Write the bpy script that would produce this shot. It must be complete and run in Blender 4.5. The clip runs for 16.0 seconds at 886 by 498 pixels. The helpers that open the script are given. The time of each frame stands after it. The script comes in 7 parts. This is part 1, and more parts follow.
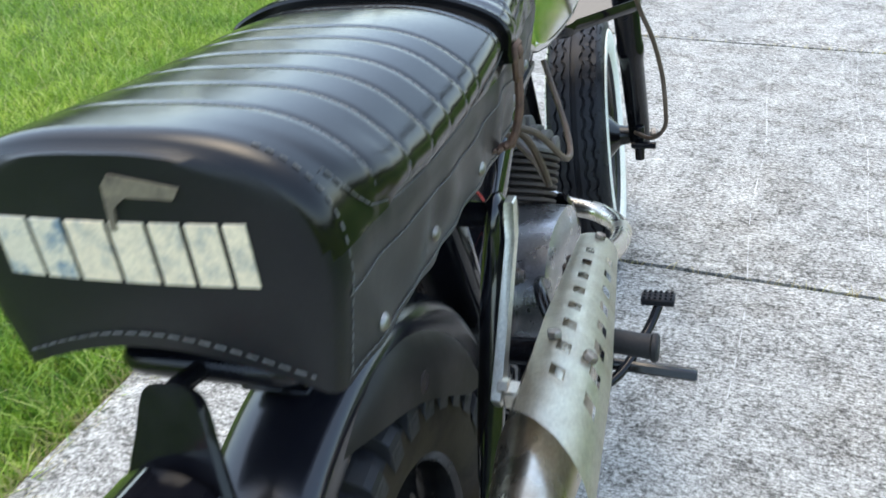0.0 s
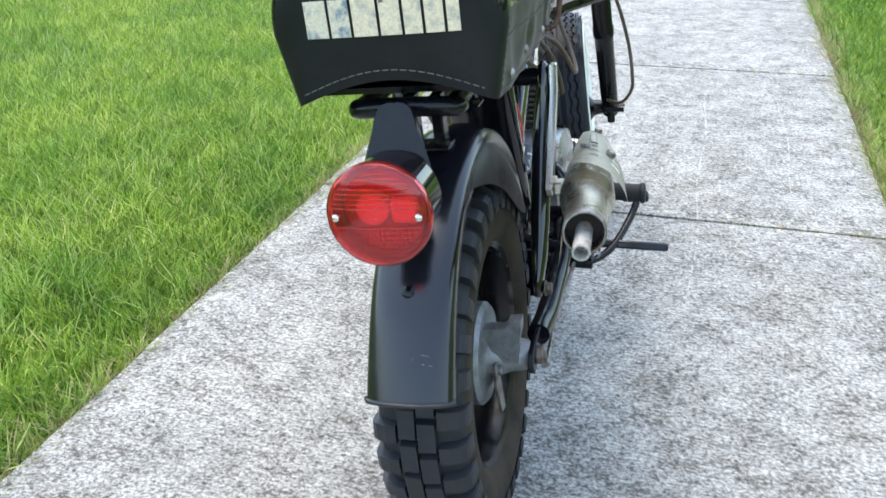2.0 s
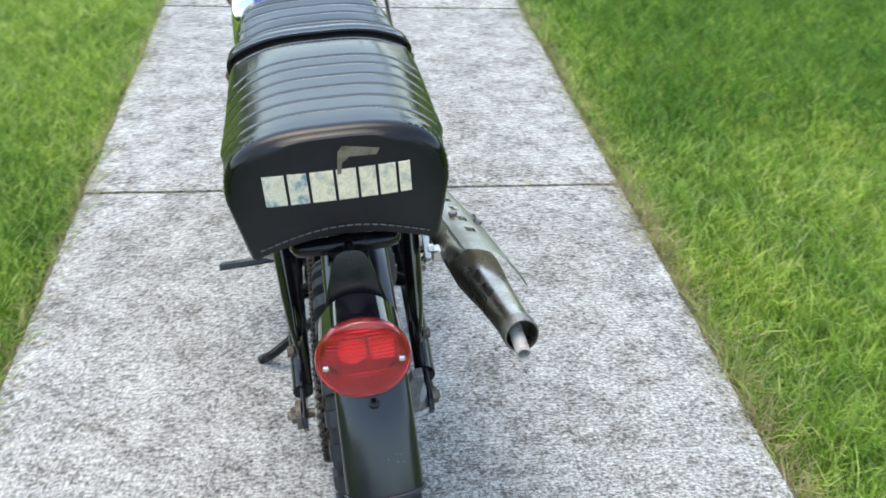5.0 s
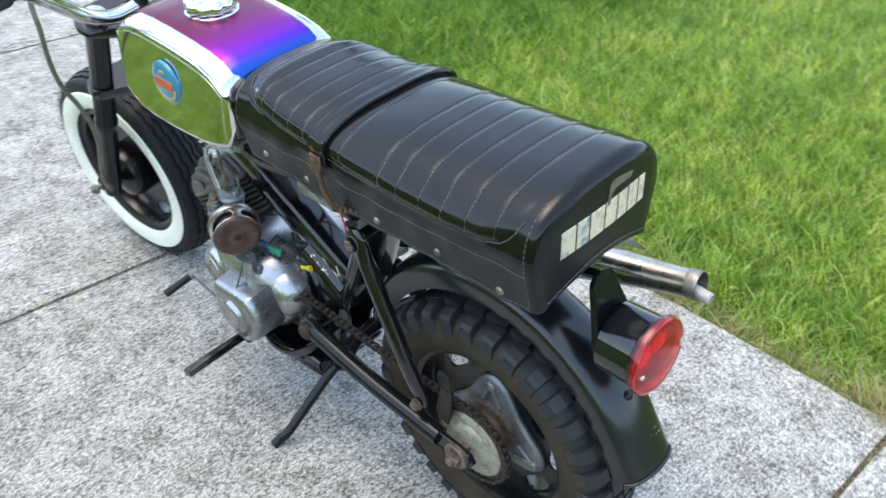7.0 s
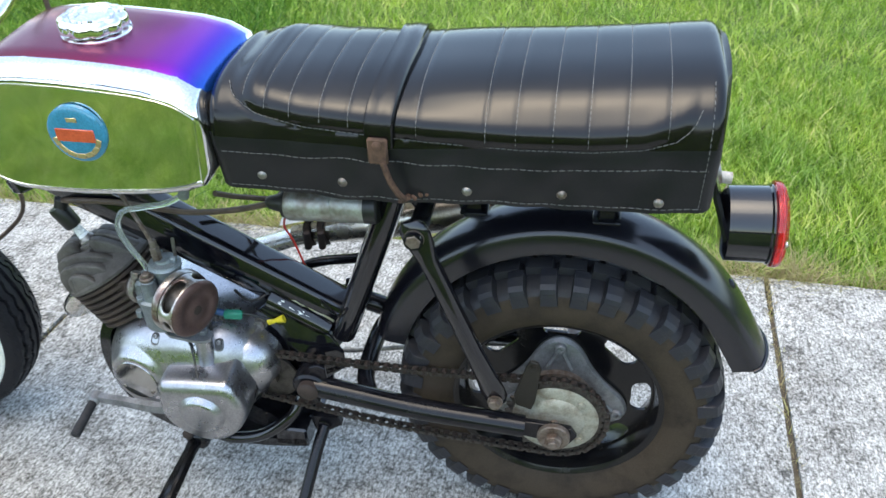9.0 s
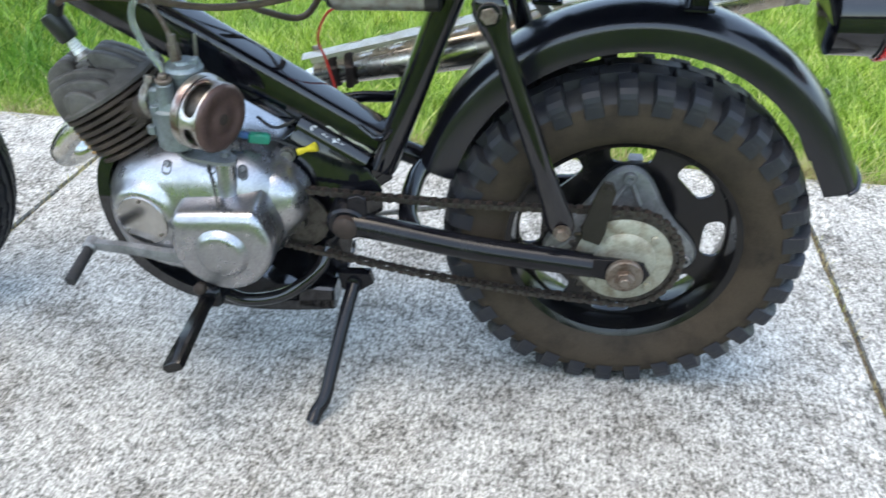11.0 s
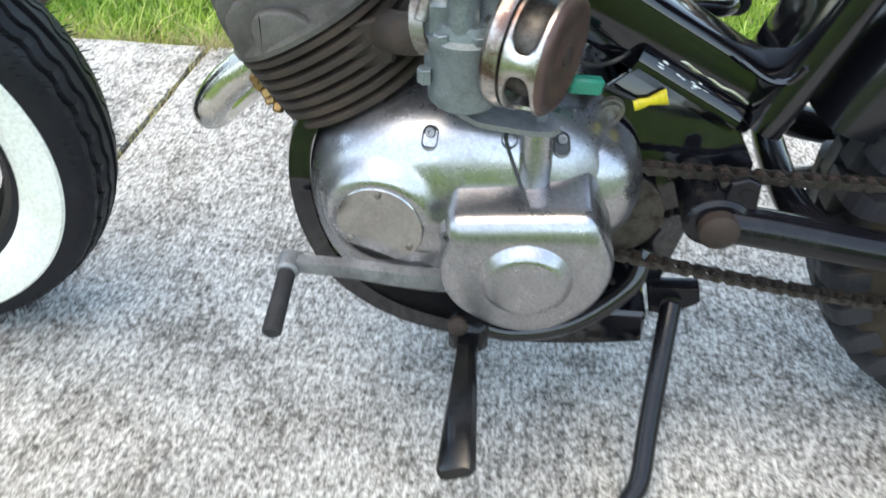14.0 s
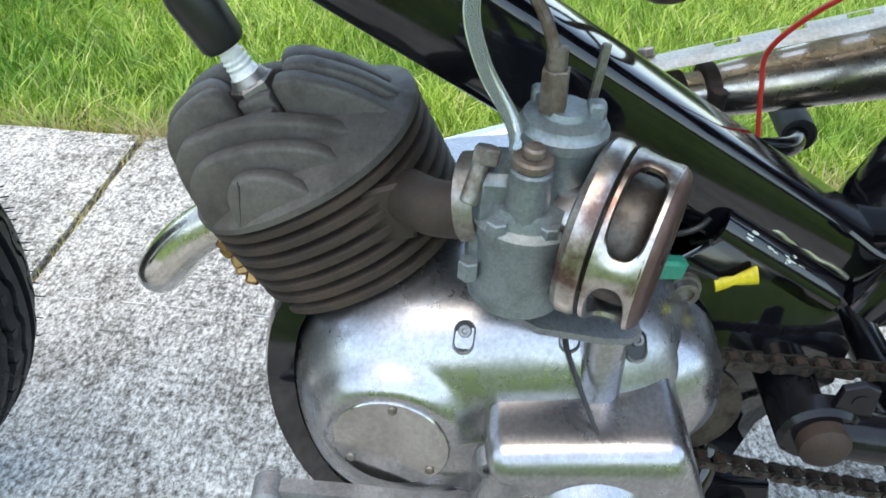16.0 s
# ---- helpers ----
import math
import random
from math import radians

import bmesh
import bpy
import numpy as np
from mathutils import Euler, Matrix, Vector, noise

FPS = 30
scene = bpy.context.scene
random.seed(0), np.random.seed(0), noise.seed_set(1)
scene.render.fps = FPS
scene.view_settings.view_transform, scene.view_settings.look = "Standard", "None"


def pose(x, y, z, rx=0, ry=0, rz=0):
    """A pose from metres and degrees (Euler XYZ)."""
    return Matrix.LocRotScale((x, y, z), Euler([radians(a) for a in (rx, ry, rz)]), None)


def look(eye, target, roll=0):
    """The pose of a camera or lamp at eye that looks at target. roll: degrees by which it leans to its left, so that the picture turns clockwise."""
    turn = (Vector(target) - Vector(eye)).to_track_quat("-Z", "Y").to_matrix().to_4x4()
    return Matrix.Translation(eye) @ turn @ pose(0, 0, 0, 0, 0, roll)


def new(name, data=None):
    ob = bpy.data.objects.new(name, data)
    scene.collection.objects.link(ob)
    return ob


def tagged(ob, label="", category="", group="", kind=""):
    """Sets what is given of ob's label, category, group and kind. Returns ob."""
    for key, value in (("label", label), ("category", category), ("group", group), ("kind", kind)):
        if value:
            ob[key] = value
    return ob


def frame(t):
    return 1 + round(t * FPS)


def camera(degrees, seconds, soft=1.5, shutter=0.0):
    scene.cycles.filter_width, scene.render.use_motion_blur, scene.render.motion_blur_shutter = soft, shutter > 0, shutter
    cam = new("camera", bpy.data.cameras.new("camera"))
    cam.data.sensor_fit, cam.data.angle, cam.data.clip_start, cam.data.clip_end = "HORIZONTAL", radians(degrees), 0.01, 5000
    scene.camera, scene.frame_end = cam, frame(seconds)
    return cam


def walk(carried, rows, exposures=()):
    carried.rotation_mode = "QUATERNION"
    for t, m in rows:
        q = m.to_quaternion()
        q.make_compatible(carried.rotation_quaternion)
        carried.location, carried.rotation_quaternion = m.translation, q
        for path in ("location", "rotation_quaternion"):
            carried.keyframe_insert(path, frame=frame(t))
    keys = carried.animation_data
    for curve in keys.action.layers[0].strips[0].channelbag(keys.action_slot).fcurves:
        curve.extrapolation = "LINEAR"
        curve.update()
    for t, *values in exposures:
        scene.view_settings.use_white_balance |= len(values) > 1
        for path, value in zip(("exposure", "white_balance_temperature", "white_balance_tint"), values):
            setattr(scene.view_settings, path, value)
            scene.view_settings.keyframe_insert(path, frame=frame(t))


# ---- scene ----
cam = camera(52.8, 16.0, shutter=0.4)
PATH = [
    (0, (0.2280, -0.4350, 0.8710), (-0.3870, 1.1670, -0.1580), -2.20),
    (0.5, (0.2579, -0.5649, 0.8473), (-0.4160, 1.0403, -0.1381), -1.73),
    (1, (0.2621, -0.6589, 0.8283), (-0.3929, 0.9506, -0.1618), -1.25),
    (1.5, (0.2386, -0.7939, 0.8203), (-0.3477, 0.8865, -0.0922), -0.50),
    (2, (0.2303, -0.9029, 0.8158), (-0.2835, 0.8180, -0.0628), -0.90),
    (2.5, (0.2381, -0.9628, 0.7770), (-0.2367, 0.7409, -0.1574), -1.09),
    (3, (0.2359, -0.9926, 0.7655), (-0.2211, 0.7058, -0.1875), -1.26),
    (3.5, (0.2145, -1.0074, 0.8156), (-0.1990, 0.6924, -0.1547), 0.18),
    (4, (0.1592, -1.0093, 0.9265), (-0.1099, 0.6769, -0.1148), 0.63),
    (4.3, (0.1106, -0.9898, 1.0092), (-0.1013, 0.6925, -0.0521), -0.34),
    (4.5, (0.0803, -0.9761, 1.0544), (-0.0493, 0.7006, -0.0277), 0.00),
    (4.7, (0.0314, -0.9530, 1.0745), (0.0545, 0.7173, -0.0268), 1.56),
    (6.8, (-0.6808, -0.6401, 1.1651), (0.3861, 0.6014, 0.0162), 1.41),
    (7, (-0.7346, -0.5915, 1.1638), (0.4140, 0.5746, 0.0129), 1.91),
    (7.5, (-0.8970, -0.4628, 1.1692), (0.4847, 0.4306, 0.0319), 1.20),
    (8, (-0.9764, -0.3163, 1.1476), (0.4895, 0.4390, 0.0162), 0.17),
    (8.2, (-0.9665, -0.2442, 1.1212), (0.5494, 0.4056, -0.0104), -1.10),
    (10.3, (-0.9765, 0.0318, 0.7909), (0.7723, 0.2308, -0.1581), 1.91),
    (10.5, (-0.9807, 0.0400, 0.7629), (0.7592, 0.2394, -0.2032), 1.72),
    (11, (-0.9925, 0.0826, 0.7332), (0.7180, 0.3301, -0.2724), 1.45),
    (11.5, (-1.0074, 0.1566, 0.7263), (0.6757, 0.4729, -0.3062), 1.52),
    (12, (-1.0095, 0.2192, 0.7397), (0.6664, 0.5374, -0.3053), 1.49),
    (12.5, (-0.9810, 0.2647, 0.7701), (0.6669, 0.5991, -0.3127), 0.19),
    (13, (-0.8410, 0.3233, 0.7295), (0.7323, 0.6478, -0.4616), -0.11),
    (13.5, (-0.7496, 0.3778, 0.6677), (0.7983, 0.6246, -0.5738), 1.19),
    (14, (-0.6586, 0.4555, 0.5885), (0.9553, 0.6210, -0.5808), 1.49),
    (14.5, (-0.5946, 0.4962, 0.5584), (1.1016, 0.6054, -0.4949), 1.25),
    (15, (-0.5489, 0.5088, 0.5558), (1.1549, 0.5888, -0.4876), 2.23),
    (15.5, (-0.5211, 0.5212, 0.5592), (1.1901, 0.5786, -0.4735), 3.23),
    (16, (-0.4958, 0.5294, 0.5782), (1.1939, 0.5443, -0.4916), 4.37),
]
walk(cam, [(t, look(eye, target, roll)) for t, eye, target, roll in PATH],
     exposures=[(t, stops, kelvin, 5) for t, stops, kelvin in (
         (0.0, 2.10, 7430), (0.6, 2.28, 7430), (1.0, 2.26, 7430), (1.5, 2.22, 7430), (2.4, 2.18, 7430), (3.0, 2.06, 7480), (3.6, 2.10, 7480), (4.1, 2.05, 7480), (4.5, 2.05, 7480), (7.0, 2.10, 7480),
         (8.2, 2.10, 7480), (10.5, 2.22, 7500), (11.5, 2.30, 7600), (12.5, 2.29, 7500), (13.5, 2.36, 7900), (14.2, 2.41, 8000), (15.0, 2.30, 7950), (16.0, 2.27, 7800))])


# ---- world and light ----
world = bpy.data.worlds.new("sky")
scene.world = world
world.use_nodes = True
wn = world.node_tree
sky = wn.nodes.new("ShaderNodeTexSky")
sky.sky_type = "NISHITA"
sky.sun_disc = False
SUN_ELEV, SUN_ROT = 75.0, 302.0
sky.sun_elevation, sky.sun_rotation = radians(SUN_ELEV), radians(SUN_ROT)
sky.air_density, sky.dust_density, sky.ozone_density = 1.0, 1.6, 1.2
wn.nodes["Background"].inputs["Strength"].default_value = 0.15
wn.links.new(sky.outputs[0], wn.nodes["Background"].inputs[0])

sun_data = bpy.data.lights.new("sun", "SUN")
sun_data.energy, sun_data.angle, sun_data.color = 0.25, radians(48), (1.0, 0.97, 0.93)
sun = new("sun", sun_data)
az, el = radians(SUN_ROT), radians(SUN_ELEV)
sun_way = Vector((math.sin(az) * math.cos(el), math.cos(az) * math.cos(el), math.sin(el)))
sun.matrix_world = look(sun_way * 20, (0, 0, 0))


# ---- materials ----
def ramp(nt, fac, stops):
    n = nt.nodes.new("ShaderNodeValToRGB")
    while len(n.color_ramp.elements) < len(stops):
        n.color_ramp.elements.new(0.5)
    for e, (p, c) in zip(n.color_ramp.elements, stops):
        e.position, e.color = p, (*c, 1) if len(c) == 3 else c
    nt.links.new(fac, n.inputs[0])
    return n.outputs[0]


def tex(nt, scale, detail=4.0, rough=0.6, coord="Object", stretch=(1, 1, 1)):
    tc = nt.nodes.new("ShaderNodeTexCoord")
    mp = nt.nodes.new("ShaderNodeMapping")
    mp.inputs["Scale"].default_value = stretch
    nt.links.new(tc.outputs[coord], mp.inputs[0])
    n = nt.nodes.new("ShaderNodeTexNoise")
    n.inputs["Scale"].default_value, n.inputs["Detail"].default_value = scale, detail
    n.inputs["Roughness"].default_value = rough
    nt.links.new(mp.outputs[0], n.inputs["Vector"])
    return n.outputs["Fac"]


def mix(nt, fac, a, b, kind="MIX"):
    n = nt.nodes.new("ShaderNodeMix")
    n.data_type, n.blend_type = "RGBA", kind
    for sock, v in ((n.inputs[0], fac), (n.inputs[6], a), (n.inputs[7], b)):
        if isinstance(v, (int, float)):
            sock.default_value = v
        elif isinstance(v, tuple):
            sock.default_value = (*v, 1)
        else:
            nt.links.new(v, sock)
    return n.outputs[2]


def bump(nt, bsdf, height, strength, dist=0.001):
    n = nt.nodes.new("ShaderNodeBump")
    n.inputs["Strength"].default_value, n.inputs["Distance"].default_value = strength, dist
    nt.links.new(height, n.inputs["Height"])
    nt.links.new(n.outputs[0], bsdf.inputs["Normal"])


def material(name, base, rough=0.5, metal=0.0, other=None, scale=30.0, cover=(0.45, 0.65), fine=400.0, relief=0.1,
             rough_to=None, coat=0.0, stretch=(1, 1, 1), spec=0.5):
    """A surface with a base colour, a second colour in patches, fine relief and uneven gloss."""
    m = bpy.data.materials.new(name)
    m.use_nodes = True
    nt = m.node_tree
    b = nt.nodes["Principled BSDF"]
    b.inputs["Metallic"].default_value = metal
    b.inputs["Coat Weight"].default_value = coat
    b.inputs["Coat Roughness"].default_value = 0.08
    b.inputs["Specular IOR Level"].default_value = spec
    big = tex(nt, scale, 6.0, 0.65, stretch=stretch)
    patch = ramp(nt, big, ((cover[0], (0, 0, 0)), (cover[1], (1, 1, 1))))
    col = mix(nt, patch, base, other or tuple(c * 0.75 for c in base))
    small = tex(nt, fine, 3.0, 0.6, stretch=stretch)
    tone = ramp(nt, small, ((0.3, (0.82, 0.82, 0.82)), (0.7, (1.12, 1.12, 1.12))))
    col = mix(nt, 1.0, col, tone, "MULTIPLY")
    nt.links.new(col, b.inputs["Base Color"])
    r1 = rough if rough_to is None else rough_to
    rr = ramp(nt, big, ((0.35, (rough,) * 3), (0.7, (r1,) * 3)))
    nt.links.new(rr, b.inputs["Roughness"])
    if relief:
        bump(nt, b, small, relief, 0.0006)
    return m


black_paint = material("black_gloss_paint", (0.004, 0.004, 0.006), 0.07, other=(0.008, 0.008, 0.010), rough_to=0.12, relief=0.03, fine=150, coat=0.5, spec=0.42)
satin_black = material("satin_black_paint", (0.005, 0.005, 0.007), 0.12, other=(0.009, 0.009, 0.011), rough_to=0.24, relief=0.05, fine=250, spec=0.30)
guard_black = material("worn_satin_guard_paint", (0.006, 0.006, 0.009), 0.18, other=(0.010, 0.010, 0.013), rough_to=0.28, scale=9, relief=0.04, fine=250, spec=0.62)
# brownish black; its brown stands for the sheen reflected on the guard skirt
brown_black = material("matt_brown_black_paint", (0.015, 0.013, 0.010), 0.42, other=(0.024, 0.020, 0.015), rough_to=0.6, scale=14, relief=0.08, fine=250, spec=0.28)
rim_black = material("rim_black_paint", (0.004, 0.004, 0.005), 0.13, other=(0.009, 0.008, 0.007), rough_to=0.30, scale=40, relief=0.05, spec=0.4)
vinyl = material("black_vinyl", (0.0045, 0.0042, 0.0042), 0.11, other=(0.008, 0.007, 0.007), rough_to=0.20, scale=9, relief=0.12, fine=600, spec=0.36)
vinyl_side = material("black_vinyl_side", (0.010, 0.0102, 0.0115), 0.28, other=(0.015, 0.015, 0.016), rough_to=0.42, scale=9, relief=0.2, fine=600, spec=0.26)
rubber = material("black_rubber", (0.012, 0.012, 0.015), 0.42, other=(0.018, 0.018, 0.021), rough_to=0.62, scale=60, relief=0.35, fine=700, spec=0.20)
rubber_dusty = material("dusty_rubber", (0.020, 0.021, 0.026), 0.36, other=(0.040, 0.036, 0.032), rough_to=0.8, scale=25, relief=0.35, fine=500, cover=(0.40, 0.75), spec=0.30)
sidewall_dirt = material("dirty_sidewall", (0.046, 0.034, 0.023), 0.75, other=(0.025, 0.019, 0.014), rough_to=0.85, scale=18, relief=0.35, fine=500, spec=0.2)
grip_rubber = material("grip_rubber", (0.018, 0.018, 0.020), 0.6, other=(0.028, 0.028, 0.030), relief=0.25, spec=0.25)
white_rubber = material("white_wall_rubber", (0.82, 0.82, 0.74), 0.6, other=(0.74, 0.75, 0.62), scale=12, relief=0.15, fine=300)
shield_steel = material("dull_nickel_sheet", (0.74, 0.72, 0.65), 0.28, 0.9, other=(0.58, 0.54, 0.46), rough_to=0.42, scale=18, relief=0.1)
chrome = material("chrome", (0.78, 0.78, 0.77), 0.05, 1.0, other=(0.70, 0.70, 0.69), rough_to=0.09, scale=20, relief=0.01)
old_chrome = material("aged_chrome", (0.68, 0.66, 0.62), 0.14, 1.0, other=(0.46, 0.41, 0.33), rough_to=0.38, scale=22, cover=(0.45, 0.75), relief=0.08)
filter_chrome = material("browning_chrome", (0.50, 0.475, 0.45), 0.30, 1.0, other=(0.17, 0.110, 0.095), rough_to=0.46, scale=24, cover=(0.44, 0.58), relief=0.1)
brown_chrome = material("heat_browned_chrome", (0.54, 0.50, 0.44), 0.17, 1.0, other=(0.33, 0.27, 0.21), rough_to=0.42, scale=16, cover=(0.4, 0.7), relief=0.08)
alu = material("polished_aluminium", (0.43, 0.428, 0.445), 0.23, 0.95, other=(0.33, 0.328, 0.34), rough_to=0.38, scale=34, cover=(0.42, 0.72), relief=0.09, fine=420)
lid_alu = material("bright_aluminium_lid", (0.46, 0.455, 0.44), 0.12, 1.0, other=(0.40, 0.39, 0.37), rough_to=0.20, scale=30, relief=0.03, fine=420)
cover_alu = material("brushed_aluminium", (0.40, 0.40, 0.42), 0.23, 0.95, other=(0.29, 0.29, 0.305), rough_to=0.38, scale=26, cover=(0.40, 0.72), relief=0.09, fine=420)
cast_alu = material("grey_cast_aluminium", (0.27, 0.275, 0.285), 0.5, 0.8, other=(0.17, 0.17, 0.175), rough_to=0.65, scale=40, relief=0.35, fine=600)
zinc = material("grey_zinc_casting", (0.235, 0.27, 0.285), 0.42, 0.7, other=(0.15, 0.17, 0.175), rough_to=0.6, scale=40, relief=0.3, fine=600)
iron = material("sooty_cast_iron", (0.092, 0.083, 0.073), 0.52, 0.1, other=(0.055, 0.048, 0.041), rough_to=0.8, scale=30, relief=0.5, fine=500)
iron_fin = material("rusty_fin_iron", (0.045, 0.033, 0.027), 0.6, 0.35, other=(0.070, 0.048, 0.036), rough_to=0.8, scale=30, relief=0.4, fine=500)
steel = material("worn_steel", (0.31, 0.295, 0.275), 0.42, 0.95, other=(0.16, 0.12, 0.095), rough_to=0.6, scale=60, relief=0.2)
rusty_steel = material("rusty_nut_steel", (0.20, 0.165, 0.14), 0.5, 0.7, other=(0.10, 0.065, 0.045), rough_to=0.7, scale=70, relief=0.3)
ash_steel = material("ash_grey_steel", (0.46, 0.44, 0.41), 0.6, 0.3, other=(0.26, 0.17, 0.12), rough_to=0.8, scale=55, cover=(0.52, 0.66), relief=0.25)
rust = material("rusty_steel", (0.030, 0.020, 0.016), 0.7, 0.2, other=(0.042, 0.027, 0.021), rough_to=0.8, scale=60, relief=0.3)
brown_rust = material("brown_rust", (0.105, 0.055, 0.034), 0.7, 0.1, other=(0.055, 0.030, 0.020), rough_to=0.85, scale=70, relief=0.4)
rusty_chrome = material("rust_filmed_chrome", (0.130, 0.080, 0.072), 0.30, 0.5, other=(0.085, 0.050, 0.044), rough_to=0.5, scale=30, cover=(0.4, 0.65), relief=0.12)
chain_steel = material("oily_chain_steel", (0.085, 0.078, 0.070), 0.42, 0.8, other=(0.040, 0.033, 0.029), rough_to=0.6, scale=80, relief=0.2)
sprocket_pale = material("pale_corroded_zinc", (0.33, 0.32, 0.26), 0.55, 0.4, other=(0.19, 0.155, 0.11), rough_to=0.75, scale=45, relief=0.3)
thread = material("grey_thread", (0.125, 0.125, 0.12), 0.8, relief=0.0)
letter_paint = material("worn_cream_paint", (0.78, 0.645, 0.455), 0.6, other=(0.42, 0.39, 0.32), scale=70, cover=(0.5, 0.7), relief=0.1)
letter_blue = material("worn_blue_cream_paint", (0.70, 0.61, 0.45), 0.6, other=(0.17, 0.24, 0.28), scale=45, cover=(0.48, 0.60), relief=0.1)
tape_tan = material("tan_torn_backing", (0.18, 0.145, 0.095), 0.75, other=(0.10, 0.08, 0.055), scale=80)
ceramic = material("white_porcelain", (0.82, 0.82, 0.80), 0.2, other=(0.70, 0.70, 0.68), relief=0.0)
bakelite = material("black_plastic", (0.014, 0.014, 0.014), 0.35, rough_to=0.5, relief=0.05)
coil_grey = material("scuffed_tin", (0.38, 0.38, 0.35), 0.45, 0.7, other=(0.22, 0.19, 0.16), scale=50, cover=(0.45, 0.6))
red_wire = material("red_plastic", (0.62, 0.035, 0.025), 0.4, relief=0.0)
green_plastic = material("green_plastic", (0.015, 0.26, 0.17), 0.4, relief=0.0)
yellow_plastic = material("yellow_plastic", (0.78, 0.62, 0.03), 0.45, relief=0.0)
blue_plastic = material("blue_plastic", (0.03, 0.10, 0.26), 0.4, relief=0.0)
brown_hose = material("brown_cable_sheath", (0.10, 0.065, 0.045), 0.55, other=(0.06, 0.04, 0.03), scale=60, relief=0.1)
grey_cable = material("grey_cable_sheath", (0.16, 0.15, 0.12), 0.5, other=(0.09, 0.08, 0.065), scale=60, relief=0.1)
dial_white = material("dial_face", (0.36, 0.42, 0.50), 0.3, relief=0.0)
badge_blue = material("badge_blue", (0.03, 0.22, 0.36), 0.25, relief=0.0, coat=0.6)
badge_red = material("badge_red", (0.55, 0.09, 0.04), 0.25, relief=0.0, coat=0.6)
badge_gold = material("badge_gold", (0.62, 0.50, 0.26), 0.25, 0.6, relief=0.0)
brass = material("dull_brass", (0.36, 0.22, 0.09), 0.4, 0.9, other=(0.22, 0.13, 0.07), scale=80, relief=0.2)


def glassy(name, colour, rough=0.05, transmission=1.0, ior=1.49):
    m = bpy.data.materials.new(name)
    m.use_nodes = True
    b = m.node_tree.nodes["Principled BSDF"]
    b.inputs["Base Color"].default_value = (*colour, 1)
    b.inputs["Roughness"].default_value = rough
    b.inputs["Transmission Weight"].default_value = transmission
    b.inputs["IOR"].default_value = ior
    return m


clear_hose = glassy("clear_tube", (0.86, 0.92, 0.87), 0.10, 0.88, 1.3)
red_lens = glassy("red_lens", (0.97, 0.10, 0.11), 0.06, 0.94)
# red light and dim lens edges are put into the tin's colour
tail_tin = material("red_lit_tin", (0.34, 0.13, 0.12), 0.5, 0.1, relief=0.0)
reflector_red = material("bright_red_reflector", (0.95, 0.90, 0.85), 0.5, relief=0.0)

# a tank top with colours that run along its length
rainbow = bpy.data.materials.new("rainbow_anodised")
rainbow.use_nodes = True
nt = rainbow.node_tree
b = nt.nodes["Principled BSDF"]
b.inputs["Metallic"].default_value, b.inputs["Roughness"].default_value = 0.85, 0.24
tc = nt.nodes.new("ShaderNodeTexCoord")
sp = nt.nodes.new("ShaderNodeSeparateXYZ")
nt.links.new(tc.outputs["Object"], sp.inputs[0])
mr = nt.nodes.new("ShaderNodeMapRange")
mr.inputs["From Min"].default_value, mr.inputs["From Max"].default_value = 0.375, 0.655
nt.links.new(sp.outputs["Y"], mr.inputs["Value"])
nt.links.new(ramp(nt, mr.outputs[0], ((0.0, (0.008, 0.25, 0.36)), (0.055, (0.012, 0.11, 0.46)), (0.115, (0.08, 0.030, 0.46)),
                                      (0.18, (0.215, 0.016, 0.35)), (0.30, (0.225, 0.012, 0.165)), (0.46, (0.165, 0.014, 0.060)), (1.0, (0.135, 0.026, 0.036)))), b.inputs["Base Color"])

# broom-finished concrete with pale and dark grit
concrete = bpy.data.materials.new("weathered_concrete")
concrete.use_nodes = True
nt = concrete.node_tree
b = nt.nodes["Principled BSDF"]
b.inputs["Roughness"].default_value = 0.9
b.inputs["Specular IOR Level"].default_value = 0.25
big = tex(nt, 2.2, 5.0, 0.6)
blotch = tex(nt, 11.0, 6.0, 0.7)
middle = tex(nt, 46.0, 5.0, 0.7)
grit = tex(nt, 250.0, 5.0, 0.78, stretch=(0.66, 1.0, 1.0))
broom = tex(nt, 260.0, 3.0, 0.6, stretch=(0.13, 1.0, 1.0))
pits = tex(nt, 135.0, 5.0, 0.74, stretch=(0.80, 1.0, 1.0))
specks = tex(nt, 88.0, 3.0, 0.62, stretch=(0.9, 1.0, 1.0))
tint = tex(nt, 5.5, 5.0, 0.7)


def summed(nt, a, b, gain):
    n = nt.nodes.new("ShaderNodeMath")
    n.operation, n.inputs[1].default_value = "MULTIPLY_ADD", gain
    nt.links.new(b, n.inputs[0])
    nt.links.new(a, n.inputs[2])
    return n.outputs[0]


# open pores gather in worn patches
share = nt.nodes.new("ShaderNodeMath")
share.operation, share.inputs[1].default_value = "MULTIPLY", 0.6
nt.links.new(summed(nt, summed(nt, pits, middle, 0.50), blotch, 0.40), share.inputs[0])
pored = share.outputs[0]
col = ramp(nt, grit, ((0.39, (0.130, 0.128, 0.121)), (0.48, (0.312, 0.307, 0.296)), (0.575, (0.490, 0.482, 0.464))))
col = mix(nt, 1.0, col, ramp(nt, broom, ((0.36, (0.74, 0.74, 0.735)), (0.47, (0.98, 0.98, 0.98)), (0.64, (1.15, 1.15, 1.15)))), "MULTIPLY")
col = mix(nt, 1.0, col, ramp(nt, pored, ((0.484, (0.30, 0.30, 0.29)), (0.527, (0.62, 0.62, 0.61)), (0.582, (0.97, 0.97, 0.965)), (0.66, (1.20, 1.20, 1.195)))), "MULTIPLY")
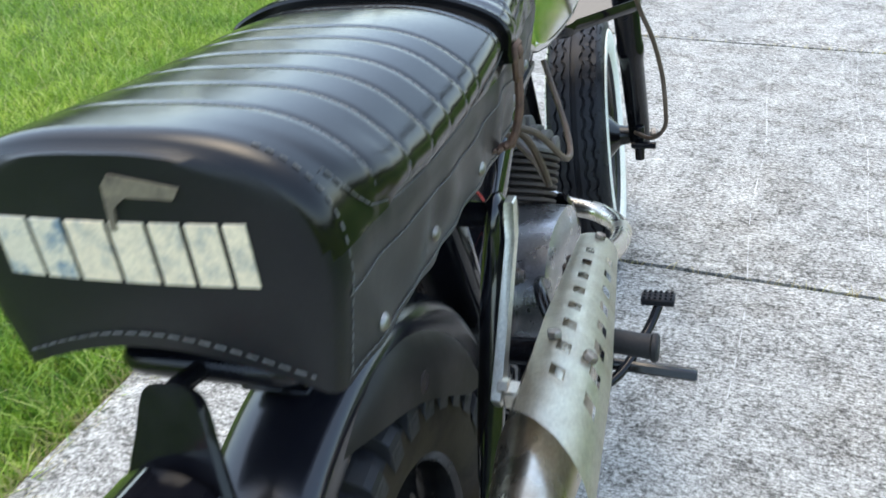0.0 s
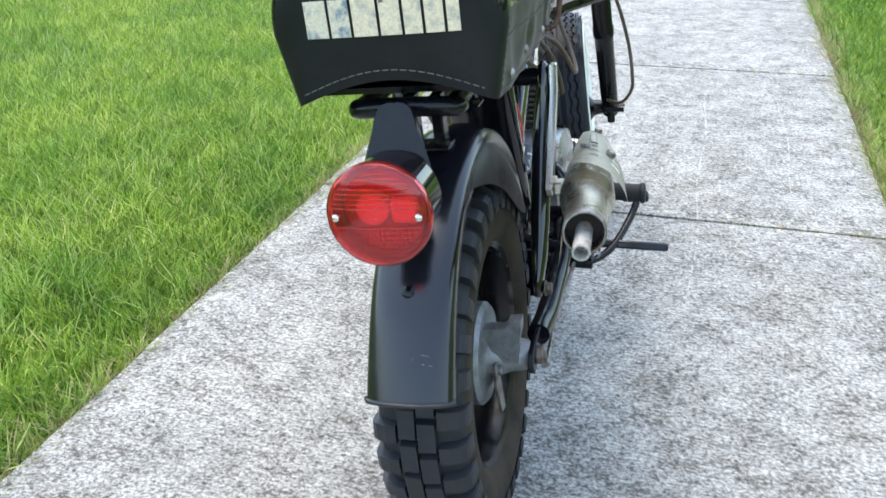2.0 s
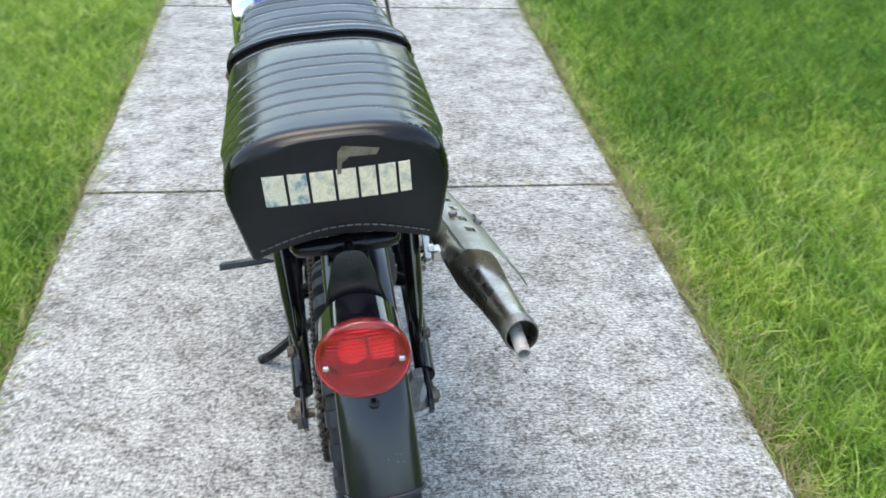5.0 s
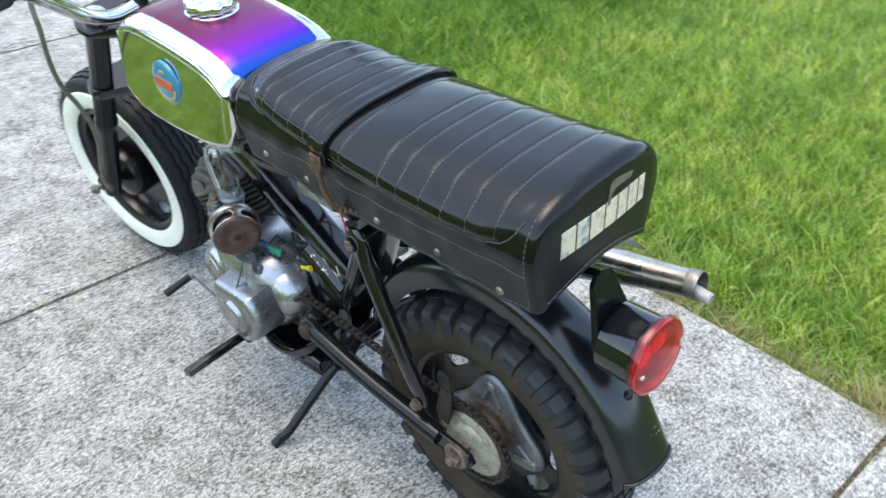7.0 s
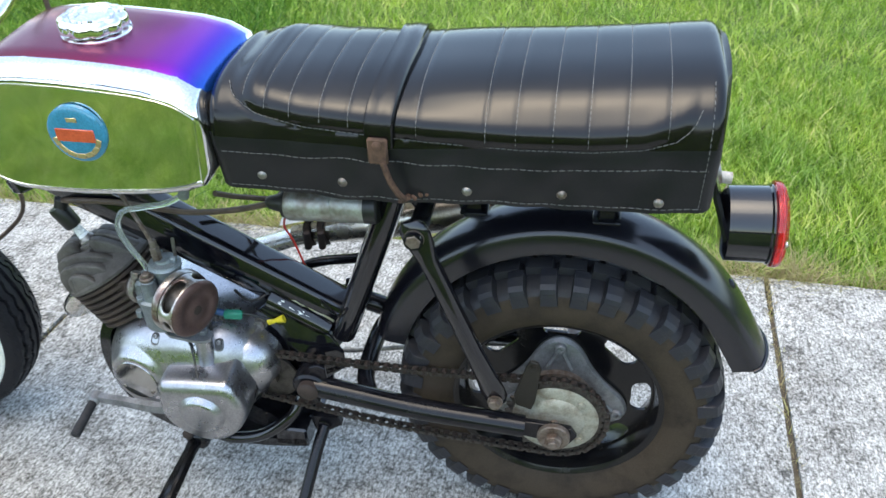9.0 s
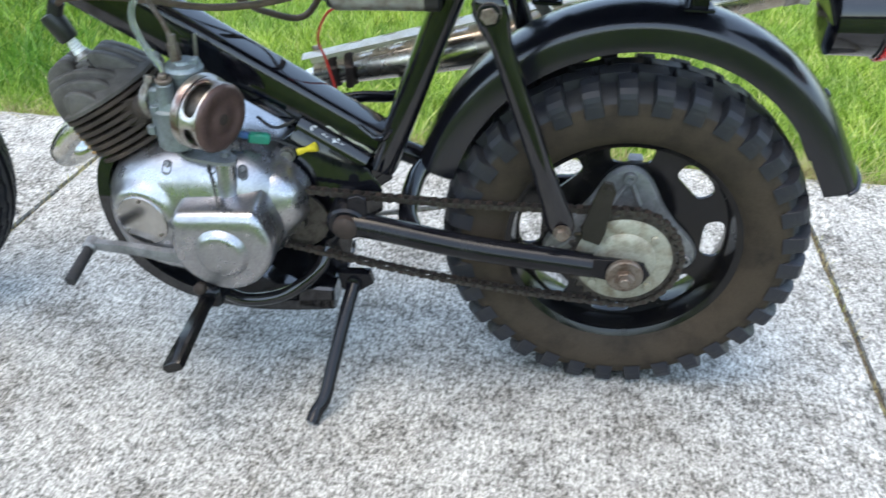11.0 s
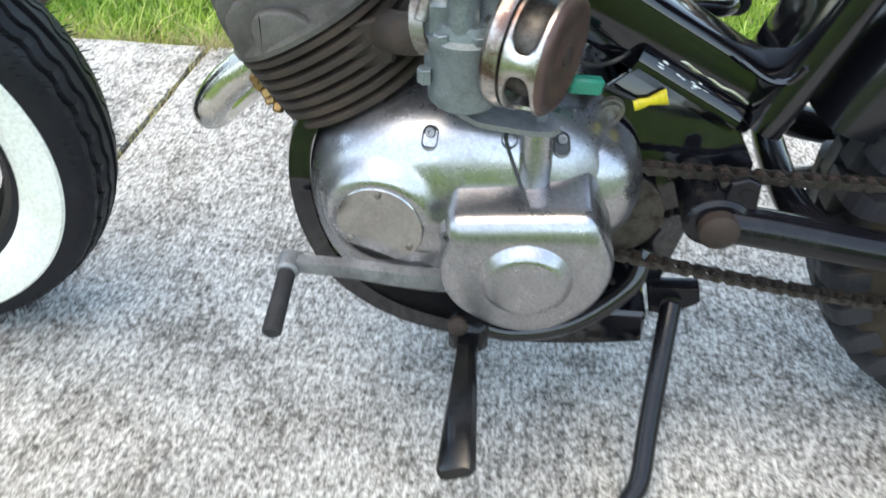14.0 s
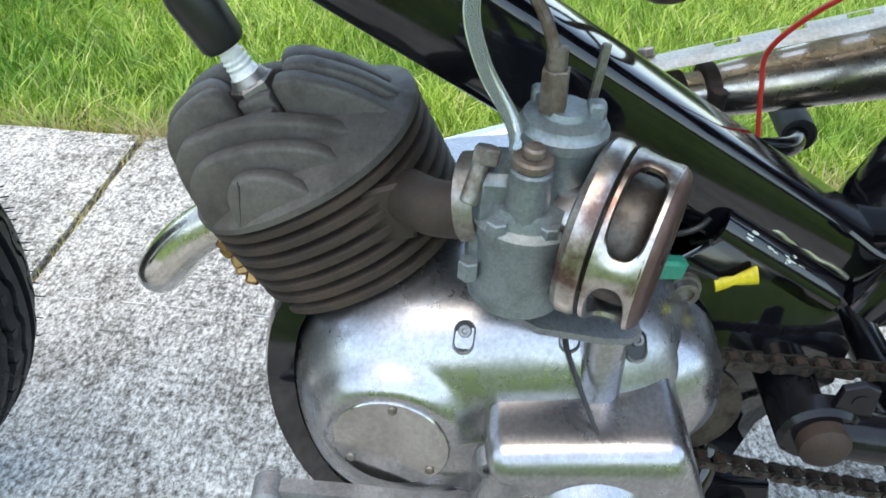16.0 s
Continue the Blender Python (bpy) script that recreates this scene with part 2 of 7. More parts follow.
col = mix(nt, 1.0, col, ramp(nt, specks, ((0.30, (0.45, 0.43, 0.41)), (0.345, (0.80, 0.79, 0.78)), (0.40, (1.0, 1.0, 1.0)), (0.66, (1.0, 1.0, 1.0)), (0.72, (1.16, 1.16, 1.15)))), "MULTIPLY")
col = mix(nt, 1.0, col, ramp(nt, blotch, ((0.34, (0.86, 0.855, 0.85)), (0.50, (1.0, 1.0, 0.995)), (0.66, (1.08, 1.08, 1.07)))), "MULTIPLY")
col = mix(nt, 1.0, col, ramp(nt, big, ((0.34, (0.86, 0.86, 0.85)), (0.60, (1.03, 1.03, 1.02)))), "MULTIPLY")
col = mix(nt, 1.0, col, ramp(nt, tint, ((0.40, (1.01, 0.995, 0.975)), (0.50, (1.0, 1.0, 1.0)), (0.62, (0.995, 1.0, 1.0)))), "MULTIPLY")
info = nt.nodes.new("ShaderNodeObjectInfo")
col = mix(nt, 1.0, col, ramp(nt, info.outputs["Random"], ((0.0, (0.95, 0.95, 0.94)), (1.0, (1.04, 1.04, 1.04)))), "MULTIPLY")
nt.links.new(col, b.inputs["Base Color"])
bump(nt, b, summed(nt, summed(nt, grit, broom, 0.45), pits, 0.6), 0.6, 0.0020)

soil = material("joint_soil", (0.075, 0.060, 0.042), 0.95, other=(0.14, 0.12, 0.07), scale=40, relief=0.6, fine=300)
chalk = material("pale_scratch", (0.56, 0.56, 0.545), 0.9, other=(0.44, 0.44, 0.43), scale=30, cover=(0.4, 0.6))

# green of the ring added outside the view
added_ring = material("unseen_ring_green", (0.045, 0.070, 0.022), 0.8, other=(0.020, 0.034, 0.010), scale=1.5, fine=12, relief=0.3)

turf = bpy.data.materials.new("lawn_turf")
turf.use_nodes = True
nt = turf.node_tree
b = nt.nodes["Principled BSDF"]
b.inputs["Roughness"].default_value = 0.95
col = ramp(nt, tex(nt, 60.0, 6.0, 0.7), ((0.3, (0.030, 0.052, 0.010)), (0.7, (0.092, 0.150, 0.024))))
col = mix(nt, 1.0, col, ramp(nt, tex(nt, 1.4, 4.0, 0.6), ((0.35, (0.75, 0.8, 0.75)), (0.65, (1.15, 1.1, 1.0)))), "MULTIPLY")
nt.links.new(col, b.inputs["Base Color"])


def blade_material(name, stops, patch=True):
    m = bpy.data.materials.new(name)
    m.use_nodes = True
    nt = m.node_tree
    b = nt.nodes["Principled BSDF"]
    b.inputs["Roughness"].default_value = 0.45
    b.inputs["Specular IOR Level"].default_value = 0.35
    geo = nt.nodes.new("ShaderNodeNewGeometry")
    col = ramp(nt, geo.outputs["Random Per Island"], stops)
    if patch:
        col = mix(nt, 1.0, col, ramp(nt, tex(nt, 2.6, 5.0, 0.65), ((0.34, (0.60, 0.74, 0.64)), (0.62, (1.16, 1.07, 1.0)))), "MULTIPLY")
        col = mix(nt, 1.0, col, ramp(nt, tex(nt, 16.0, 3.0, 0.6), ((0.34, (0.66, 0.72, 0.68)), (0.50, (1.0, 1.0, 1.0)), (0.66, (1.22, 1.16, 1.10)))), "MULTIPLY")
    nt.links.new(col, b.inputs["Base Color"])
    tr = nt.nodes.new("ShaderNodeBsdfTranslucent")
    nt.links.new(col, tr.inputs["Color"])
    ms = nt.nodes.new("ShaderNodeMixShader")
    ms.inputs[0].default_value = 0.42
    nt.links.new(b.outputs[0], ms.inputs[1])
    nt.links.new(tr.outputs[0], ms.inputs[2])
    nt.links.new(ms.outputs[0], nt.nodes["Material Output"].inputs["Surface"])
    return m


grass_green = blade_material("grass_blades", ((0.0, (0.102, 0.203, 0.024)), (0.40, (0.268, 0.428, 0.060)), (0.80, (0.449, 0.589, 0.139)), (0.95, (0.621, 0.696, 0.268)), (1.0, (0.663, 0.599, 0.321))))
lush_green = blade_material("lush_grass_blades", ((0.0, (0.050, 0.130, 0.016)), (0.5, (0.125, 0.270, 0.034)), (1.0, (0.250, 0.420, 0.070))))
straw = blade_material("dry_straw", ((0.0, (0.30, 0.24, 0.12)), (0.6, (0.52, 0.45, 0.25)), (1.0, (0.36, 0.38, 0.11))), False)


# ---- mesh helpers ----
def part(name, bm, mat, parent=None, label="", sharp=38):
    bmesh.ops.recalc_face_normals(bm, faces=bm.faces)
    me = bpy.data.meshes.new(name)
    bm.to_mesh(me)
    bm.free()
    me.polygons.foreach_set("use_smooth", [True] * len(me.polygons))
    me.set_sharp_from_angle(angle=radians(sharp))
    for m in mat if isinstance(mat, (list, tuple)) else (mat,):
        me.materials.append(m)
    ob = new(name, me)
    ob.parent = parent
    if label:
        tagged(ob, label)
    return ob


def loft(bm, rings, close=True, cap=True, mat=0):
    rows = [[bm.verts.new(p) for p in r] for r in rings]
    n = len(rows[0])
    for a, b in zip(rows, rows[1:]):
        for i in range(n if close else n - 1):
            j = (i + 1) % n
            bm.faces.new((a[i], a[j], b[j], b[i])).material_index = mat
    if cap and close:
        bm.faces.new(rows[0][::-1]).material_index = mat
        bm.faces.new(rows[-1]).material_index = mat
    return rows


def basis(way):
    way = Vector(way).normalized()
    side = way.orthogonal().normalized()
    return side, way.cross(side), way


def circle(c, u, v, r, n, r2=None):
    c, u, v = Vector(c), Vector(u), Vector(v)
    r2 = r if r2 is None else r2
    return [c + u * (r * math.cos(math.tau * i / n)) + v * (r2 * math.sin(math.tau * i / n)) for i in range(n)]


def lathe(bm, origin, way, profile, n=32, mat=0, cap=True):
    """Turns (along, radius) pairs about a line."""
    u, v, w = basis(way)
    rings = [circle(Vector(origin) + w * a, u, v, max(r, 0.0004), n) for a, r in profile]
    return loft(bm, rings, mat=mat, cap=cap)


def rod(bm, a, b, r, r2=None, n=14, bevel=0.0, mat=0):
    a, b = Vector(a), Vector(b)
    d, r2 = (b - a).length, r if r2 is None else r2
    e = min(bevel, d / 3)
    pr = [(0, r - e), (e, r), (d - e, r2), (d, r2 - e)] if e else [(0, r), (d, r2)]
    lathe(bm, a, b - a, pr, n, mat)


def smooth_line(pts, steps=8):
    pts = [Vector(p) for p in pts]
    if len(pts) < 3:
        return pts
    p = [pts[0] * 2 - pts[1], *pts, pts[-1] * 2 - pts[-2]]
    out = []
    for i in range(1, len(p) - 2):
        for s in range(steps):
            t = s / steps
            out.append(0.5 * (2 * p[i] + (p[i + 1] - p[i - 1]) * t + (2 * p[i - 1] - 5 * p[i] + 4 * p[i + 1] - p[i + 2]) * t * t
                              + (3 * p[i] - p[i - 1] - 3 * p[i + 1] + p[i + 2]) * t ** 3))
    return [*out, pts[-1]]


def tube(bm, pts, r, n=10, steps=8, radii=None, mat=0, curved=True):
    line = smooth_line(pts, steps) if curved else [Vector(p) for p in pts]
    up = None
    rings = []
    for i, p in enumerate(line):
        t = (line[min(i + 1, len(line) - 1)] - line[max(i - 1, 0)]).normalized()
        if up is None:
            up = t.orthogonal().normalized()
        up = (up - t * up.dot(t)).normalized()
        k = i / (len(line) - 1)
        rr = r if radii is None else radii[0] + (radii[1] - radii[0]) * k
        rings.append(circle(p, up, t.cross(up), rr, n))
    loft(bm, rings, mat=mat)


def box(bm, centre, size, bevel=0.002, m=None, mat=0, segs=1):
    tmp = bmesh.new()
    bmesh.ops.create_cube(tmp, size=1, matrix=Matrix.Diagonal((*size, 1)))
    if bevel:
        bmesh.ops.bevel(tmp, geom=tmp.edges[:], offset=bevel, segments=segs, affect="EDGES", profile=0.5)
    place = Matrix.Translation(centre) @ (m or Matrix())
    idx = {v: bm.verts.new(place @ v.co) for v in tmp.verts}
    for f in tmp.faces:
        bm.faces.new([idx[v] for v in f.verts]).material_index = mat
    tmp.free()


def slab_yz(bm, outline, x0, x1, mat=0, inset=0.0):
    """A plate: an outline of (y, z) pairs between two x planes, its outer edge chamfered by inset."""
    pts = [Vector((0, y, z)) for y, z in outline]
    c = sum(pts, Vector()) / len(pts)
    def ring(x, k):
        return [Vector((x, *(p + (c - p).normalized() * k).yz)) for p in pts]
    s = 1 if x1 > x0 else -1
    rings = [ring(x0, inset), ring(x0 + s * inset, 0), ring(x1 - s * inset, 0), ring(x1, inset)] if inset else [ring(x0, 0), ring(x1, 0)]
    loft(bm, rings, mat=mat)


def hexnut(bm, a, b, r, mat=0):
    rod(bm, a, b, r, n=6, bevel=r * 0.12, mat=mat)


# ---- the motorcycle's root: it leans on its side stand ----
motorcycle = new("motorcycle")
motorcycle.empty_display_size = 0.2
motorcycle.matrix_world = Matrix.Translation((0.005, 0, 0)) @ pose(0, 0, 0, 0, 0, 2.5) @ pose(0, 0, 0, 0, -5.5, 0)
tagged(motorcycle, "small vintage motorcycle, black seat, chrome tank, on its side stand", "motorcycle")

REAR = Vector((0.0, 0.007, 0.213))
FRONT = Vector((0.0145, 1.028, 0.2125))
STEER, CAMBER = 5.4, -3.2


# ---- wheels ----
def tyre_carcass(bm, c, stations, n=72, zig=0.0):
    """stations: (x, radius) from one bead round to the other; zig: zigzag of the grooves."""
    loops = []
    for x, r in stations:
        w = zig if 0.010 < abs(x) < 0.031 else 0.0
        loops.append([c + Vector((x + w * (1 if (i // 2) % 2 else -1), r * math.cos(math.tau * i / n), r * math.sin(math.tau * i / n))) for i in range(n)])
    loft(bm, loops, cap=False)


def tread_block(bm, c, a0, a1, xs, r_in, r_out, taper=0.14):
    """A block between two angles; xs: its (x, drop) stations across."""
    rows = []
    for k, (x, drop) in enumerate(xs):
        t = (a1 - a0) * taper
        rows.append([(x, a0, r_in - drop), (x, a0 + t, r_out - drop), (x, a1 - t, r_out - drop), (x, a1, r_in - drop)])
    rings = [[c + Vector((x, r * math.cos(a), r * math.sin(a))) for x, a, r in ring] for ring in rows]
    loft(bm, rings)


def disc_with_slots(bm, c, x0, x1, r0, r1, rs, count, half_long, half_wide, phase=0.0):
    """A wheel disc with oblong openings, through its thickness."""
    m = 24
    seam = math.tau / count
    for k in range(count):
        mid = phase + seam * k
        slot, edge = [], []
        for i in range(m):
            t = math.tau * i / m
            e = 3.2
            a = math.copysign(abs(math.cos(t)) ** (2 / e), math.cos(t)) * half_long / rs
            r = rs + math.copysign(abs(math.sin(t)) ** (2 / e), math.sin(t)) * half_wide
            slot.append((mid + a, r))
            ca, sa = math.cos(t), math.sin(t)
            q = max(abs(ca), abs(sa))
            rr = rs + (sa / q) * ((r1 - rs) if sa > 0 else (rs - r0))
            edge.append((mid + ca / q * seam / 2, rr))
        def put(pairs, x):
            return [bm.verts.new(c + Vector((x, r * math.cos(a), r * math.sin(a)))) for a, r in pairs]
        ea, eb, sa_, sb = put(edge, x0), put(edge, x1), put(slot, x0), put(slot, x1)
        for i in range(m):
            j = (i + 1) % m
            bm.faces.new((ea[i], ea[j], sa_[j], sa_[i]))
            bm.faces.new((sb[i], sb[j], eb[j], eb[i]))
            bm.faces.new((sa_[i], sa_[j], sb[j], sb[i]))
    bmesh.ops.remove_doubles(bm, verts=bm.verts, dist=0.0002)


def rim_mesh(c, half, phase):
    bm = bmesh.new()
    pr = [(-half, 0.1435), (-half + 0.003, 0.1455), (-half + 0.006, 0.1425), (-half + 0.008, 0.1345), (-half + 0.019, 0.131), (-0.010, 0.1285),
          (0.010, 0.1285), (half - 0.019, 0.131), (half - 0.008, 0.1345), (half - 0.006, 0.1425), (half - 0.003, 0.1455), (half, 0.1435),
          (half - 0.002, 0.138), (half - 0.006, 0.1315), (half - 0.019, 0.1275), (0.009, 0.1255), (-0.009, 0.1255), (-half + 0.019, 0.1275),
          (-half + 0.006, 0.1315), (-half + 0.002, 0.138)]
    n = 72
    rings = [[c + Vector((x, r * math.cos(math.tau * i / n), r * math.sin(math.tau * i / n))) for i in range(n)] for x, r in pr]
    loft(bm, [*rings, rings[0]], cap=False)
    disc_with_slots(bm, c, -0.008, -0.004, 0.045, 0.1265, 0.1095, 8, 0.0250, 0.0130, phase)
    lathe(bm, c + Vector((-0.012, 0, 0)), (1, 0, 0), [(0, 0.043), (0.003, 0.050), (0.012, 0.050), (0.016, 0.044)], 36)
    return bm


rear_wheel = part("rear_wheel", rim_mesh(REAR, 0.040, radians(90)), rim_black, motorcycle, "black pressed-steel wheel with oblong openings and knobbly tyre", sharp=30)
bm = bmesh.new()
half = [(0.036, 0.137), (0.041, 0.141), (0.046, 0.150), (0.0495, 0.164), (0.0500, 0.178), (0.047, 0.191), (0.038, 0.199), (0.022, 0.2035), (0.0, 0.205)]
tyre_carcass(bm, REAR, [(-x, r) for x, r in half] + [(x, r) for x, r in half[-2::-1]])
for f in bm.faces:
    d = f.calc_center_median() - REAR
    f.material_index = 1 if math.hypot(d.y, d.z) > 0.190 else 0
part("tyre", bm, (sidewall_dirt, rubber_dusty), rear_wheel, "knobbly rear tyre with brown dust on its sidewall")
PITCH = math.tau / 33
def block_mesh(pieces, taper=0.10):
    bm = bmesh.new()
    for a0, a1, xs, ri, ro in pieces:
        tread_block(bm, Vector((0, 0, 0)), PITCH * a0, PITCH * a1, xs, ri, ro, taper)
    bmesh.ops.recalc_face_normals(bm, faces=bm.faces)
    me = bpy.data.meshes.new("tread_block")
    bm.to_mesh(me)
    bm.free()
    me.materials.append(rubber_dusty)
    return me
def side_lug(s, ph):
    lug = [(s * 0.0225, 0.002), (s * 0.034, 0.0035), (s * 0.0450, 0.0080), (s * 0.0500, 0.0128), (s * 0.0516, 0.0185)]
    return block_mesh([(ph + 0.0, ph + 0.60, lug, 0.198, 0.2165), (ph + 0.14, ph + 0.46, [(s * 0.0508, 0.0160), (s * 0.0520, 0.0225)], 0.2120, 0.2145)])
blocks = (block_mesh([(0, 0.90, [(-0.0196, 0.0012), (-0.0012, 0.0)], 0.205, 0.2160)], 0.06), block_mesh([(0.36, 1.26, [(0.0012, 0.0), (0.0196, 0.0012)], 0.205, 0.2160)], 0.06), side_lug(-1, 0.46), side_lug(1, 0.02))
for k in range(33):
    for me in blocks:
        ob = new("tread_block", me)
        ob.parent = rear_wheel
        ob.matrix_local = Matrix.Translation(REAR) @ pose(0, 0, 0, 360 / 33 * k, 0, 0)

# chain side of the rear hub
bm = bmesh.new()
n = 90
def lobes(r0, r1, x, phase=90):
    out = []
    for i in range(n):
        a = math.tau * i / n
        k = max(math.cos(a - radians(p)) for p in (phase, phase - 108, phase + 108))
        out.append(REAR + Vector((x, math.cos(a) * (r0 + (r1 - r0) * max(0, k) ** 9), math.sin(a) * (r0 + (r1 - r0) * max(0, k) ** 9))))
    return out
loft(bm, [lobes(0.060, 0.094, -0.004), lobes(0.063, 0.0965, -0.013), lobes(0.060, 0.093, -0.018), lobes(0.052, 0.082, -0.0195), lobes(0.044, 0.070, -0.0195)])
hub_casting = part("hub_casting", bm, cast_alu, rear_wheel, "grey cast three-lobed hub carrier with ribs")
for k in (90, -18, 198):
    p = REAR + Vector((-0.017, 0.083 * math.cos(radians(k)), 0.083 * math.sin(radians(k))))
    bm = bmesh.new()
    lathe(bm, p, (-1, 0, 0), [(0, 0.0085), (0.006, 0.0080), (0.0075, 0.0068), (0.0075, 0.0040), (0.003, 0.0036)], 18)
    part("boss", bm, cast_alu, hub_casting)
    for d in (-17, 17):
        q = REAR + Vector((-0.022, 0.052 * math.cos(radians(k + d)), 0.052 * math.sin(radians(k + d))))
        bm = bmesh.new()
        rod(bm, p + Vector((-0.003, 0, 0)), q, 0.003, n=8)
        part("rib", bm, cast_alu, hub_casting)
bm = bmesh.new()
teeth = 32
ring = []
for i in range(teeth * 4):
    r = (0.0615, 0.0665, 0.0665, 0.0615)[i % 4]
    a = math.tau * i / (teeth * 4)
    ring.append((r * math.cos(a), r * math.sin(a)))
loft(bm, [[REAR + Vector((x, y * k, z * k)) for y, z in ring] for x, k in ((-0.0595, 0.97), (-0.0605, 1), (-0.0625, 1), (-0.0640, 0.97))])
part("sprocket", bm, chain_steel, rear_wheel, "dark oily rear sprocket")
bm = bmesh.new()
lathe(bm, REAR + Vector((-0.060, 0, 0)), (-1, 0, 0), [(0, 0.0560), (0.005, 0.0560), (0.0065, 0.0540), (0.0065, 0.038), (0.010, 0.035), (0.012, 0.026)], 48)
for k in range(4):
    a = radians(45 + 90 * k)
    p = REAR + Vector((-0.066, 0.046 * math.cos(a), 0.046 * math.sin(a)))
    hexnut(bm, p, p + Vector((-0.004, 0, 0)), 0.0055)
part("sprocket_plate", bm, sprocket_pale, rear_wheel, "pale corroded sprocket centre plate")
bm = bmesh.new()
lathe(bm, REAR + Vector((-0.017, 0, 0)), (-1, 0, 0), [(0, 0.046), (0.010, 0.045), (0.012, 0.034), (0.043, 0.033)], 32)
rod(bm, REAR + Vector((-0.07, 0, 0)), REAR + Vector((-0.112, 0, 0)), 0.0065, n=14, bevel=0.001)
hexnut(bm, REAR + Vector((-0.098, 0, 0)), REAR + Vector((-0.107, 0, 0)), 0.0115)
lathe(bm, REAR + Vector((-0.0915, 0, 0)), (-1, 0, 0), [(0, 0.0205), (0.006, 0.0210), (0.0075, 0.0195)], 28)
part("axle", bm, rusty_steel, rear_wheel, "worn rusty axle with hexagonal nuts")
bm = bmesh.new()
rod(bm, REAR + Vector((0.02, 0, 0)), REAR + Vector((0.103, 0, 0)), 0.0065, n=14, bevel=0.001)
hexnut(bm, REAR + Vector((0.091, 0, 0)), REAR + Vector((0.100, 0, 0)), 0.0115)
part("axle", bm, rusty_steel, rear_wheel, "worn rusty axle with hexagonal nuts")
bm = bmesh.new()
lathe(bm, REAR + Vector((0.0, 0, 0)), (1, 0, 0), [(0, 0.056), (0.014, 0.058), (0.016, 0.064), (0.026, 0.064), (0.0285, 0.061), (0.031, 0.059), (0.032, 0.045), (0.040, 0.030), (0.058, 0.022), (0.078, 0.019), (0.084, 0.016)], 44)
brake_drum = part("brake_drum", bm, cast_alu, rear_wheel, "dull grey cast brake drum and plate")
for k in range(10):
    a = math.tau * k / 10
    bm = bmesh.new()
    box(bm, REAR + Vector((0.006, 0.058 * math.cos(a), 0.060 * math.sin(a))), (0.022, 0.004, 0.004), 0.0005, pose(0, 0, 0, math.degrees(a), 0, 0))
    part("rib", bm, cast_alu, brake_drum)
bm = bmesh.new()
web = [(0.030, 0.0), (0.030, 0.046), (0.040, 0.049), (0.056, 0.049), (0.062, 0.053), (0.065, 0.060), (0.080, 0.061), (0.079, 0.045), (0.074, 0.026), (0.072, 0.0)]
loft(bm, [[REAR + Vector((x * k + 0.056 * (1 - k), y, z * k + 0.028 * (1 - k))) for x, z in web] for y, k in ((-0.024, 0.95), (-0.022, 1.0), (-0.008, 1.0), (-0.006, 0.95))])
part("torque_lug", bm, cast_alu, brake_drum)
bm = bmesh.new()
slab_yz(bm, [(REAR.y - 0.006, REAR.z - 0.075), (REAR.y - 0.024, REAR.z - 0.07), (REAR.y - 0.040, REAR.z - 0.02), (REAR.y - 0.036, REAR.z + 0.004), (REAR.y - 0.022, REAR.z + 0.004), (REAR.y - 0.018, REAR.z - 0.02)], 0.044, 0.048, inset=0.0008)
rod(bm, REAR + Vector((0.03, -0.029, -0.006)), REAR + Vector((0.054, -0.029, -0.006)), 0.006, n=12, bevel=0.001)
part("brake_arm", bm, steel, rear_wheel, "worn steel brake arm")

bm = bmesh.new()
slab_yz(bm, [(0.027, 0.312), (0.032, 0.322), (0.041, 0.324), (0.046, 0.315), (0.060, 0.262), (0.057, 0.246), (0.038, 0.240), (0.033, 0.256), (0.029, 0.300)], -0.074, -0.079, inset=0.001)
lathe(bm, (-0.079, 0.037, 0.314), (-1, 0, 0), [(0, 0.0045), (0.003, 0.0042), (0.0035, 0.002)], 14)
part("stay_plate", bm, brown_black, motorcycle, "black bent plate between strut foot and axle")

# front wheel, turned a little to the right
fm = Matrix.Translation(FRONT) @ pose(0, 0, 0, 0, CAMBER, STEER)
O = Vector((0, 0, 0))
front_wheel = part("front_wheel", rim_mesh(O, 0.038, radians(20)), rim_black, motorcycle, "black pressed-steel front wheel with whitewall tyre", sharp=30)
front_wheel.matrix_local = fm
bm = bmesh.new()
half = [(0.034, 0.137), (0.039, 0.141), (0.044, 0.150), (0.0465, 0.165), (0.0468, 0.184), (0.044, 0.198), (0.040, 0.2035), (0.036, 0.2070)]
for x in (0.0300, 0.0295, 0.0255, 0.0250, 0.0170, 0.0165, 0.0125, 0.0120, 0.0045, 0.0040):
    deep = x in (0.0295, 0.0255, 0.0165, 0.0125, 0.0040)
    half.append((x, 0.2165 - 9.0 * x * x - (0.005 if deep else 0)))
half.append((0.0, 0.2115))
tyre_carcass(bm, O, [(-x, r) for x, r in half] + [(x, r) for x, r in half[-2::-1]], 168, 0.0019)
part("tyre", bm, rubber, front_wheel, "black ribbed front road tyre", sharp=25)
bm = bmesh.new()
for s in (-1, 1):
    for k in range(84):
        a = math.tau * k / 84
        w = math.tau / 84
        for x0 in (0.021, 0.033):
            xs = [(s * (x0 - 0.0035), 0), (s * (x0 + 0.0035), 0.0012)]
            tread_block(bm, O, a, a + w * 0.55, xs, 0.2165 - 9 * x0 * x0 - 0.005, 0.2168 - 9 * x0 * x0 - (0.002 if x0 > 0.03 else 0.0), 0.1)
tagged(part("tread", bm, rubber, front_wheel), "fine zigzag tread ribs", kind="stuff")
bm = bmesh.new()
rnd = random.Random(5)
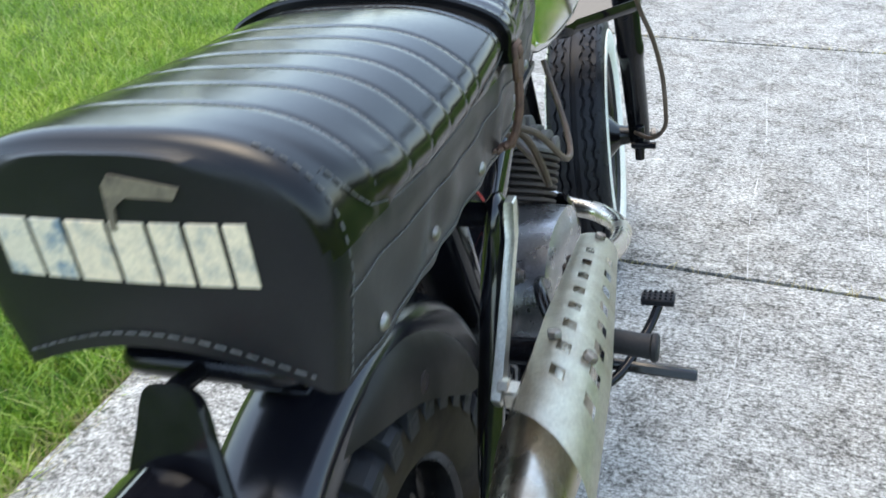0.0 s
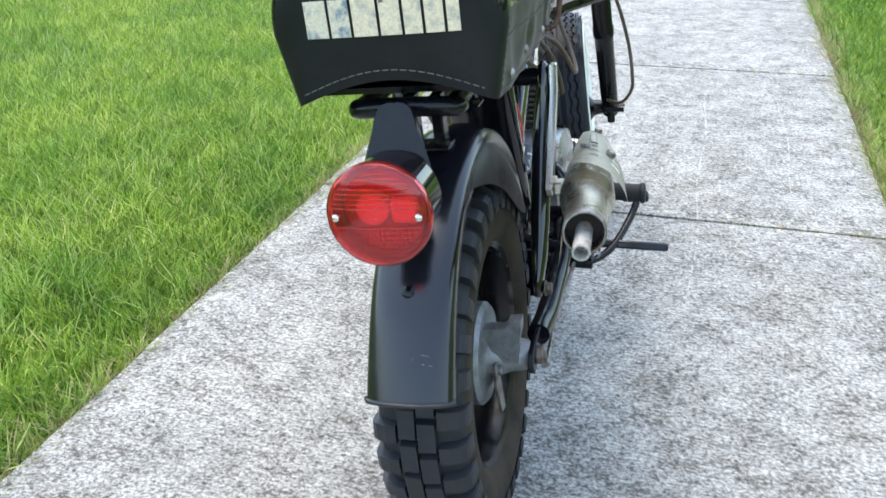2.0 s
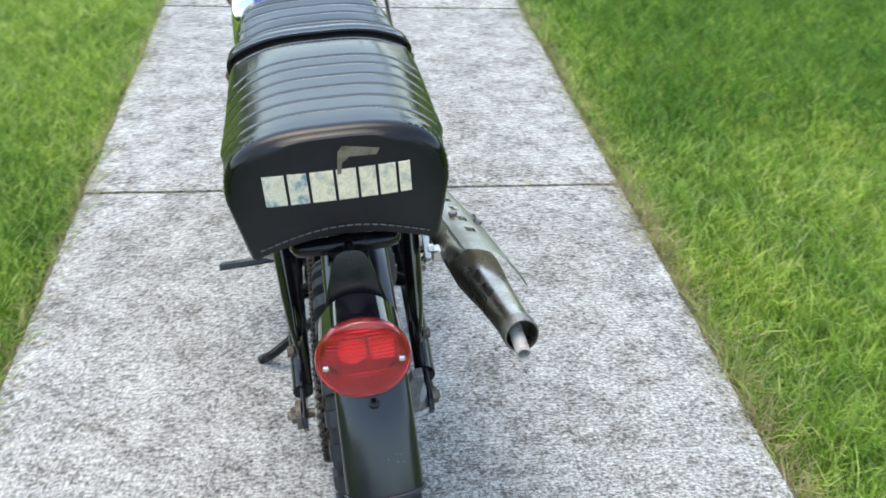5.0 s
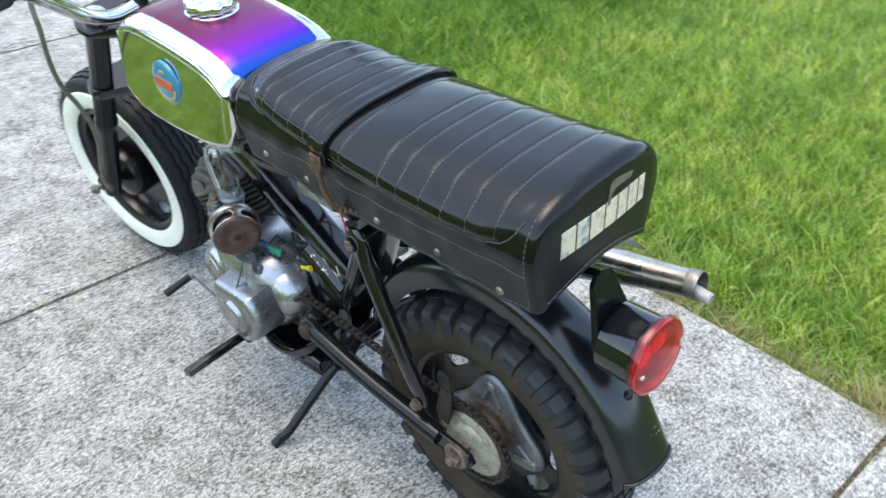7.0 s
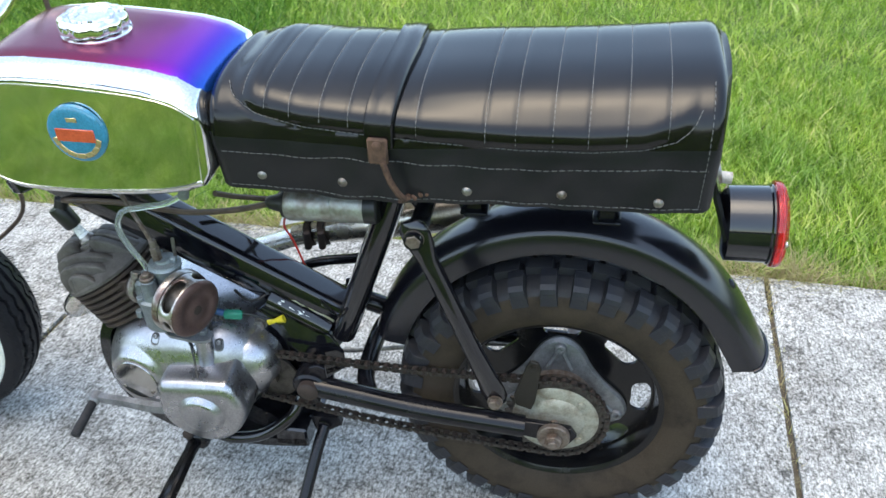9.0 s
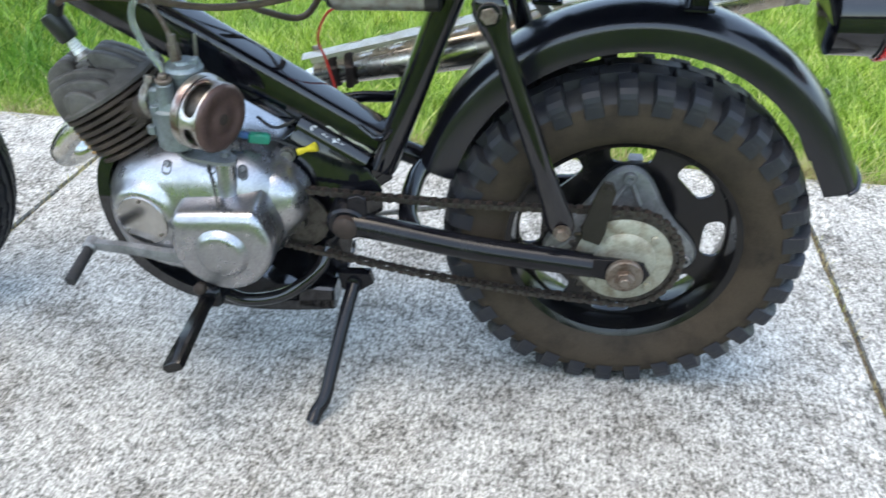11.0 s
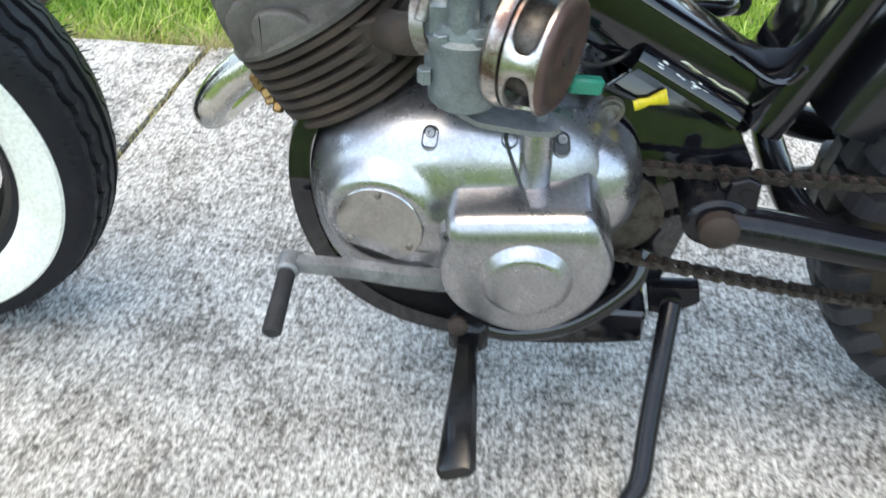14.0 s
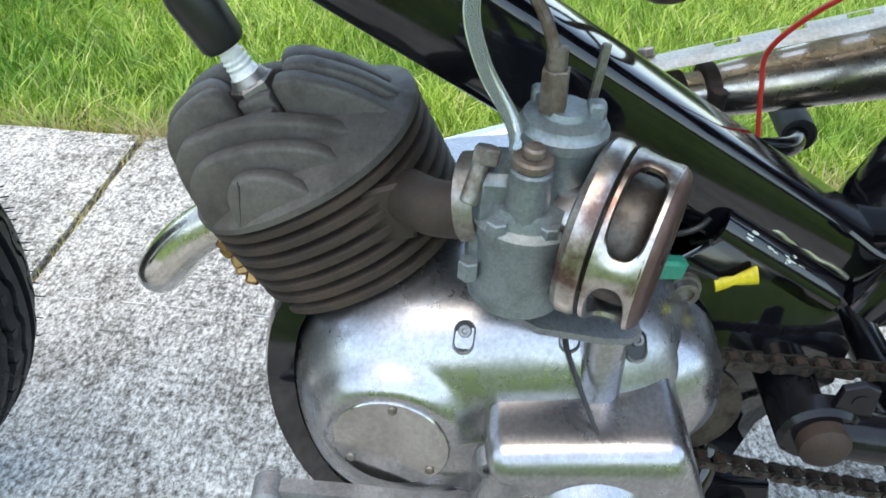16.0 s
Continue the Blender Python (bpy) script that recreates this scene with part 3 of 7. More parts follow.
for k in range(420):
    a = rnd.uniform(0, math.tau)
    x = rnd.choice((-0.0435, -0.040, -0.034, 0.034, 0.040, 0.0435)) + rnd.uniform(-0.001, 0.001)
    r = 0.2070 if abs(x) < 0.037 else 0.2020 if abs(x) < 0.042 else 0.1975
    p = Vector((x, r * math.cos(a), r * math.sin(a)))
    rod(bm, p, p + Vector((math.copysign(0.003, x), 0.0085 * math.cos(a + 0.3), 0.0085 * math.sin(a + 0.3))), 0.00055, 0.0003, n=4)
tagged(part("rubber_hairs", bm, rubber, front_wheel), "tiny moulding hairs on the new tyre", kind="stuff")
for s in (-1, 1):
    bm = bmesh.new()
    pr = [(0.0400, 0.1445), (0.0445, 0.1490), (0.0482, 0.159), (0.0496, 0.171), (0.0492, 0.183), (0.0470, 0.1855)]
    rings = [[Vector((s * x, r * math.cos(math.tau * i / 96), r * math.sin(math.tau * i / 96))) for i in range(96)] for x, r in pr]
    loft(bm, rings, cap=False)
    part("whitewall", bm, white_rubber, front_wheel, "cream white sidewall band")
bm = bmesh.new()
lathe(bm, (-0.085, 0, 0), (1, 0, 0), [(0, 0.012), (0.02, 0.014), (0.035, 0.052), (0.05, 0.058), (0.078, 0.058), (0.08, 0.05), (0.115, 0.045), (0.14, 0.018), (0.165, 0.014)], 40)
part("hub", bm, rim_black, front_wheel, "black front drum hub")
bm = bmesh.new()
rod(bm, (-0.122, 0, 0), (0.122, 0, 0), 0.006, n=12, bevel=0.001)
for s in (-1, 1):
    hexnut(bm, (s * 0.108, 0, 0), (s * 0.118, 0, 0), 0.011)
part("axle", bm, steel, front_wheel, "front axle with steel nuts")

# ---- frame ----
bm = bmesh.new()
B0, B1 = Vector((0, 0.290, 0.302)), Vector((-0.010, 0.690, 0.537))
bd = (B1 - B0).normalized()
bu = Vector((0, -bd.z, bd.y))
sec = []
for i in range(40):
    t = math.tau * i / 40
    sec.append((math.copysign(abs(math.cos(t)) ** 0.45, math.cos(t)) * 0.0245, math.copysign(abs(math.sin(t)) ** 0.45, math.sin(t)) * 0.027))
for i in (0, 1, 39):
    sec[i] = (sec[i][0] + 0.0010, sec[i][1])
for i in (19, 20, 21):
    sec[i] = (sec[i][0] - 0.0010, sec[i][1])
rings = []
for k in range(8):
    t = k / 7
    c = B0.lerp(B1, t)
    s = 1.0 + 0.10 * t
    rings.append([c + Vector((x * s, 0, 0)) + bu * (h * s) for x, h in sec])
loft(bm, rings)
part("main_beam", bm, black_paint, motorcycle, "gloss black pressed-steel frame beam", sharp=30)
bm = bmesh.new()
rod(bm, (-0.014, 0.690, 0.50), (-0.016, 0.745, 0.66), 0.024, n=24, bevel=0.002)
for a, b in (((-0.014, 0.686, 0.49), (-0.014, 0.694, 0.51)), ((-0.016, 0.741, 0.648), (-0.016, 0.748, 0.668))):
    rod(bm, a, b, 0.028, n=24, bevel=0.003)
part("head_tube", bm, black_paint, motorcycle)
bm = bmesh.new()
ua, ub = Vector((0, 0.196, 0.562)), Vector((0, 0.292, 0.296))
uw = (ub - ua).normalized()
uv_ = uw.cross(Vector((1, 0, 0)))
rings = []
for k in range(5):
    c = ua.lerp(ub, k / 4)
    ring = []
    for i in range(28):
        t = math.tau * i / 28
        ring.append(c + Vector((math.copysign(abs(math.cos(t)) ** 0.5, math.cos(t)) * 0.046, 0, 0)) + uv_ * (math.copysign(abs(math.sin(t)) ** 0.7, math.sin(t)) * 0.0165))
    rings.append(ring)
loft(bm, rings)
part("seat_upright", bm, black_paint, motorcycle, "gloss black pressed upright under the seat", sharp=50)
bm = bmesh.new()
tube(bm, [(-0.030, 0.318, 0.347), (-0.038, 0.300, 0.338), (-0.044, 0.288, 0.340), (-0.046, 0.280, 0.352)], 0.0028, 8)
part("weld_bead", bm, black_paint, motorcycle)
for s in (-1, 1):
    bm = bmesh.new()
    tube(bm, [(s * 0.046, 0.30, 0.548), (s * 0.048, 0.10, 0.556), (s * 0.046, -0.10, 0.560)], 0.010, 12)
    part("seat_rail", bm, satin_black, motorcycle)
bm = bmesh.new()
rod(bm, (-0.11, 0.172, 0.514), (0.11, 0.172, 0.514), 0.011, n=16)
rod(bm, (-0.036, 0.172, 0.514), (-0.036, 0.195, 0.552), 0.012, n=12)
rod(bm, (0.036, 0.172, 0.514), (0.036, 0.195, 0.552), 0.012, n=12)
part("strut_crossbar", bm, satin_black, motorcycle)
for s in (-1, 1):
    bm = bmesh.new()
    slab_yz(bm, [(0.388, 0.343), (0.309, 0.296), (0.293, 0.268), (0.293, 0.240), (0.316, 0.222), (0.330, 0.200), (0.340, 0.150), (0.400, 0.120), (0.440, 0.145), (0.430, 0.300), (0.412, 0.322)], s * 0.034, s * 0.039, inset=0.001)
    # the upper edge is bent in over the beam
    e0, e1 = Vector((s * 0.034, 0.386, 0.3515)), Vector((s * 0.034, 0.3085, 0.3061))
    bend = [(0.0050, -0.0150), (0.0050, -0.0085), (0.0042, -0.0050), (0.0018, -0.0012), (-0.0018, 0.0022), (-0.0052, 0.0045), (-0.0090, 0.0058), (-0.0090, 0.0030), (-0.0040, 0.0008), (0.0, -0.0030), (0.0010, -0.0085), (0.0010, -0.0150)]
    loft(bm, [[e0.lerp(e1, t) + Vector((s * x, 0, 0)) + bu * h for x, h in bend] for t in (0, 0.25, 0.5, 0.75, 1)])
    plate = part("engine_plate", bm, black_paint, motorcycle, "gloss black engine mounting plate with chipped paint", sharp=50)
    bm = bmesh.new()
    p = Vector((s * 0.039, 0.402, 0.310))
    lathe(bm, p, (s, 0, 0), [(0, 0.0095), (0.004, 0.0095), (0.004, 0.0075), (0.009, 0.0075), (0.009, 0.0045), (0.007, 0.0045)], 20)
    part("bolt", bm, steel, plate)
    rnd = random.Random(3)
    # weld along the beam; beside it flakes of missing paint double as sky glints
    bm = bmesh.new()
    tube(bm, [e0.lerp(e1, 0.10 + 0.09 * k) + Vector((-s * (0.0075 + rnd.uniform(0, 0.001)), 0, 0)) + bu * (0.0068 + rnd.uniform(-0.0008, 0.0008)) for k in range(11)], 0.0016, 8, radii=None)
    part("weld_seam", bm, shield_steel, plate, "bare bright weld seam")
    slope = Vector((-s * 0.68, 0, 0)) + bu * 0.73
    out = Vector((s * 0.73, 0, 0)) + bu * 0.68
    for k in range(11):
        c = e0.lerp(e1, rnd.uniform(0.06, 0.62)) + Vector((s * 0.0018, 0, 0)) - bu * 0.0012 + slope * rnd.uniform(-0.001, 0.005) + out * 0.0002
        ln, wd = rnd.uniform(0.0012, 0.005), rnd.uniform(0.0004, 0.0011)
        ring = [bd * (ln * rnd.uniform(0.5, 1.1) * math.cos(math.tau * i / 9)) + slope * (wd * rnd.uniform(0.5, 1.2) * math.sin(math.tau * i / 9)) for i in range(9)]
        bm = bmesh.new()
        loft(bm, [[c + q + out * h for q in ring] for h in (-0.0008, 0.0003)])
        part("chip_glint", bm, shield_steel, plate, "chipped bare metal that doubles as a painted glint")

# ---- swinging arm and struts ----
for s in (-1, 1):
    bm = bmesh.new()
    mid = [(s * 0.091, 0.18, 0.233)] if s < 0 else [(0.092, 0.225, 0.226), (0.091, 0.165, 0.218), (0.090, 0.10, 0.214)]
    tube(bm, [(s * 0.090, 0.322, 0.2545), (s * 0.091, 0.285, 0.250), *mid, (s * 0.088, 0.045, 0.219)], 0.0145, 16)
    slab_yz(bm, [(0.052, 0.231), (0.052, 0.206), (0.02, 0.200), (-0.014, 0.199), (-0.022, 0.213), (-0.014, 0.226), (0.02, 0.230)], s * 0.084, s * 0.0915, inset=0.001)
    eye = [(0.325 + 0.0235 * math.cos(math.tau * k / 24), 0.255 + 0.0205 * math.sin(math.tau * k / 24)) for k in range(24)]
    slab_yz(bm, eye, s * 0.080, s * 0.0965, inset=0.003)
    arm = part("swinging_arm", bm, satin_black, motorcycle, "black tubular swinging arm")
    bm = bmesh.new()
    lathe(bm, (s * 0.0955, 0.325, 0.255), (s, 0, 0), [(0, 0.0140), (0.009, 0.0140), (0.012, 0.011), (0.013, 0.004)], 24)
    part("pivot_bolt", bm, rust, arm, "rusty round pivot bolt head")
    bm = bmesh.new()
    slab_yz(bm, [(0.30, 0.258), (0.326, 0.258), (0.322, 0.289), (0.311, 0.293), (0.302, 0.289)], s * 0.088, s * 0.093, inset=0.001)
    lathe(bm, (s * 0.093, 0.311, 0.281), (s, 0, 0), [(0, 0.0042), (0.0005, 0.0042)], 16)
    part("tab", bm, satin_black, arm)
bm = bmesh.new()
rod(bm, (-0.09, 0.333, 0.256), (0.09, 0.333, 0.256), 0.016, n=20)
tube(bm, [(-0.09, 0.245, 0.242), (-0.045, 0.262, 0.244), (0.045, 0.262, 0.244), (0.09, 0.245, 0.242)], 0.012, 14)
part("pivot_tube", bm, satin_black, motorcycle)
for s in (-1, 1):
    bm = bmesh.new()
    top, low = Vector((s * 0.094, 0.172, 0.514)), Vector((s * 0.086, 0.082, 0.265))
    way = (low - top).normalized()
    u = Vector((1, 0, 0))
    v = way.cross(u)
    prof = [(-0.018, 0.003, 0.010), (-0.012, 0.008, 0.0155), (0.0, 0.009, 0.0175), (0.018, 0.009, 0.0155), (0.036, 0.0115, 0.0110), (0.06, 0.0120, 0.0112),
            (0.18, 0.0120, 0.0120), (0.228, 0.010, 0.0135), (0.252, 0.007, 0.0160), (0.266, 0.007, 0.015), (0.276, 0.004, 0.009)]
    loft(bm, [circle(top + way * d, u, v, a, 18, b) for d, a, b in prof])
    strut = part("rear_strut", bm, black_paint, motorcycle, "rigid gloss black rear strut")
    for p, r in ((top, 0.0092), (low, 0.0078)):
        bm = bmesh.new()
        lathe(bm, p + Vector((s * 0.008, 0, 0)), (s, 0, 0), [(0, r * 1.25), (0.002, r * 1.25)], 20)
        hexnut(bm, p + Vector((s * 0.010, 0, 0)), p + Vector((s * 0.017, 0, 0)), r)
        part("bolt", bm, rusty_steel, strut, "grimy steel strut bolt")

# ---- rear mudguard ----
GC = Vector((0.0075, 0.004, 0.222))
def guard_point(a, x, out=0.0):
    k = min(1.0, abs(x) / 0.0415)
    r = 0.2580 + 0.0185 * math.sin(a) ** 2 - 0.0135 * k ** 2.3 - (0.006 * max(0, k - 0.92) / 0.08) + out
    spread = 1 + 0.08 * max(0, (a - radians(110)) / radians(50))
    return GC + Vector((x * spread, r * math.cos(a), r * math.sin(a)))
bm = bmesh.new()
angles = [radians(17 + (160.5 - 17) * k / 60) for k in range(61)]
xs = [-0.0415, -0.0412, -0.0395, -0.036, -0.029, -0.020, -0.010, 0, 0.010, 0.020, 0.029, 0.036, 0.0395, 0.0412, 0.0415]
def skirted(a, x, out):
    p = guard_point(a, x, out)
    if abs(x) >= 0.0412:
        c = p - GC
        p = GC + c * ((c.length - (0.0250 if abs(x) > 0.0413 else 0.0015)) / c.length)
    return p
def guard_ring(a, lip):
    return [skirted(a, x, lip) for x in xs] + [skirted(a, x * 0.97, lip - 0.0022) for x in xs[::-1]]
rings = [guard_ring(a, 0.0060 * max(0, (a - angles[-7]) / (angles[-1] - angles[-7])) ** 2) for a in angles]
loft(bm, rings)
guard = part("rear_mudguard", bm, guard_black, motorcycle, "satin black steel rear mudguard with scratches at its tail", sharp=50)
bm = bmesh.new()
tube(bm, [guard_point(angles[-1], x, 0.0062) for x in (-0.0415, -0.036, -0.024, -0.012, 0, 0.012, 0.024, 0.036, 0.0415)], 0.0026, 10)
part("rolled_edge", bm, guard_black, guard)
bm = bmesh.new()
a = radians(137)
p = guard_point(a, 0.0)
nrm = (p - GC).normalized()
lathe(bm, p - nrm * 0.001, nrm, [(0, 0.0066), (0.0022, 0.0062), (0.0036, 0.004), (0.004, 0.001)], 18)
part("bolt", bm, satin_black, guard)
bm = bmesh.new()
rnd = random.Random(9)
for k in range(5):
    p = guard_point(radians(rnd.uniform(150, 154)), rnd.uniform(0.004, 0.030), 0.0003)
    d = Vector((rnd.uniform(-0.006, 0.006), 0, rnd.uniform(-0.001, 0.001)))
    rod(bm, p - d, p + d, 0.0003, n=4)
part("scratches", bm, coil_grey, guard, "pale scratches in the paint")
bm = bmesh.new()
# a pressed side that rolls over from the crown and ends in an arched lower edge
crest = smooth_line([(0, y, z) for y, z in ((-0.070, 0.470), (-0.045, 0.479), (-0.009, 0.487), (0.026, 0.487), (0.062, 0.479), (0.100, 0.458), (0.136, 0.431), (0.163, 0.405), (0.182, 0.378), (0.189, 0.345))], 5)
hem = smooth_line([(0, y, z) for y, z in ((-0.090, 0.455), (-0.055, 0.456), (-0.010, 0.443), (0.053, 0.412), (0.105, 0.376), (0.150, 0.342), (0.186, 0.325))], 5)
def along(line, f):
    f *= len(line) - 1
    i = min(int(f), len(line) - 2)
    return line[i].lerp(line[i + 1], f - i)
rings = []
for k in range(41):
    top, low = along(crest, k / 40), along(hem, k / 40)
    way = low - top
    prof = ((0.026, 0.0, 0.001), (0.036, 0.03, 0.0), (0.0445, 0.11, 0), (0.0510, 0.24, 0), (0.0550, 0.42, 0), (0.0568, 0.65, 0), (0.0572, 0.86, 0), (0.0572, 1.0, 0))
    swell = min(1, k / 14)
    swell = swell * swell * (3 - 2 * swell)
    outer = [Vector((0.026 + (x - 0.026) * (0.52 + 0.48 * swell), 0, 0)) + top + way * f for x, f, lift in prof]
    inner = [p + Vector((-0.002, 0, 0)) - way.normalized() * (-0.0012) for p in outer[:-1]] + [outer[-1] + Vector((-0.002, 0, 0))]
    rings.append(outer + inner[::-1])
loft(bm, rings)
skirt_part = part("guard_skirt", bm, brown_black, guard, "black pressed side with a bolt hole", sharp=60)
bm = bmesh.new()
lathe(bm, (0.0568, 0.060, 0.426), (1, 0, 0), [(0, 0.0095), (0.0012, 0.0090), (0.0013, 0.0065), (0.0004, 0.006), (0.0004, 0.0005)], 20)
part("bolt_hole", bm, rust, skirt_part)
for y in (0.118, -0.035):
    bm = bmesh.new()
    for x in (-0.014, 0.014):
        box(bm, (x, y, 0.526), (0.012, 0.020, 0.062), 0.002)
    box(bm, (0, y, 0.4985), (0.050, 0.032, 0.005), 0.0015)
    for x in (-0.004, 0.021):
        hexnut(bm, (x, y - 0.008, 0.501), (x, y - 0.008, 0.507), 0.005)
    part("mudguard_bracket", bm, satin_black, motorcycle)

# ---- tail light ----
TL = Vector((0.002, -0.168, 0.4955))
tail = new("tail_light")
tail.parent = motorcycle
tagged(tail, "round red tail light in a black tin housing")
bm = bmesh.new()
tw = Vector((0, -1, 0.04)).normalized()
lathe(bm, TL, tw, [(-0.006, 0.020), (-0.004, 0.036), (0.0, 0.0435), (0.044, 0.0445), (0.046, 0.0465), (0.051, 0.0465), (0.051, 0.044), (0.02, 0.042)], 48, cap=False)
lathe(bm, TL, tw, [(-0.006, 0.02), (-0.006, 0.001)], 24)
part("housing", bm, black_paint, tail)
bm = bmesh.new()
lathe(bm, TL + tw * 0.048, tw, [(0, 0.047), (0.002, 0.0492), (0.008, 0.0492), (0.0105, 0.0480), (0.0140, 0.040), (0.0165, 0.028), (0.0175, 0.012), (0.0178, 0.001), (0.0160, 0.001), (0.0157, 0.012), (0.0148, 0.027), (0.0124, 0.039), (0.0090, 0.0455), (0.0075, 0.0468), (0.0, 0.0460), (0, 0.047)], 64, cap=False)
lens = part("lens", bm, red_lens, tail, "ribbed red plastic lens")
lens.visible_shadow = False
tu = Vector((1, 0, 0))
tv = tw.cross(tu)
def lens_height(rad):
    return 0.0658 - 0.0042 * (rad / 0.042) ** 2
for k in range(-9, 10):
    for horizontal in (0, 1):
        d = k * 0.0045
        span = math.sqrt(max(0, 0.0425 ** 2 - d * d))
        if span < 0.012 or horizontal and abs(k) < 2:
            continue
        e0, e1 = (-span, span) if horizontal else (-span, -0.010)
        bm = bmesh.new()
        pts = []
        for j in range(13):
            e = e0 + (e1 - e0) * j / 12
            pts.append(TL + tw * (lens_height(math.hypot(d, e)) - 0.0002) + (tu * e + tv * d if horizontal else tu * d + tv * e))
        tube(bm, pts, 0.0007 if horizontal else 0.0005, 6, curved=False)
        rib = part("lens_rib", bm, red_lens, lens)
        rib.visible_shadow = False
bm = bmesh.new()
lathe(bm, TL + tw * 0.030, tw, [(0, 0.041), (0.001, 0.041)], 40)
part("reflector", bm, tail_tin, tail, "tin reflector behind the red lens")
for x, r in ((-0.011, 0.0155),):
    bm = bmesh.new()
    lathe(bm, TL + tw * 0.031 + tu * x, tw, [(0, r), (0.010, r * 0.97), (0.0135, r * 0.7), (0.014, 0.001)], 28)
    part("bulb", bm, reflector_red, tail, "round bulb glass behind the lens")
bm = bmesh.new()
box(bm, TL + tw * 0.038 + tu * 0.0205, (0.026, 0.014, 0.025), 0.003)
part("stop_bulb_box", bm, reflector_red, tail, "bright square reflector behind the lens")
for s in (-1, 1):
    bm = bmesh.new()
    lathe(bm, TL + tw * 0.0620 + tu * (s * 0.0385), tw, [(-0.004, 0.0036), (0.0005, 0.0036), (0.002, 0.002), (0.0022, 0.0004)], 14)
    part("screw", bm, chrome, tail)
bm = bmesh.new()
rings = []
for w, y, z in ((0.005, -0.1385, 0.5745), (0.0115, -0.1390, 0.5735), (0.0160, -0.1400, 0.5710), (0.0190, -0.1415, 0.5670), (0.0215, -0.1440, 0.5600), (0.0240, -0.1475, 0.5500), (0.0270, -0.1510, 0.5400), (0.0310, -0.1560, 0.5270), (0.0355, -0.1610, 0.5130), (0.0400, -0.166, 0.498)):
    rings.append([Vector((TL.x - w, y, z)), Vector((TL.x - w * 0.9, y - 0.003, z + 0.002)), Vector((TL.x + w * 0.9, y - 0.003, z + 0.002)), Vector((TL.x + w, y, z)), Vector((TL.x + w, y + 0.003, z - 0.003)), Vector((TL.x - w, y + 0.003, z - 0.003))])
loft(bm, rings)
tube(bm, [(TL.x, -0.141, 0.570), (TL.x, -0.122, 0.566), (TL.x, -0.100, 0.560)], 0.006, 10)
part("bracket", bm, satin_black, tail, "black folded sheet-steel bracket")
bm = bmesh.new()
tube(bm, [(-0.05, -0.085, 0.556), (-0.046, -0.102, 0.560), (0.0, -0.106, 0.562), (0.046, -0.102, 0.560), (0.05, -0.085, 0.556)], 0.010, 14)
part("seat_hoop", bm, satin_black, motorcycle)

# ---- seat ----
RIBS = (0.345, 0.320, 0.293, 0.261, 0.231, 0.161, 0.092, 0.062, 0.026, -0.008, -0.044, -0.082)
def top_z(y):
    t = (y + 0.13) / 0.515
    return 0.710 - 0.023 * t - 0.0035 * math.sin(math.pi * t) + 0.004 * math.exp(-((y + 0.13) / 0.09) ** 2) - 0.004 * math.exp(-((y - 0.19) / 0.05) ** 2)
def low_z(y):
    return 0.564 + 0.008 * max(0, (0.05 - y) / 0.18) ** 1.3 - 0.006 * math.exp(-((y - 0.23) / 0.09) ** 2)
def waist(y):
    t = (y + 0.13) / 0.515
    k = 1 - 0.10 * max(0, t - 0.55) / 0.45
    return 0.113 * k
def seat_section(y, shrink=0.0, m=56):
    """From the lower left edge over the top to the lower right edge."""
    zt, zl, w = top_z(y) - shrink, low_z(y) + shrink * 0.4, waist(y) - shrink
    wl = 0.099 * waist(y) / 0.113 - shrink
    zm = zl + 0.50 * (zt - zl)
    pts = [(-wl - (w - wl) * k / 6, zl + (zm - zl) * k / 6) for k in range(6)]
    for k in range(m + 1):
        a = math.pi * k / m
        e = 2.9
        x = -math.copysign(abs(math.cos(a)) ** (2 / e), math.cos(a)) * w
        z = zm + abs(math.sin(a)) ** (2 / e) * (zt - zm)
        pts.append((x, z))
    pts += [(wl + (w - wl) * k / 6, zl + (zm - zl) * k / 6) for k in range(5, -1, -1)]
    return [(x + shear(y), z) for x, z in pts]
SEAM = ((-0.112, 0.690), (-0.104, 0.672), (-0.090, 0.659), (-0.060, 0.648), (-0.010, 0.642), (0.060, 0.640), (0.150, 0.643), (0.220, 0.646), (0.280, 0.650), (0.330, 0.660), (0.355, 0.672), (0.366, 0.682))
def seam_z(y):
    for (ya, za), (yb, zb) in zip(SEAM, SEAM[1:]):
        if ya <= y <= yb:
            return za + (zb - za) * (y - ya) / (yb - ya)
    return SEAM[0][1] if y < 0 else SEAM[-1][1]
def pad_lift(y, z):
    """The padded top swells above its edge seam."""
    if y > 0.366 or y < -0.112:
        return 0.0
    d = z - seam_z(y)
    ends = max(0.0, min(1.0, (y + 0.108) / 0.045, (0.364 - y) / 0.03))
    return ends * 0.0068 * math.exp(-((d - 0.015) / 0.014) ** 2) - ends * 0.0032 * math.exp(-(d / 0.0028) ** 2)
def sag(y, z):
    """Slack and dented vinyl between the edge seam and the hem."""
    k = max(0.0, min(1.0, (seam_z(y) - 0.008 - z) / 0.02, (y + 0.118) / 0.03, (0.36 - y) / 0.03))
    return k * (0.0016 * math.sin(41 * y + 3 * math.sin(29 * y)) * math.sin(70 * z + 9 * y) + 0.0011 * math.sin(97 * y + 60 * z))
def shear(y):
    """The seat's nose points slightly to the left."""
    t = max(0, (y - 0.02) / 0.365)
    return -0.012 * t * t
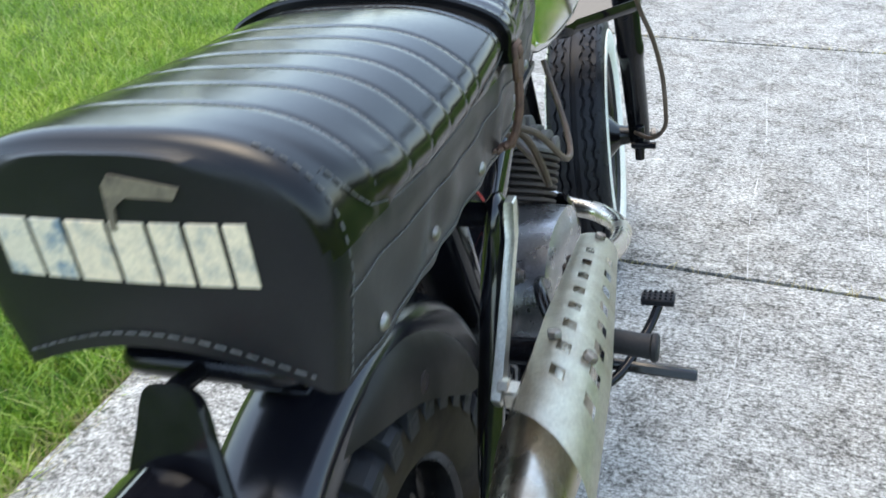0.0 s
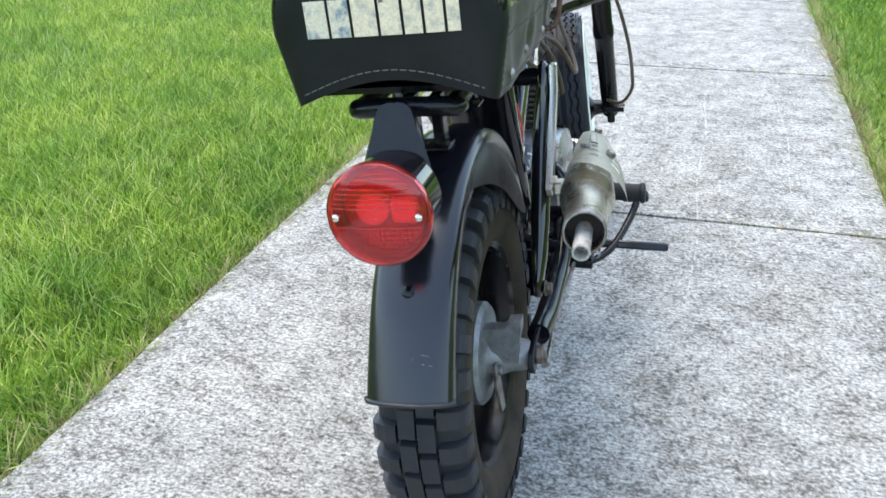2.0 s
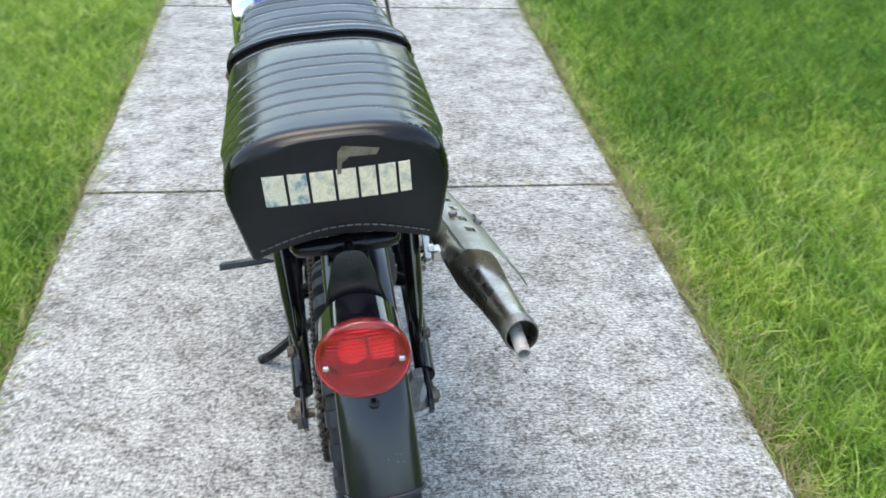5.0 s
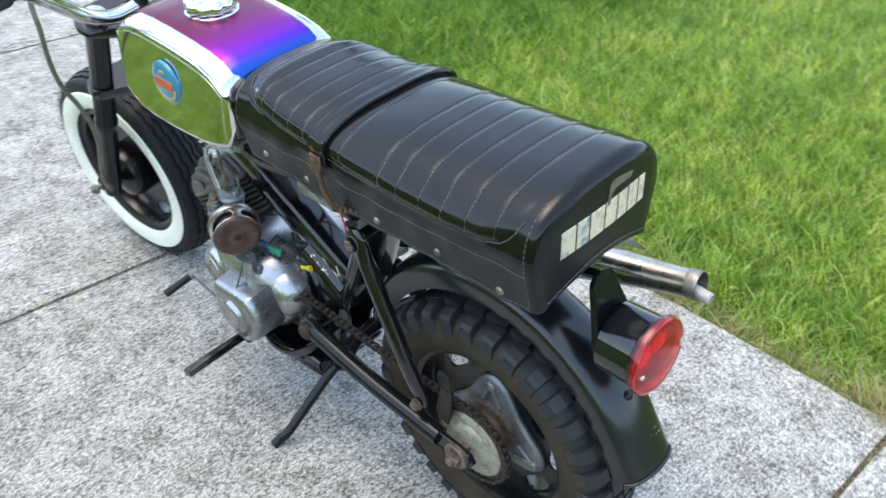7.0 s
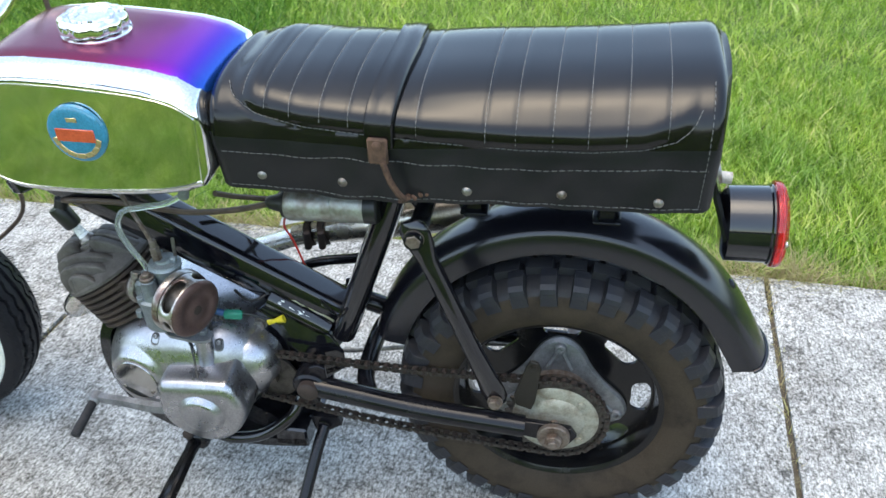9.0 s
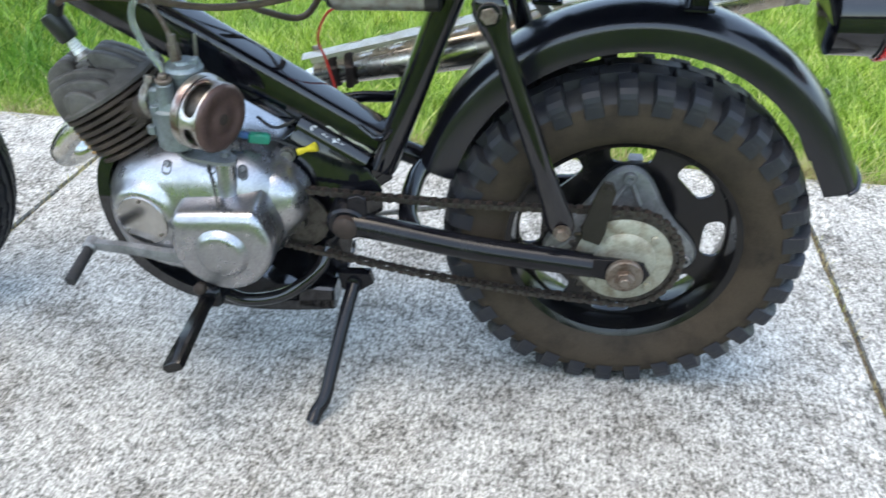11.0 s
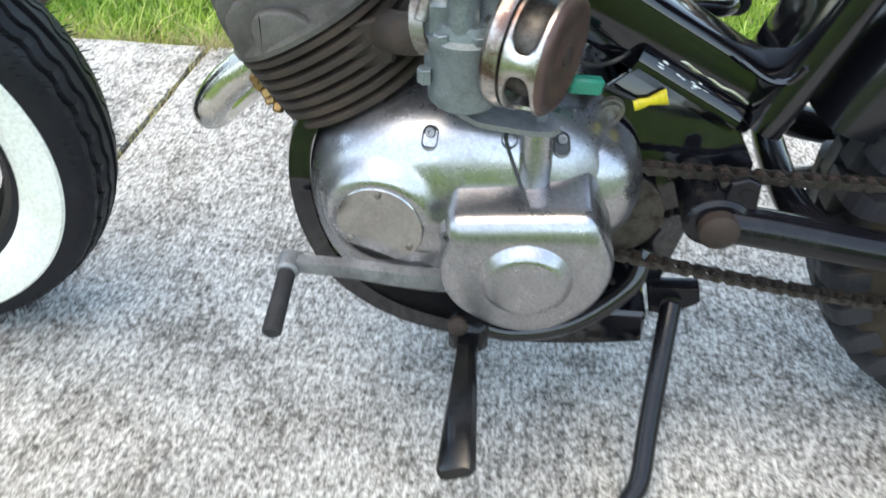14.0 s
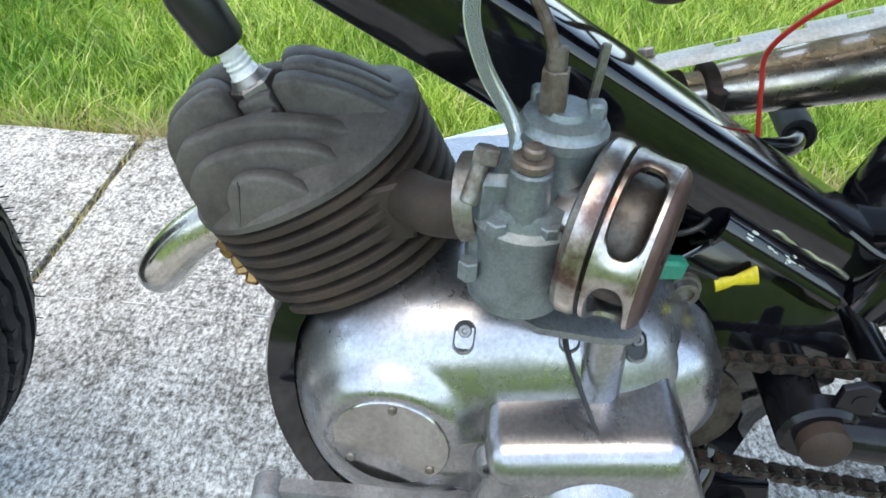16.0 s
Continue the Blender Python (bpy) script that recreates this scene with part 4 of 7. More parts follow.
def u_at(y, z):
    """Where on the left side the skin is at height z."""
    sec = seat_section(y)
    for k in range(len(sec) // 2):
        if sec[k + 1][1] >= z:
            f = k + (z - sec[k][1]) / max(1e-6, sec[k + 1][1] - sec[k][1])
            return 1 - 2 * f / (len(sec) - 1)
    return 0.3
def rib_dip(y, x, z, zt):
    if z < seam_z(y) + 0.004:
        return 0.0
    near = min(abs(y - r) for r in RIBS)
    return 0.0010 * max(0, 1 - near / 0.0030) ** 1.3
bm = bmesh.new()
rings = []
for shr, y in ((0.020, 0.388), (0.011, 0.386), (0.005, 0.383), (0.0015, 0.378)):
    rings.append([Vector((x, y, z)) for x, z in seat_section(y, shr)])
ys = [0.373 - k * 0.0024 for k in range(208)]
for y in ys:
    if y > -0.122:
        zt = top_z(y)
        sec = seat_section(y)
        ring = []
        for k, (x, z) in enumerate(sec):
            (xa, za), (xb, zb) = sec[max(k - 1, 0)], sec[min(k + 1, len(sec) - 1)]
            ln = math.hypot(xb - xa, zb - za) or 1
            off = pad_lift(y, z) - rib_dip(y, x, z, zt) + sag(y, z)
            ring.append(Vector((x - (zb - za) / ln * off, y, z + (xb - xa) / ln * off)))
        rings.append(ring)
for shr, y in ((0.0008, -0.127), (0.0035, -0.1315), (0.007, -0.134)):
    rings.append([Vector((x, y, z)) for x, z in seat_section(y, shr)])
rows = loft(bm, rings, close=False)
# rear panel: its lower edge arches up in the middle
sec = seat_section(-0.134, 0.007)
cols = len(sec) // 2
def rear_point(x, z):
    return Vector((x, -0.134 - 0.006 * (1 - (x / 0.115) ** 2) + (0.12 * (0.63 - z) * 0.5 if z < 0.63 else 0), z))
last = rows[-1]
grid = []
for k in range(cols):
    xl, z = sec[k]
    xr = sec[-1 - k][0]
    row = [last[k]]
    for j in range(1, 12):
        t = j / 12
        arch = 0.022 * math.sin(math.pi * t) * max(0, 1 - k / 7)
        row.append(bm.verts.new(rear_point(xl + (xr - xl) * t, z + arch)))
    row.append(last[-1 - k])
    grid.append(row)
for a, b in zip(grid, grid[1:]):
    for j in range(12):
        bm.faces.new((a[j], a[j + 1], b[j + 1], b[j])).material_index = 1
mid = last[cols]
for j in range(12):
    bm.faces.new((grid[-1][j], grid[-1][j + 1], mid)).material_index = 1
front = rows[0]
bm.faces.new(front)
for f in bm.faces:
    c = f.calc_center_median()
    if c.z < low_z(c.y) + 0.58 * (top_z(c.y) - low_z(c.y)) and f.material_index == 0:
        f.material_index = 1
seat = part("seat", bm, (vinyl, vinyl_side), motorcycle, "long black vinyl seat with cross ribs, white stitching and a strap", sharp=60)
bm = bmesh.new()
slab = [[Vector((x, y, low_z(y) + 0.004)) for x in (-0.094 * waist(y) / 0.113, 0.094 * waist(y) / 0.113)] for y in (0.378, 0.30, 0.22, 0.14, 0.06, -0.02, -0.10)]
loft(bm, [[a, b, b + Vector((0, 0, 0.006)), a + Vector((0, 0, 0.006))] for a, b in slab])
part("seat_base", bm, satin_black, seat)

def surface_line(fn, t0, t1, steps, bm, dash=0.0055, gap=0.0024, r=0.00062):
    pts = [Vector(fn(t0 + (t1 - t0) * k / steps)) for k in range(steps + 1)]
    run, on = 0.0, True
    for a, b in zip(pts, pts[1:]):
        d = (b - a).length
        pos = 0.0
        while pos < d - 1e-6:
            step = min((dash if on else gap) - run, d - pos)
            if on:
                rod(bm, a.lerp(b, pos / d), a.lerp(b, (pos + step) / d), r, n=4)
            run += step
            pos += step
            if run >= (dash if on else gap) - 1e-6:
                run, on = 0.0, not on

def over(y, u, lift=0.0005):
    """A point on the seat's skin; u runs from -1 at the left hem over 0 at the top to 1."""
    sec = seat_section(y)
    f = (u + 1) / 2 * (len(sec) - 1)
    i = min(int(f), len(sec) - 2)
    (xa, za), (xb, zb) = sec[i], sec[i + 1]
    x, z = xa + (xb - xa) * (f - i), za + (zb - za) * (f - i)
    nx, nz = -(zb - za), (xb - xa)
    ln = math.hypot(nx, nz) or 1
    lift += pad_lift(y, z) - rib_dip(y, x, z, top_z(y)) + sag(y, z)
    return Vector((x + nx / ln * lift, y, z + nz / ln * lift))
bm = bmesh.new()
for y in RIBS:
    surface_line(lambda t: over(y, t, 0.0002), -u_at(y, seam_z(y) + 0.006), u_at(y, seam_z(y) + 0.006), 40, bm, 0.0042, 0.0016, 0.0005)
for s in (-1, 1):
    surface_line(lambda y: over(y, s * u_at(y, seam_z(y)), 0.0014), 0.364, -0.111, 90, bm, 0.0045, 0.0015, 0.0005)
    surface_line(lambda y: over(y, s * u_at(y, 0.616 + 0.012 * max(0, 0.05 - y) / 0.17), 0.0006), 0.372, -0.124, 60, bm, r=0.0005)
    surface_line(lambda y: over(y, s * u_at(y, low_z(y) + 0.006), 0.0006), 0.372, -0.124, 60, bm, r=0.0005)
    surface_line(lambda u: over(-0.1215, s * u, 0.0006), 0.98, 0.30, 14, bm, 0.004, 0.003, 0.0005)
surface_line(lambda t: rear_point(-0.088 + 0.176 * t, 0.585 + 0.022 * math.sin(math.pi * t)) + Vector((0, -0.0014, 0)), 0, 1, 24, bm, 0.006, 0.0026, 0.0007)
part("stitching", bm, thread, seat, "pale grey stitching")
for s in (-1, 1):
    for y in (0.335, 0.245, 0.112, 0.015, -0.082):
        bm = bmesh.new()
        p = over(y, s * u_at(y, 0.584), 0)
        lathe(bm, p, (s, 0, 0.0), [(0, 0.0055), (0.0015, 0.0050), (0.003, 0.003), (0.0033, 0.0006)], 14)
        part("rivet", bm, steel, seat, "dull rivet in the skirt")
bm = bmesh.new()
strap_y = 0.192
rings = []
for k in range(41):
    u = -0.78 + 1.56 * k / 40
    ring = []
    for dy, h in ((-0.0145, 0.0), (-0.0150, 0.0045), (-0.0135, 0.0068), (-0.0095, 0.0062), (-0.004, 0.0075), (0.004, 0.0075), (0.0095, 0.0062), (0.0135, 0.0068), (0.0150, 0.0045), (0.0145, 0.0)):
        ring.append(over(strap_y + dy + 0.010 * abs(u), u, h))
    rings.append(ring)
loft(bm, rings)
strap = part("strap", bm, vinyl, seat, "black leather grab strap across the seat")
for s in (-1, 1):
    bm = bmesh.new()
    p = over(strap_y + 0.0078, s * 0.775, 0.0075)
    box(bm, p + Vector((0, 0, -0.003)), (0.005, 0.021, 0.030), 0.002)
    lathe(bm, p + Vector((s * 0.002, 0, 0.004)), (s, 0, 0), [(0, 0.0055), (0.0015, 0.005), (0.003, 0.002)], 14)
    tube(bm, [p + Vector((s * 0.001, -0.004, -0.014)), p + Vector((s * 0.001, -0.012, -0.040)), p + Vector((-s * 0.004, -0.022, -0.060)), p + Vector((-s * 0.018, -0.026, -0.066))], 0.0035, 8)
    part("strap_fitting", bm, brown_rust, strap, "rusty strap end plate and hook")
    bm = bmesh.new()
    for k in range(5):
        q = p + Vector((-s * (0.004 + 0.004 * k), -0.020 - 0.006 * k, -0.064 + 0.002 * (k % 2)))
        box(bm, q, (0.004, 0.007, 0.004), 0.001, pose(0, 0, 0, 20 * k, 30 * k, 0))
    part("frayed_hem", bm, brown_rust, strap)
# lettering band as plain blocks
widths = (0.0215, 0.0190, 0.0230, 0.0195, 0.0165, 0.0170, 0.0115)
x = -0.0735
for k, w in enumerate(widths):
    bm = bmesh.new()
    z0, z1 = 0.6385, 0.6725
    rows_ = []
    for j in range(5):
        xx = x + w * j / 4
        rows_.append([rear_point(xx, z0) + Vector((0, -0.0002, 0)), rear_point(xx, z0) + Vector((0, -0.0012, 0.0004)), rear_point(xx, z1) + Vector((0, -0.0012, -0.0004)), rear_point(xx, z1) + Vector((0, -0.0002, 0))])
    loft(bm, rows_)
    part("letter_block", bm, letter_blue if k < 2 else letter_paint, seat, "worn bluish cream block" if k < 2 else "worn cream block")
    x += w + 0.0030
bm = bmesh.new()
pts = [(0.000, 0.668), (0.003, 0.692), (0.008, 0.698), (0.044, 0.691), (0.040, 0.685), (0.014, 0.686), (0.006, 0.680), (0.004, 0.668)]
loft(bm, [[rear_point(px, pz) + Vector((0, -d, 0)) for px, pz in pts] for d in (0.0003, 0.0016)])
part("torn_patch", bm, tape_tan, seat, "torn vinyl showing tan backing")

# ---- fuel tank ----
def tank_ring(y, zt, zb, w):
    """Flat sides between a rolled shoulder and a small lower radius."""
    pts = []
    h = (zt - zb) / 2
    for cx, cz, rx, rz, a0 in ((w - 0.027, zt - min(0.019, h * 0.6), 0.027, min(0.019, h * 0.6), 0), (-w + 0.027, zt - min(0.019, h * 0.6), 0.027, min(0.019, h * 0.6), 90),
                               (-w + 0.011, zb + min(0.010, h * 0.3), 0.011, min(0.010, h * 0.3), 180), (w - 0.011, zb + min(0.010, h * 0.3), 0.011, min(0.010, h * 0.3), 270)):
        arc = []
        for k in range(9):
            a = radians(a0 + 90 * k / 8)
            arc.append(Vector((cx + rx * math.cos(a), y, cz + rz * math.sin(a))))
        if a0 in (0, 180):
            arc.insert(0, arc[0] + Vector((0, 0, -0.0015 if a0 == 0 else 0.0015)))
        else:
            arc.append(arc[-1] + Vector((0, 0, -0.0015 if a0 == 90 else 0.0015)))
        pts += arc
    return [Vector((p.x * flare(p.z), p.y, p.z)) for p in pts]
def flare(z):
    """The tank's sides spread slightly towards the bottom."""
    return 1 + 0.85 * (0.622 - z)
TANK = ((0.378, 0.63, 0.6086, 0.086), (0.3795, 0.652, 0.5931, 0.096), (0.383, 0.666, 0.584, 0.1005), (0.388, 0.675, 0.5778, 0.103), (0.39, 0.6775, 0.5763, 0.1032),
        (0.41, 0.689, 0.569, 0.1034), (0.44, 0.696, 0.563, 0.1035), (0.48, 0.7, 0.559, 0.1035), (0.53, 0.703, 0.556, 0.1035), (0.58, 0.704, 0.556, 0.1035),
        (0.61, 0.702, 0.559, 0.1034), (0.628, 0.698, 0.566, 0.1033), (0.644, 0.688, 0.576, 0.1032), (0.646, 0.6865, 0.5775, 0.103), (0.655, 0.678, 0.5844, 0.1),
        (0.663, 0.666, 0.592, 0.095), (0.669, 0.65, 0.6001, 0.088), (0.672, 0.634, 0.6072, 0.078))
bm = bmesh.new()
TX = Vector((-0.022, 0.004, 0))
loft(bm, [[p + TX for p in tank_ring(*t)] for t in TANK])
tank = part("fuel_tank", bm, chrome, motorcycle, "small chrome fuel tank with a purple and blue top", sharp=45)
bm = bmesh.new()
def tank_top(y):
    for a, b in zip(TANK, TANK[1:]):
        if a[0] <= y <= b[0]:
            return a[1] + (b[1] - a[1]) * (y - a[0]) / (b[0] - a[0])
    return TANK[0][1]
rings = []
for k in range(31):
    y = 0.381 + (0.656 - 0.381) * k / 30
    z = tank_top(y)
    ring = []
    for j in range(13):
        xx = -0.077 + 0.154 * j / 12
        edge = max(0, abs(xx) - 0.066) / 0.011
        ring.append(TX + Vector((xx, y, z + 0.0050 - 0.0042 * edge ** 2 - 0.003 * (xx / 0.077) ** 2)))
    ring += [p - Vector((0, 0, 0.006)) for p in ring[::-1]]
    rings.append(ring)
loft(bm, rings)
part("tank_top", bm, rainbow, tank, "rainbow anodised top from purple to blue")
for s in (-1, 1):
    bm = bmesh.new()
    body = TANK[3:14]
    rim = [(t[0], t[1] - 0.0195) for t in body] + [(t[0] + 0.001, t[2] + 0.010) for t in body[::-1]]
    rim.append(rim[0])
    def on_side(y, z):
        for a, b in zip(TANK, TANK[1:]):
            if a[0] <= y <= b[0]:
                return s * flare(z) * (a[3] + (b[3] - a[3]) * (y - a[0]) / (b[0] - a[0]))
        return s * 0.09
    tube(bm, [TX + Vector((on_side(y, z) - s * 0.001, y, z)) for y, z in rim], 0.0014, 8, steps=3)
    part("tank_edge", bm, chrome, tank)
    bm = bmesh.new()
    bc = TX + Vector((on_side(0.520, 0.634) - s * 0.001, 0.520, 0.634))
    lathe(bm, bc, (s, 0, 0), [(0, 0.0335), (0.004, 0.033), (0.006, 0.030), (0.0065, 0.024), (0.0070, 0.002)], 48)
    badge = part("badge", bm, badge_blue, tank, "round blue enamel badge with an orange bar")
    bm = bmesh.new()
    box(bm, bc + Vector((s * 0.0068, 0, 0)), (0.0024, 0.044, 0.015), 0.0006)
    part("bar", bm, badge_red, badge)
    for k in range(7):
        a = radians(200 + 140 * k / 6)
        bm = bmesh.new()
        box(bm, bc + Vector((s * 0.0062, 0.025 * math.cos(a), 0.025 * math.sin(a))), (0.0024, 0.010, 0.006), 0.0005, pose(0, 0, 0, math.degrees(a) + 90, 0, 0))
        part("wreath_leaf", bm, badge_gold, badge)
    bm = bmesh.new()
    box(bm, bc + Vector((s * 0.0066, 0, 0.018)), (0.002, 0.012, 0.005), 0.0005)
    part("crest", bm, badge_gold, badge)
bm = bmesh.new()
cp = TX + Vector((-0.002, 0.532, 0.7035))
lathe(bm, cp, (0, 0, 1), [(0, 0.041), (0.004, 0.039), (0.007, 0.030)], 40)
ring = []
for i in range(72):
    a = math.tau * i / 72
    ring.append((a, 0.0345 + 0.0038 * (0.5 + 0.5 * math.cos(a * 10)) ** 0.5))
loft(bm, [[cp + Vector((r * k * math.cos(a), r * k * math.sin(a), h)) for a, r in ring] for h, k in ((0.006, 0.95), (0.008, 1), (0.017, 1), (0.0195, 0.95), (0.0215, 0.86), (0.0205, 0.80), (0.0185, 0.78), (0.0185, 0.66), (0.0215, 0.63), (0.0225, 0.50), (0.0195, 0.46), (0.0195, 0.1))])
part("filler_cap", bm, chrome, tank, "scalloped chrome filler cap")

# ---- fork and handlebar ----
fork = new("fork")
fork.parent = motorcycle
tagged(fork, "gloss black telescopic front fork")
fork.matrix_local = fm
FW = Vector((0, -0.40, 0.95)).normalized()
FB = Vector((0, -0.028, 0))
for s in (-1, 1):
    bm = bmesh.new()
    base = FB + Vector((s * 0.090, 0, 0))
    lathe(bm, base + FW * -0.012, FW, [(0, 0.012), (0.004, 0.0165), (0.05, 0.018), (0.20, 0.0190), (0.208, 0.0212), (0.225, 0.0212), (0.232, 0.0195), (0.445, 0.0195), (0.450, 0.0215), (0.470, 0.0215), (0.475, 0.016)], 28)
    box(bm, Vector((s * 0.092, -0.013, 0.0)), (0.016, 0.052, 0.034), 0.006)
    part("fork_leg", bm, satin_black, fork)
    bm = bmesh.new()
    lathe(bm, base + FW * 0.462, FW, [(0, 0.020), (0.008, 0.020), (0.012, 0.014), (0.013, 0.004)], 24)
    part("fork_cap", bm, old_chrome, fork)
to_fork = fm.inverted()
for d, th, wide, back in ((0.300, 0.022, 0.103, 0.058), (0.452, 0.014, 0.112, 0.088)):
    bm = bmesh.new()
    out = []
    for px, py, r in ((0.090, 0.0, wide - 0.090 + 0.012), (0.0, -back + 0.022, 0.026), (-0.090, 0.0, wide - 0.090 + 0.012)):
        for k in range(8):
            a = radians({0.090: -50, 0.0: 210, -0.090: 90}[px] + {0.090: 140, 0.0: 120, -0.090: 140}[px] * k / 7)
            out.append((px + r * math.cos(a), py + r * math.sin(a)))
    outline = sorted(out, key=lambda p: math.atan2(p[1] + 0.01, p[0]))
    ahead = Vector((0, FW.z, -FW.y))
    loft(bm, [[FB + FW * (d + h) + Vector((x * k, 0, 0)) + ahead * (y * k) for x, y in outline] for h, k in ((-th / 2, 0.975), (-th / 2 + 0.003, 1), (th / 2 - 0.003, 1), (th / 2, 0.975))])
    part("fork_yoke", bm, black_paint, fork)
bm = bmesh.new()
stem = to_fork @ Vector((0.006, 0.716, 0.640))
lathe(bm, stem, FW, [(0, 0.021), (0.010, 0.021), (0.0105, 0.0195), (0.018, 0.0195), (0.021, 0.017), (0.0215, 0.002)], 28)
part("stem_nut", bm, old_chrome, fork, "dull round steering stem nut")
hc = to_fork @ Vector((-0.006, 0.722, 0.672))
bm = bmesh.new()
side = ((-0.355, -0.165, 0.165), (-0.30, -0.125, 0.150), (-0.235, -0.075, 0.120), (-0.175, -0.030, 0.064), (-0.128, -0.010, 0.020), (-0.085, -0.001, 0.0), (-0.035, 0.0, 0.0))
tube(bm, [hc + Vector(p) for p in side] + [hc + Vector((-p[0], p[1], p[2])) for p in side[::-1]], 0.0115, 14)
part("handlebar", bm, chrome, fork, "bent chrome handlebar")
for s in (-1, 1):
    bm = bmesh.new()
    rod(bm, hc + Vector((s * 0.275, -0.105, 0.140)), hc + Vector((s * 0.37, -0.176, 0.170)), 0.016, n=18, bevel=0.003)
    part("grip", bm, grip_rubber, fork)
    bm = bmesh.new()
    box(bm, hc + Vector((s * 0.036, 0.004, -0.004)), (0.024, 0.032, 0.036), 0.004)
    part("bar_clamp", bm, satin_black, fork)
bm = bmesh.new()
gx = to_fork @ Vector((-0.050, 0.772, 0.722))
gw = Vector((0, -0.45, 0.9)).normalized()
lathe(bm, gx, gw, [(-0.045, 0.020), (-0.035, 0.033), (0, 0.036), (0.006, 0.036), (0.008, 0.033), (0.006, 0.030), (0.004, 0.030)], 40, cap=False)
gauge = part("speedometer", bm, chrome, fork, "small round speedometer with a chrome rim")
bm = bmesh.new()
lathe(bm, gx + gw * 0.002, gw, [(0, 0.031), (0.001, 0.031)], 36)
part("dial", bm, dial_white, gauge)
bm = bmesh.new()
gu, gv, _ = basis(gw)
for k in range(9):
    a = radians(200 - 27 * k)
    q = gx + gw * 0.0036 + gu * (0.024 * math.cos(a)) + gv * (0.024 * math.sin(a))
    rod(bm, q, q * 1.0 - (gu * math.cos(a) + gv * math.sin(a)) * 0.006, 0.0006, n=4)
part("dial_marks", bm, bakelite, gauge)
bm = bmesh.new()
lathe(bm, gx + gw * 0.0035 + gu * 0.008 - gv * 0.012, gw, [(0, 0.006), (0.0008, 0.006)], 16)
part("red_mark", bm, badge_red, gauge)

# cables of the fork
bm = bmesh.new()
tube(bm, [(-0.19, 0.735, 0.80), (-0.20, 0.728, 0.716), (-0.20, 0.727, 0.682), (-0.19, 0.762, 0.62), (-0.172, 0.806, 0.56), (-0.157, 0.827, 0.522), (-0.140, 0.842, 0.485), (-0.126, 0.852, 0.44), (-0.118, 0.868, 0.39), (-0.118, 0.890, 0.335), (-0.112, 0.918, 0.285), (-0.092, 0.948, 0.235)], 0.0042, 8)
part("speedometer_cable", bm, grey_cable, motorcycle, "long grey speedometer cable down the fork")
bm = bmesh.new()
tube(bm, [(0.11, 0.72, 0.78), (0.125, 0.69, 0.66), (0.135, 0.76, 0.53), (0.147, 0.84, 0.45), (0.158, 0.866, 0.385), (0.163, 0.862, 0.335), (0.160, 0.880, 0.295), (0.135, 0.93, 0.255), (0.105, 0.955, 0.255)], 0.0035, 8)
part("brake_cable", bm, brown_hose, motorcycle, "brown front brake cable in a loop")
bm = bmesh.new()
rod(bm, (0.112, 0.958, 0.205), (0.112, 0.958, 0.265), 0.008, n=12, bevel=0.001)
rod(bm, (0.10, 0.945, 0.236), (0.14, 0.945, 0.236), 0.006, n=10)
part("brake_lever_arm", bm, satin_black, motorcycle)

# ---- engine ----
engine = new("engine")
engine.parent = motorcycle
tagged(engine, "small two-stroke engine with polished cases and a sooty cylinder")


def case_ring(x, k, cy=0.502, cz=0.248, a=0.116, b=0.090, e=2.35, n=56, tilt=-9):
    out = []
    for i in range(n):
        t = math.tau * i / n
        u = math.copysign(abs(math.cos(t)) ** (2 / e), math.cos(t)) * (a - k)
        v = math.copysign(abs(math.sin(t)) ** (2 / e), math.sin(t)) * (b - k)
        ct, st = math.cos(radians(tilt)), math.sin(radians(tilt))
        out.append(Vector((x, cy + u * ct - v * st, cz + u * st + v * ct)))
    return out


ic = Vector((-0.098, 0.556, 0.252))
iw = Vector((-1, 0.15, 0.0)).normalized()
SEAT_H = 0.0148


def lid_seat(p):
    """The case swells to a flat round seat under the inspection cover."""
    if p.x > -0.055:
        return p
    h = (p - ic).dot(iw)
    w = min(1, max(0, (0.0490 - (p - ic - iw * h).length) / 0.0155))
    return p + iw * ((SEAT_H - h) * w * w * (3 - 2 * w))


stations = smooth_line([Vector((x, k, 0)) for x, k in ((0.0, 0.0), (-0.040, 0.0), (-0.060, 0.002), (-0.078, 0.007), (-0.092, 0.015), (-0.102, 0.027), (-0.108, 0.040), (-0.112, 0.056), (-0.113, 0.075))], 6)
bm = bmesh.new()
loft(bm, [case_ring(0.075, 0.02, n=150), case_ring(0.070, 0.004, n=150), *([lid_seat(p) for p in case_ring(q.x, q.y, n=150)] for q in stations)])
part("crankcase", bm, alu, engine, "polished aluminium crankcase with scratches", sharp=60)
# clutch cover block
bm = bmesh.new()
cover = [(0.5115, 0.292), (0.507, 0.308), (0.496, 0.314), (0.430, 0.326), (0.415, 0.319), (0.404, 0.276), (0.398, 0.250), (0.402, 0.226), (0.414, 0.206), (0.434, 0.190), (0.456, 0.185), (0.478, 0.190), (0.500, 0.204), (0.512, 0.222), (0.515, 0.245), (0.510, 0.275)]
def cover_ring(x, k, level):
    """The outline drawn in by k, its top pressed down to the height level."""
    c = Vector((0.456, 0.245))
    out = []
    for y, z in cover:
        p = Vector((y, z))
        p += (c - p).normalized() * k
        if p.y > 0.262:
            p.y = 0.262 + (p.y - 0.262) * (level - 0.262) / 0.058
        out.append(Vector((x, p.x, p.y)))
    return out
dense = lambda ring: smooth_line([*ring, ring[0]], 4)[:-1]
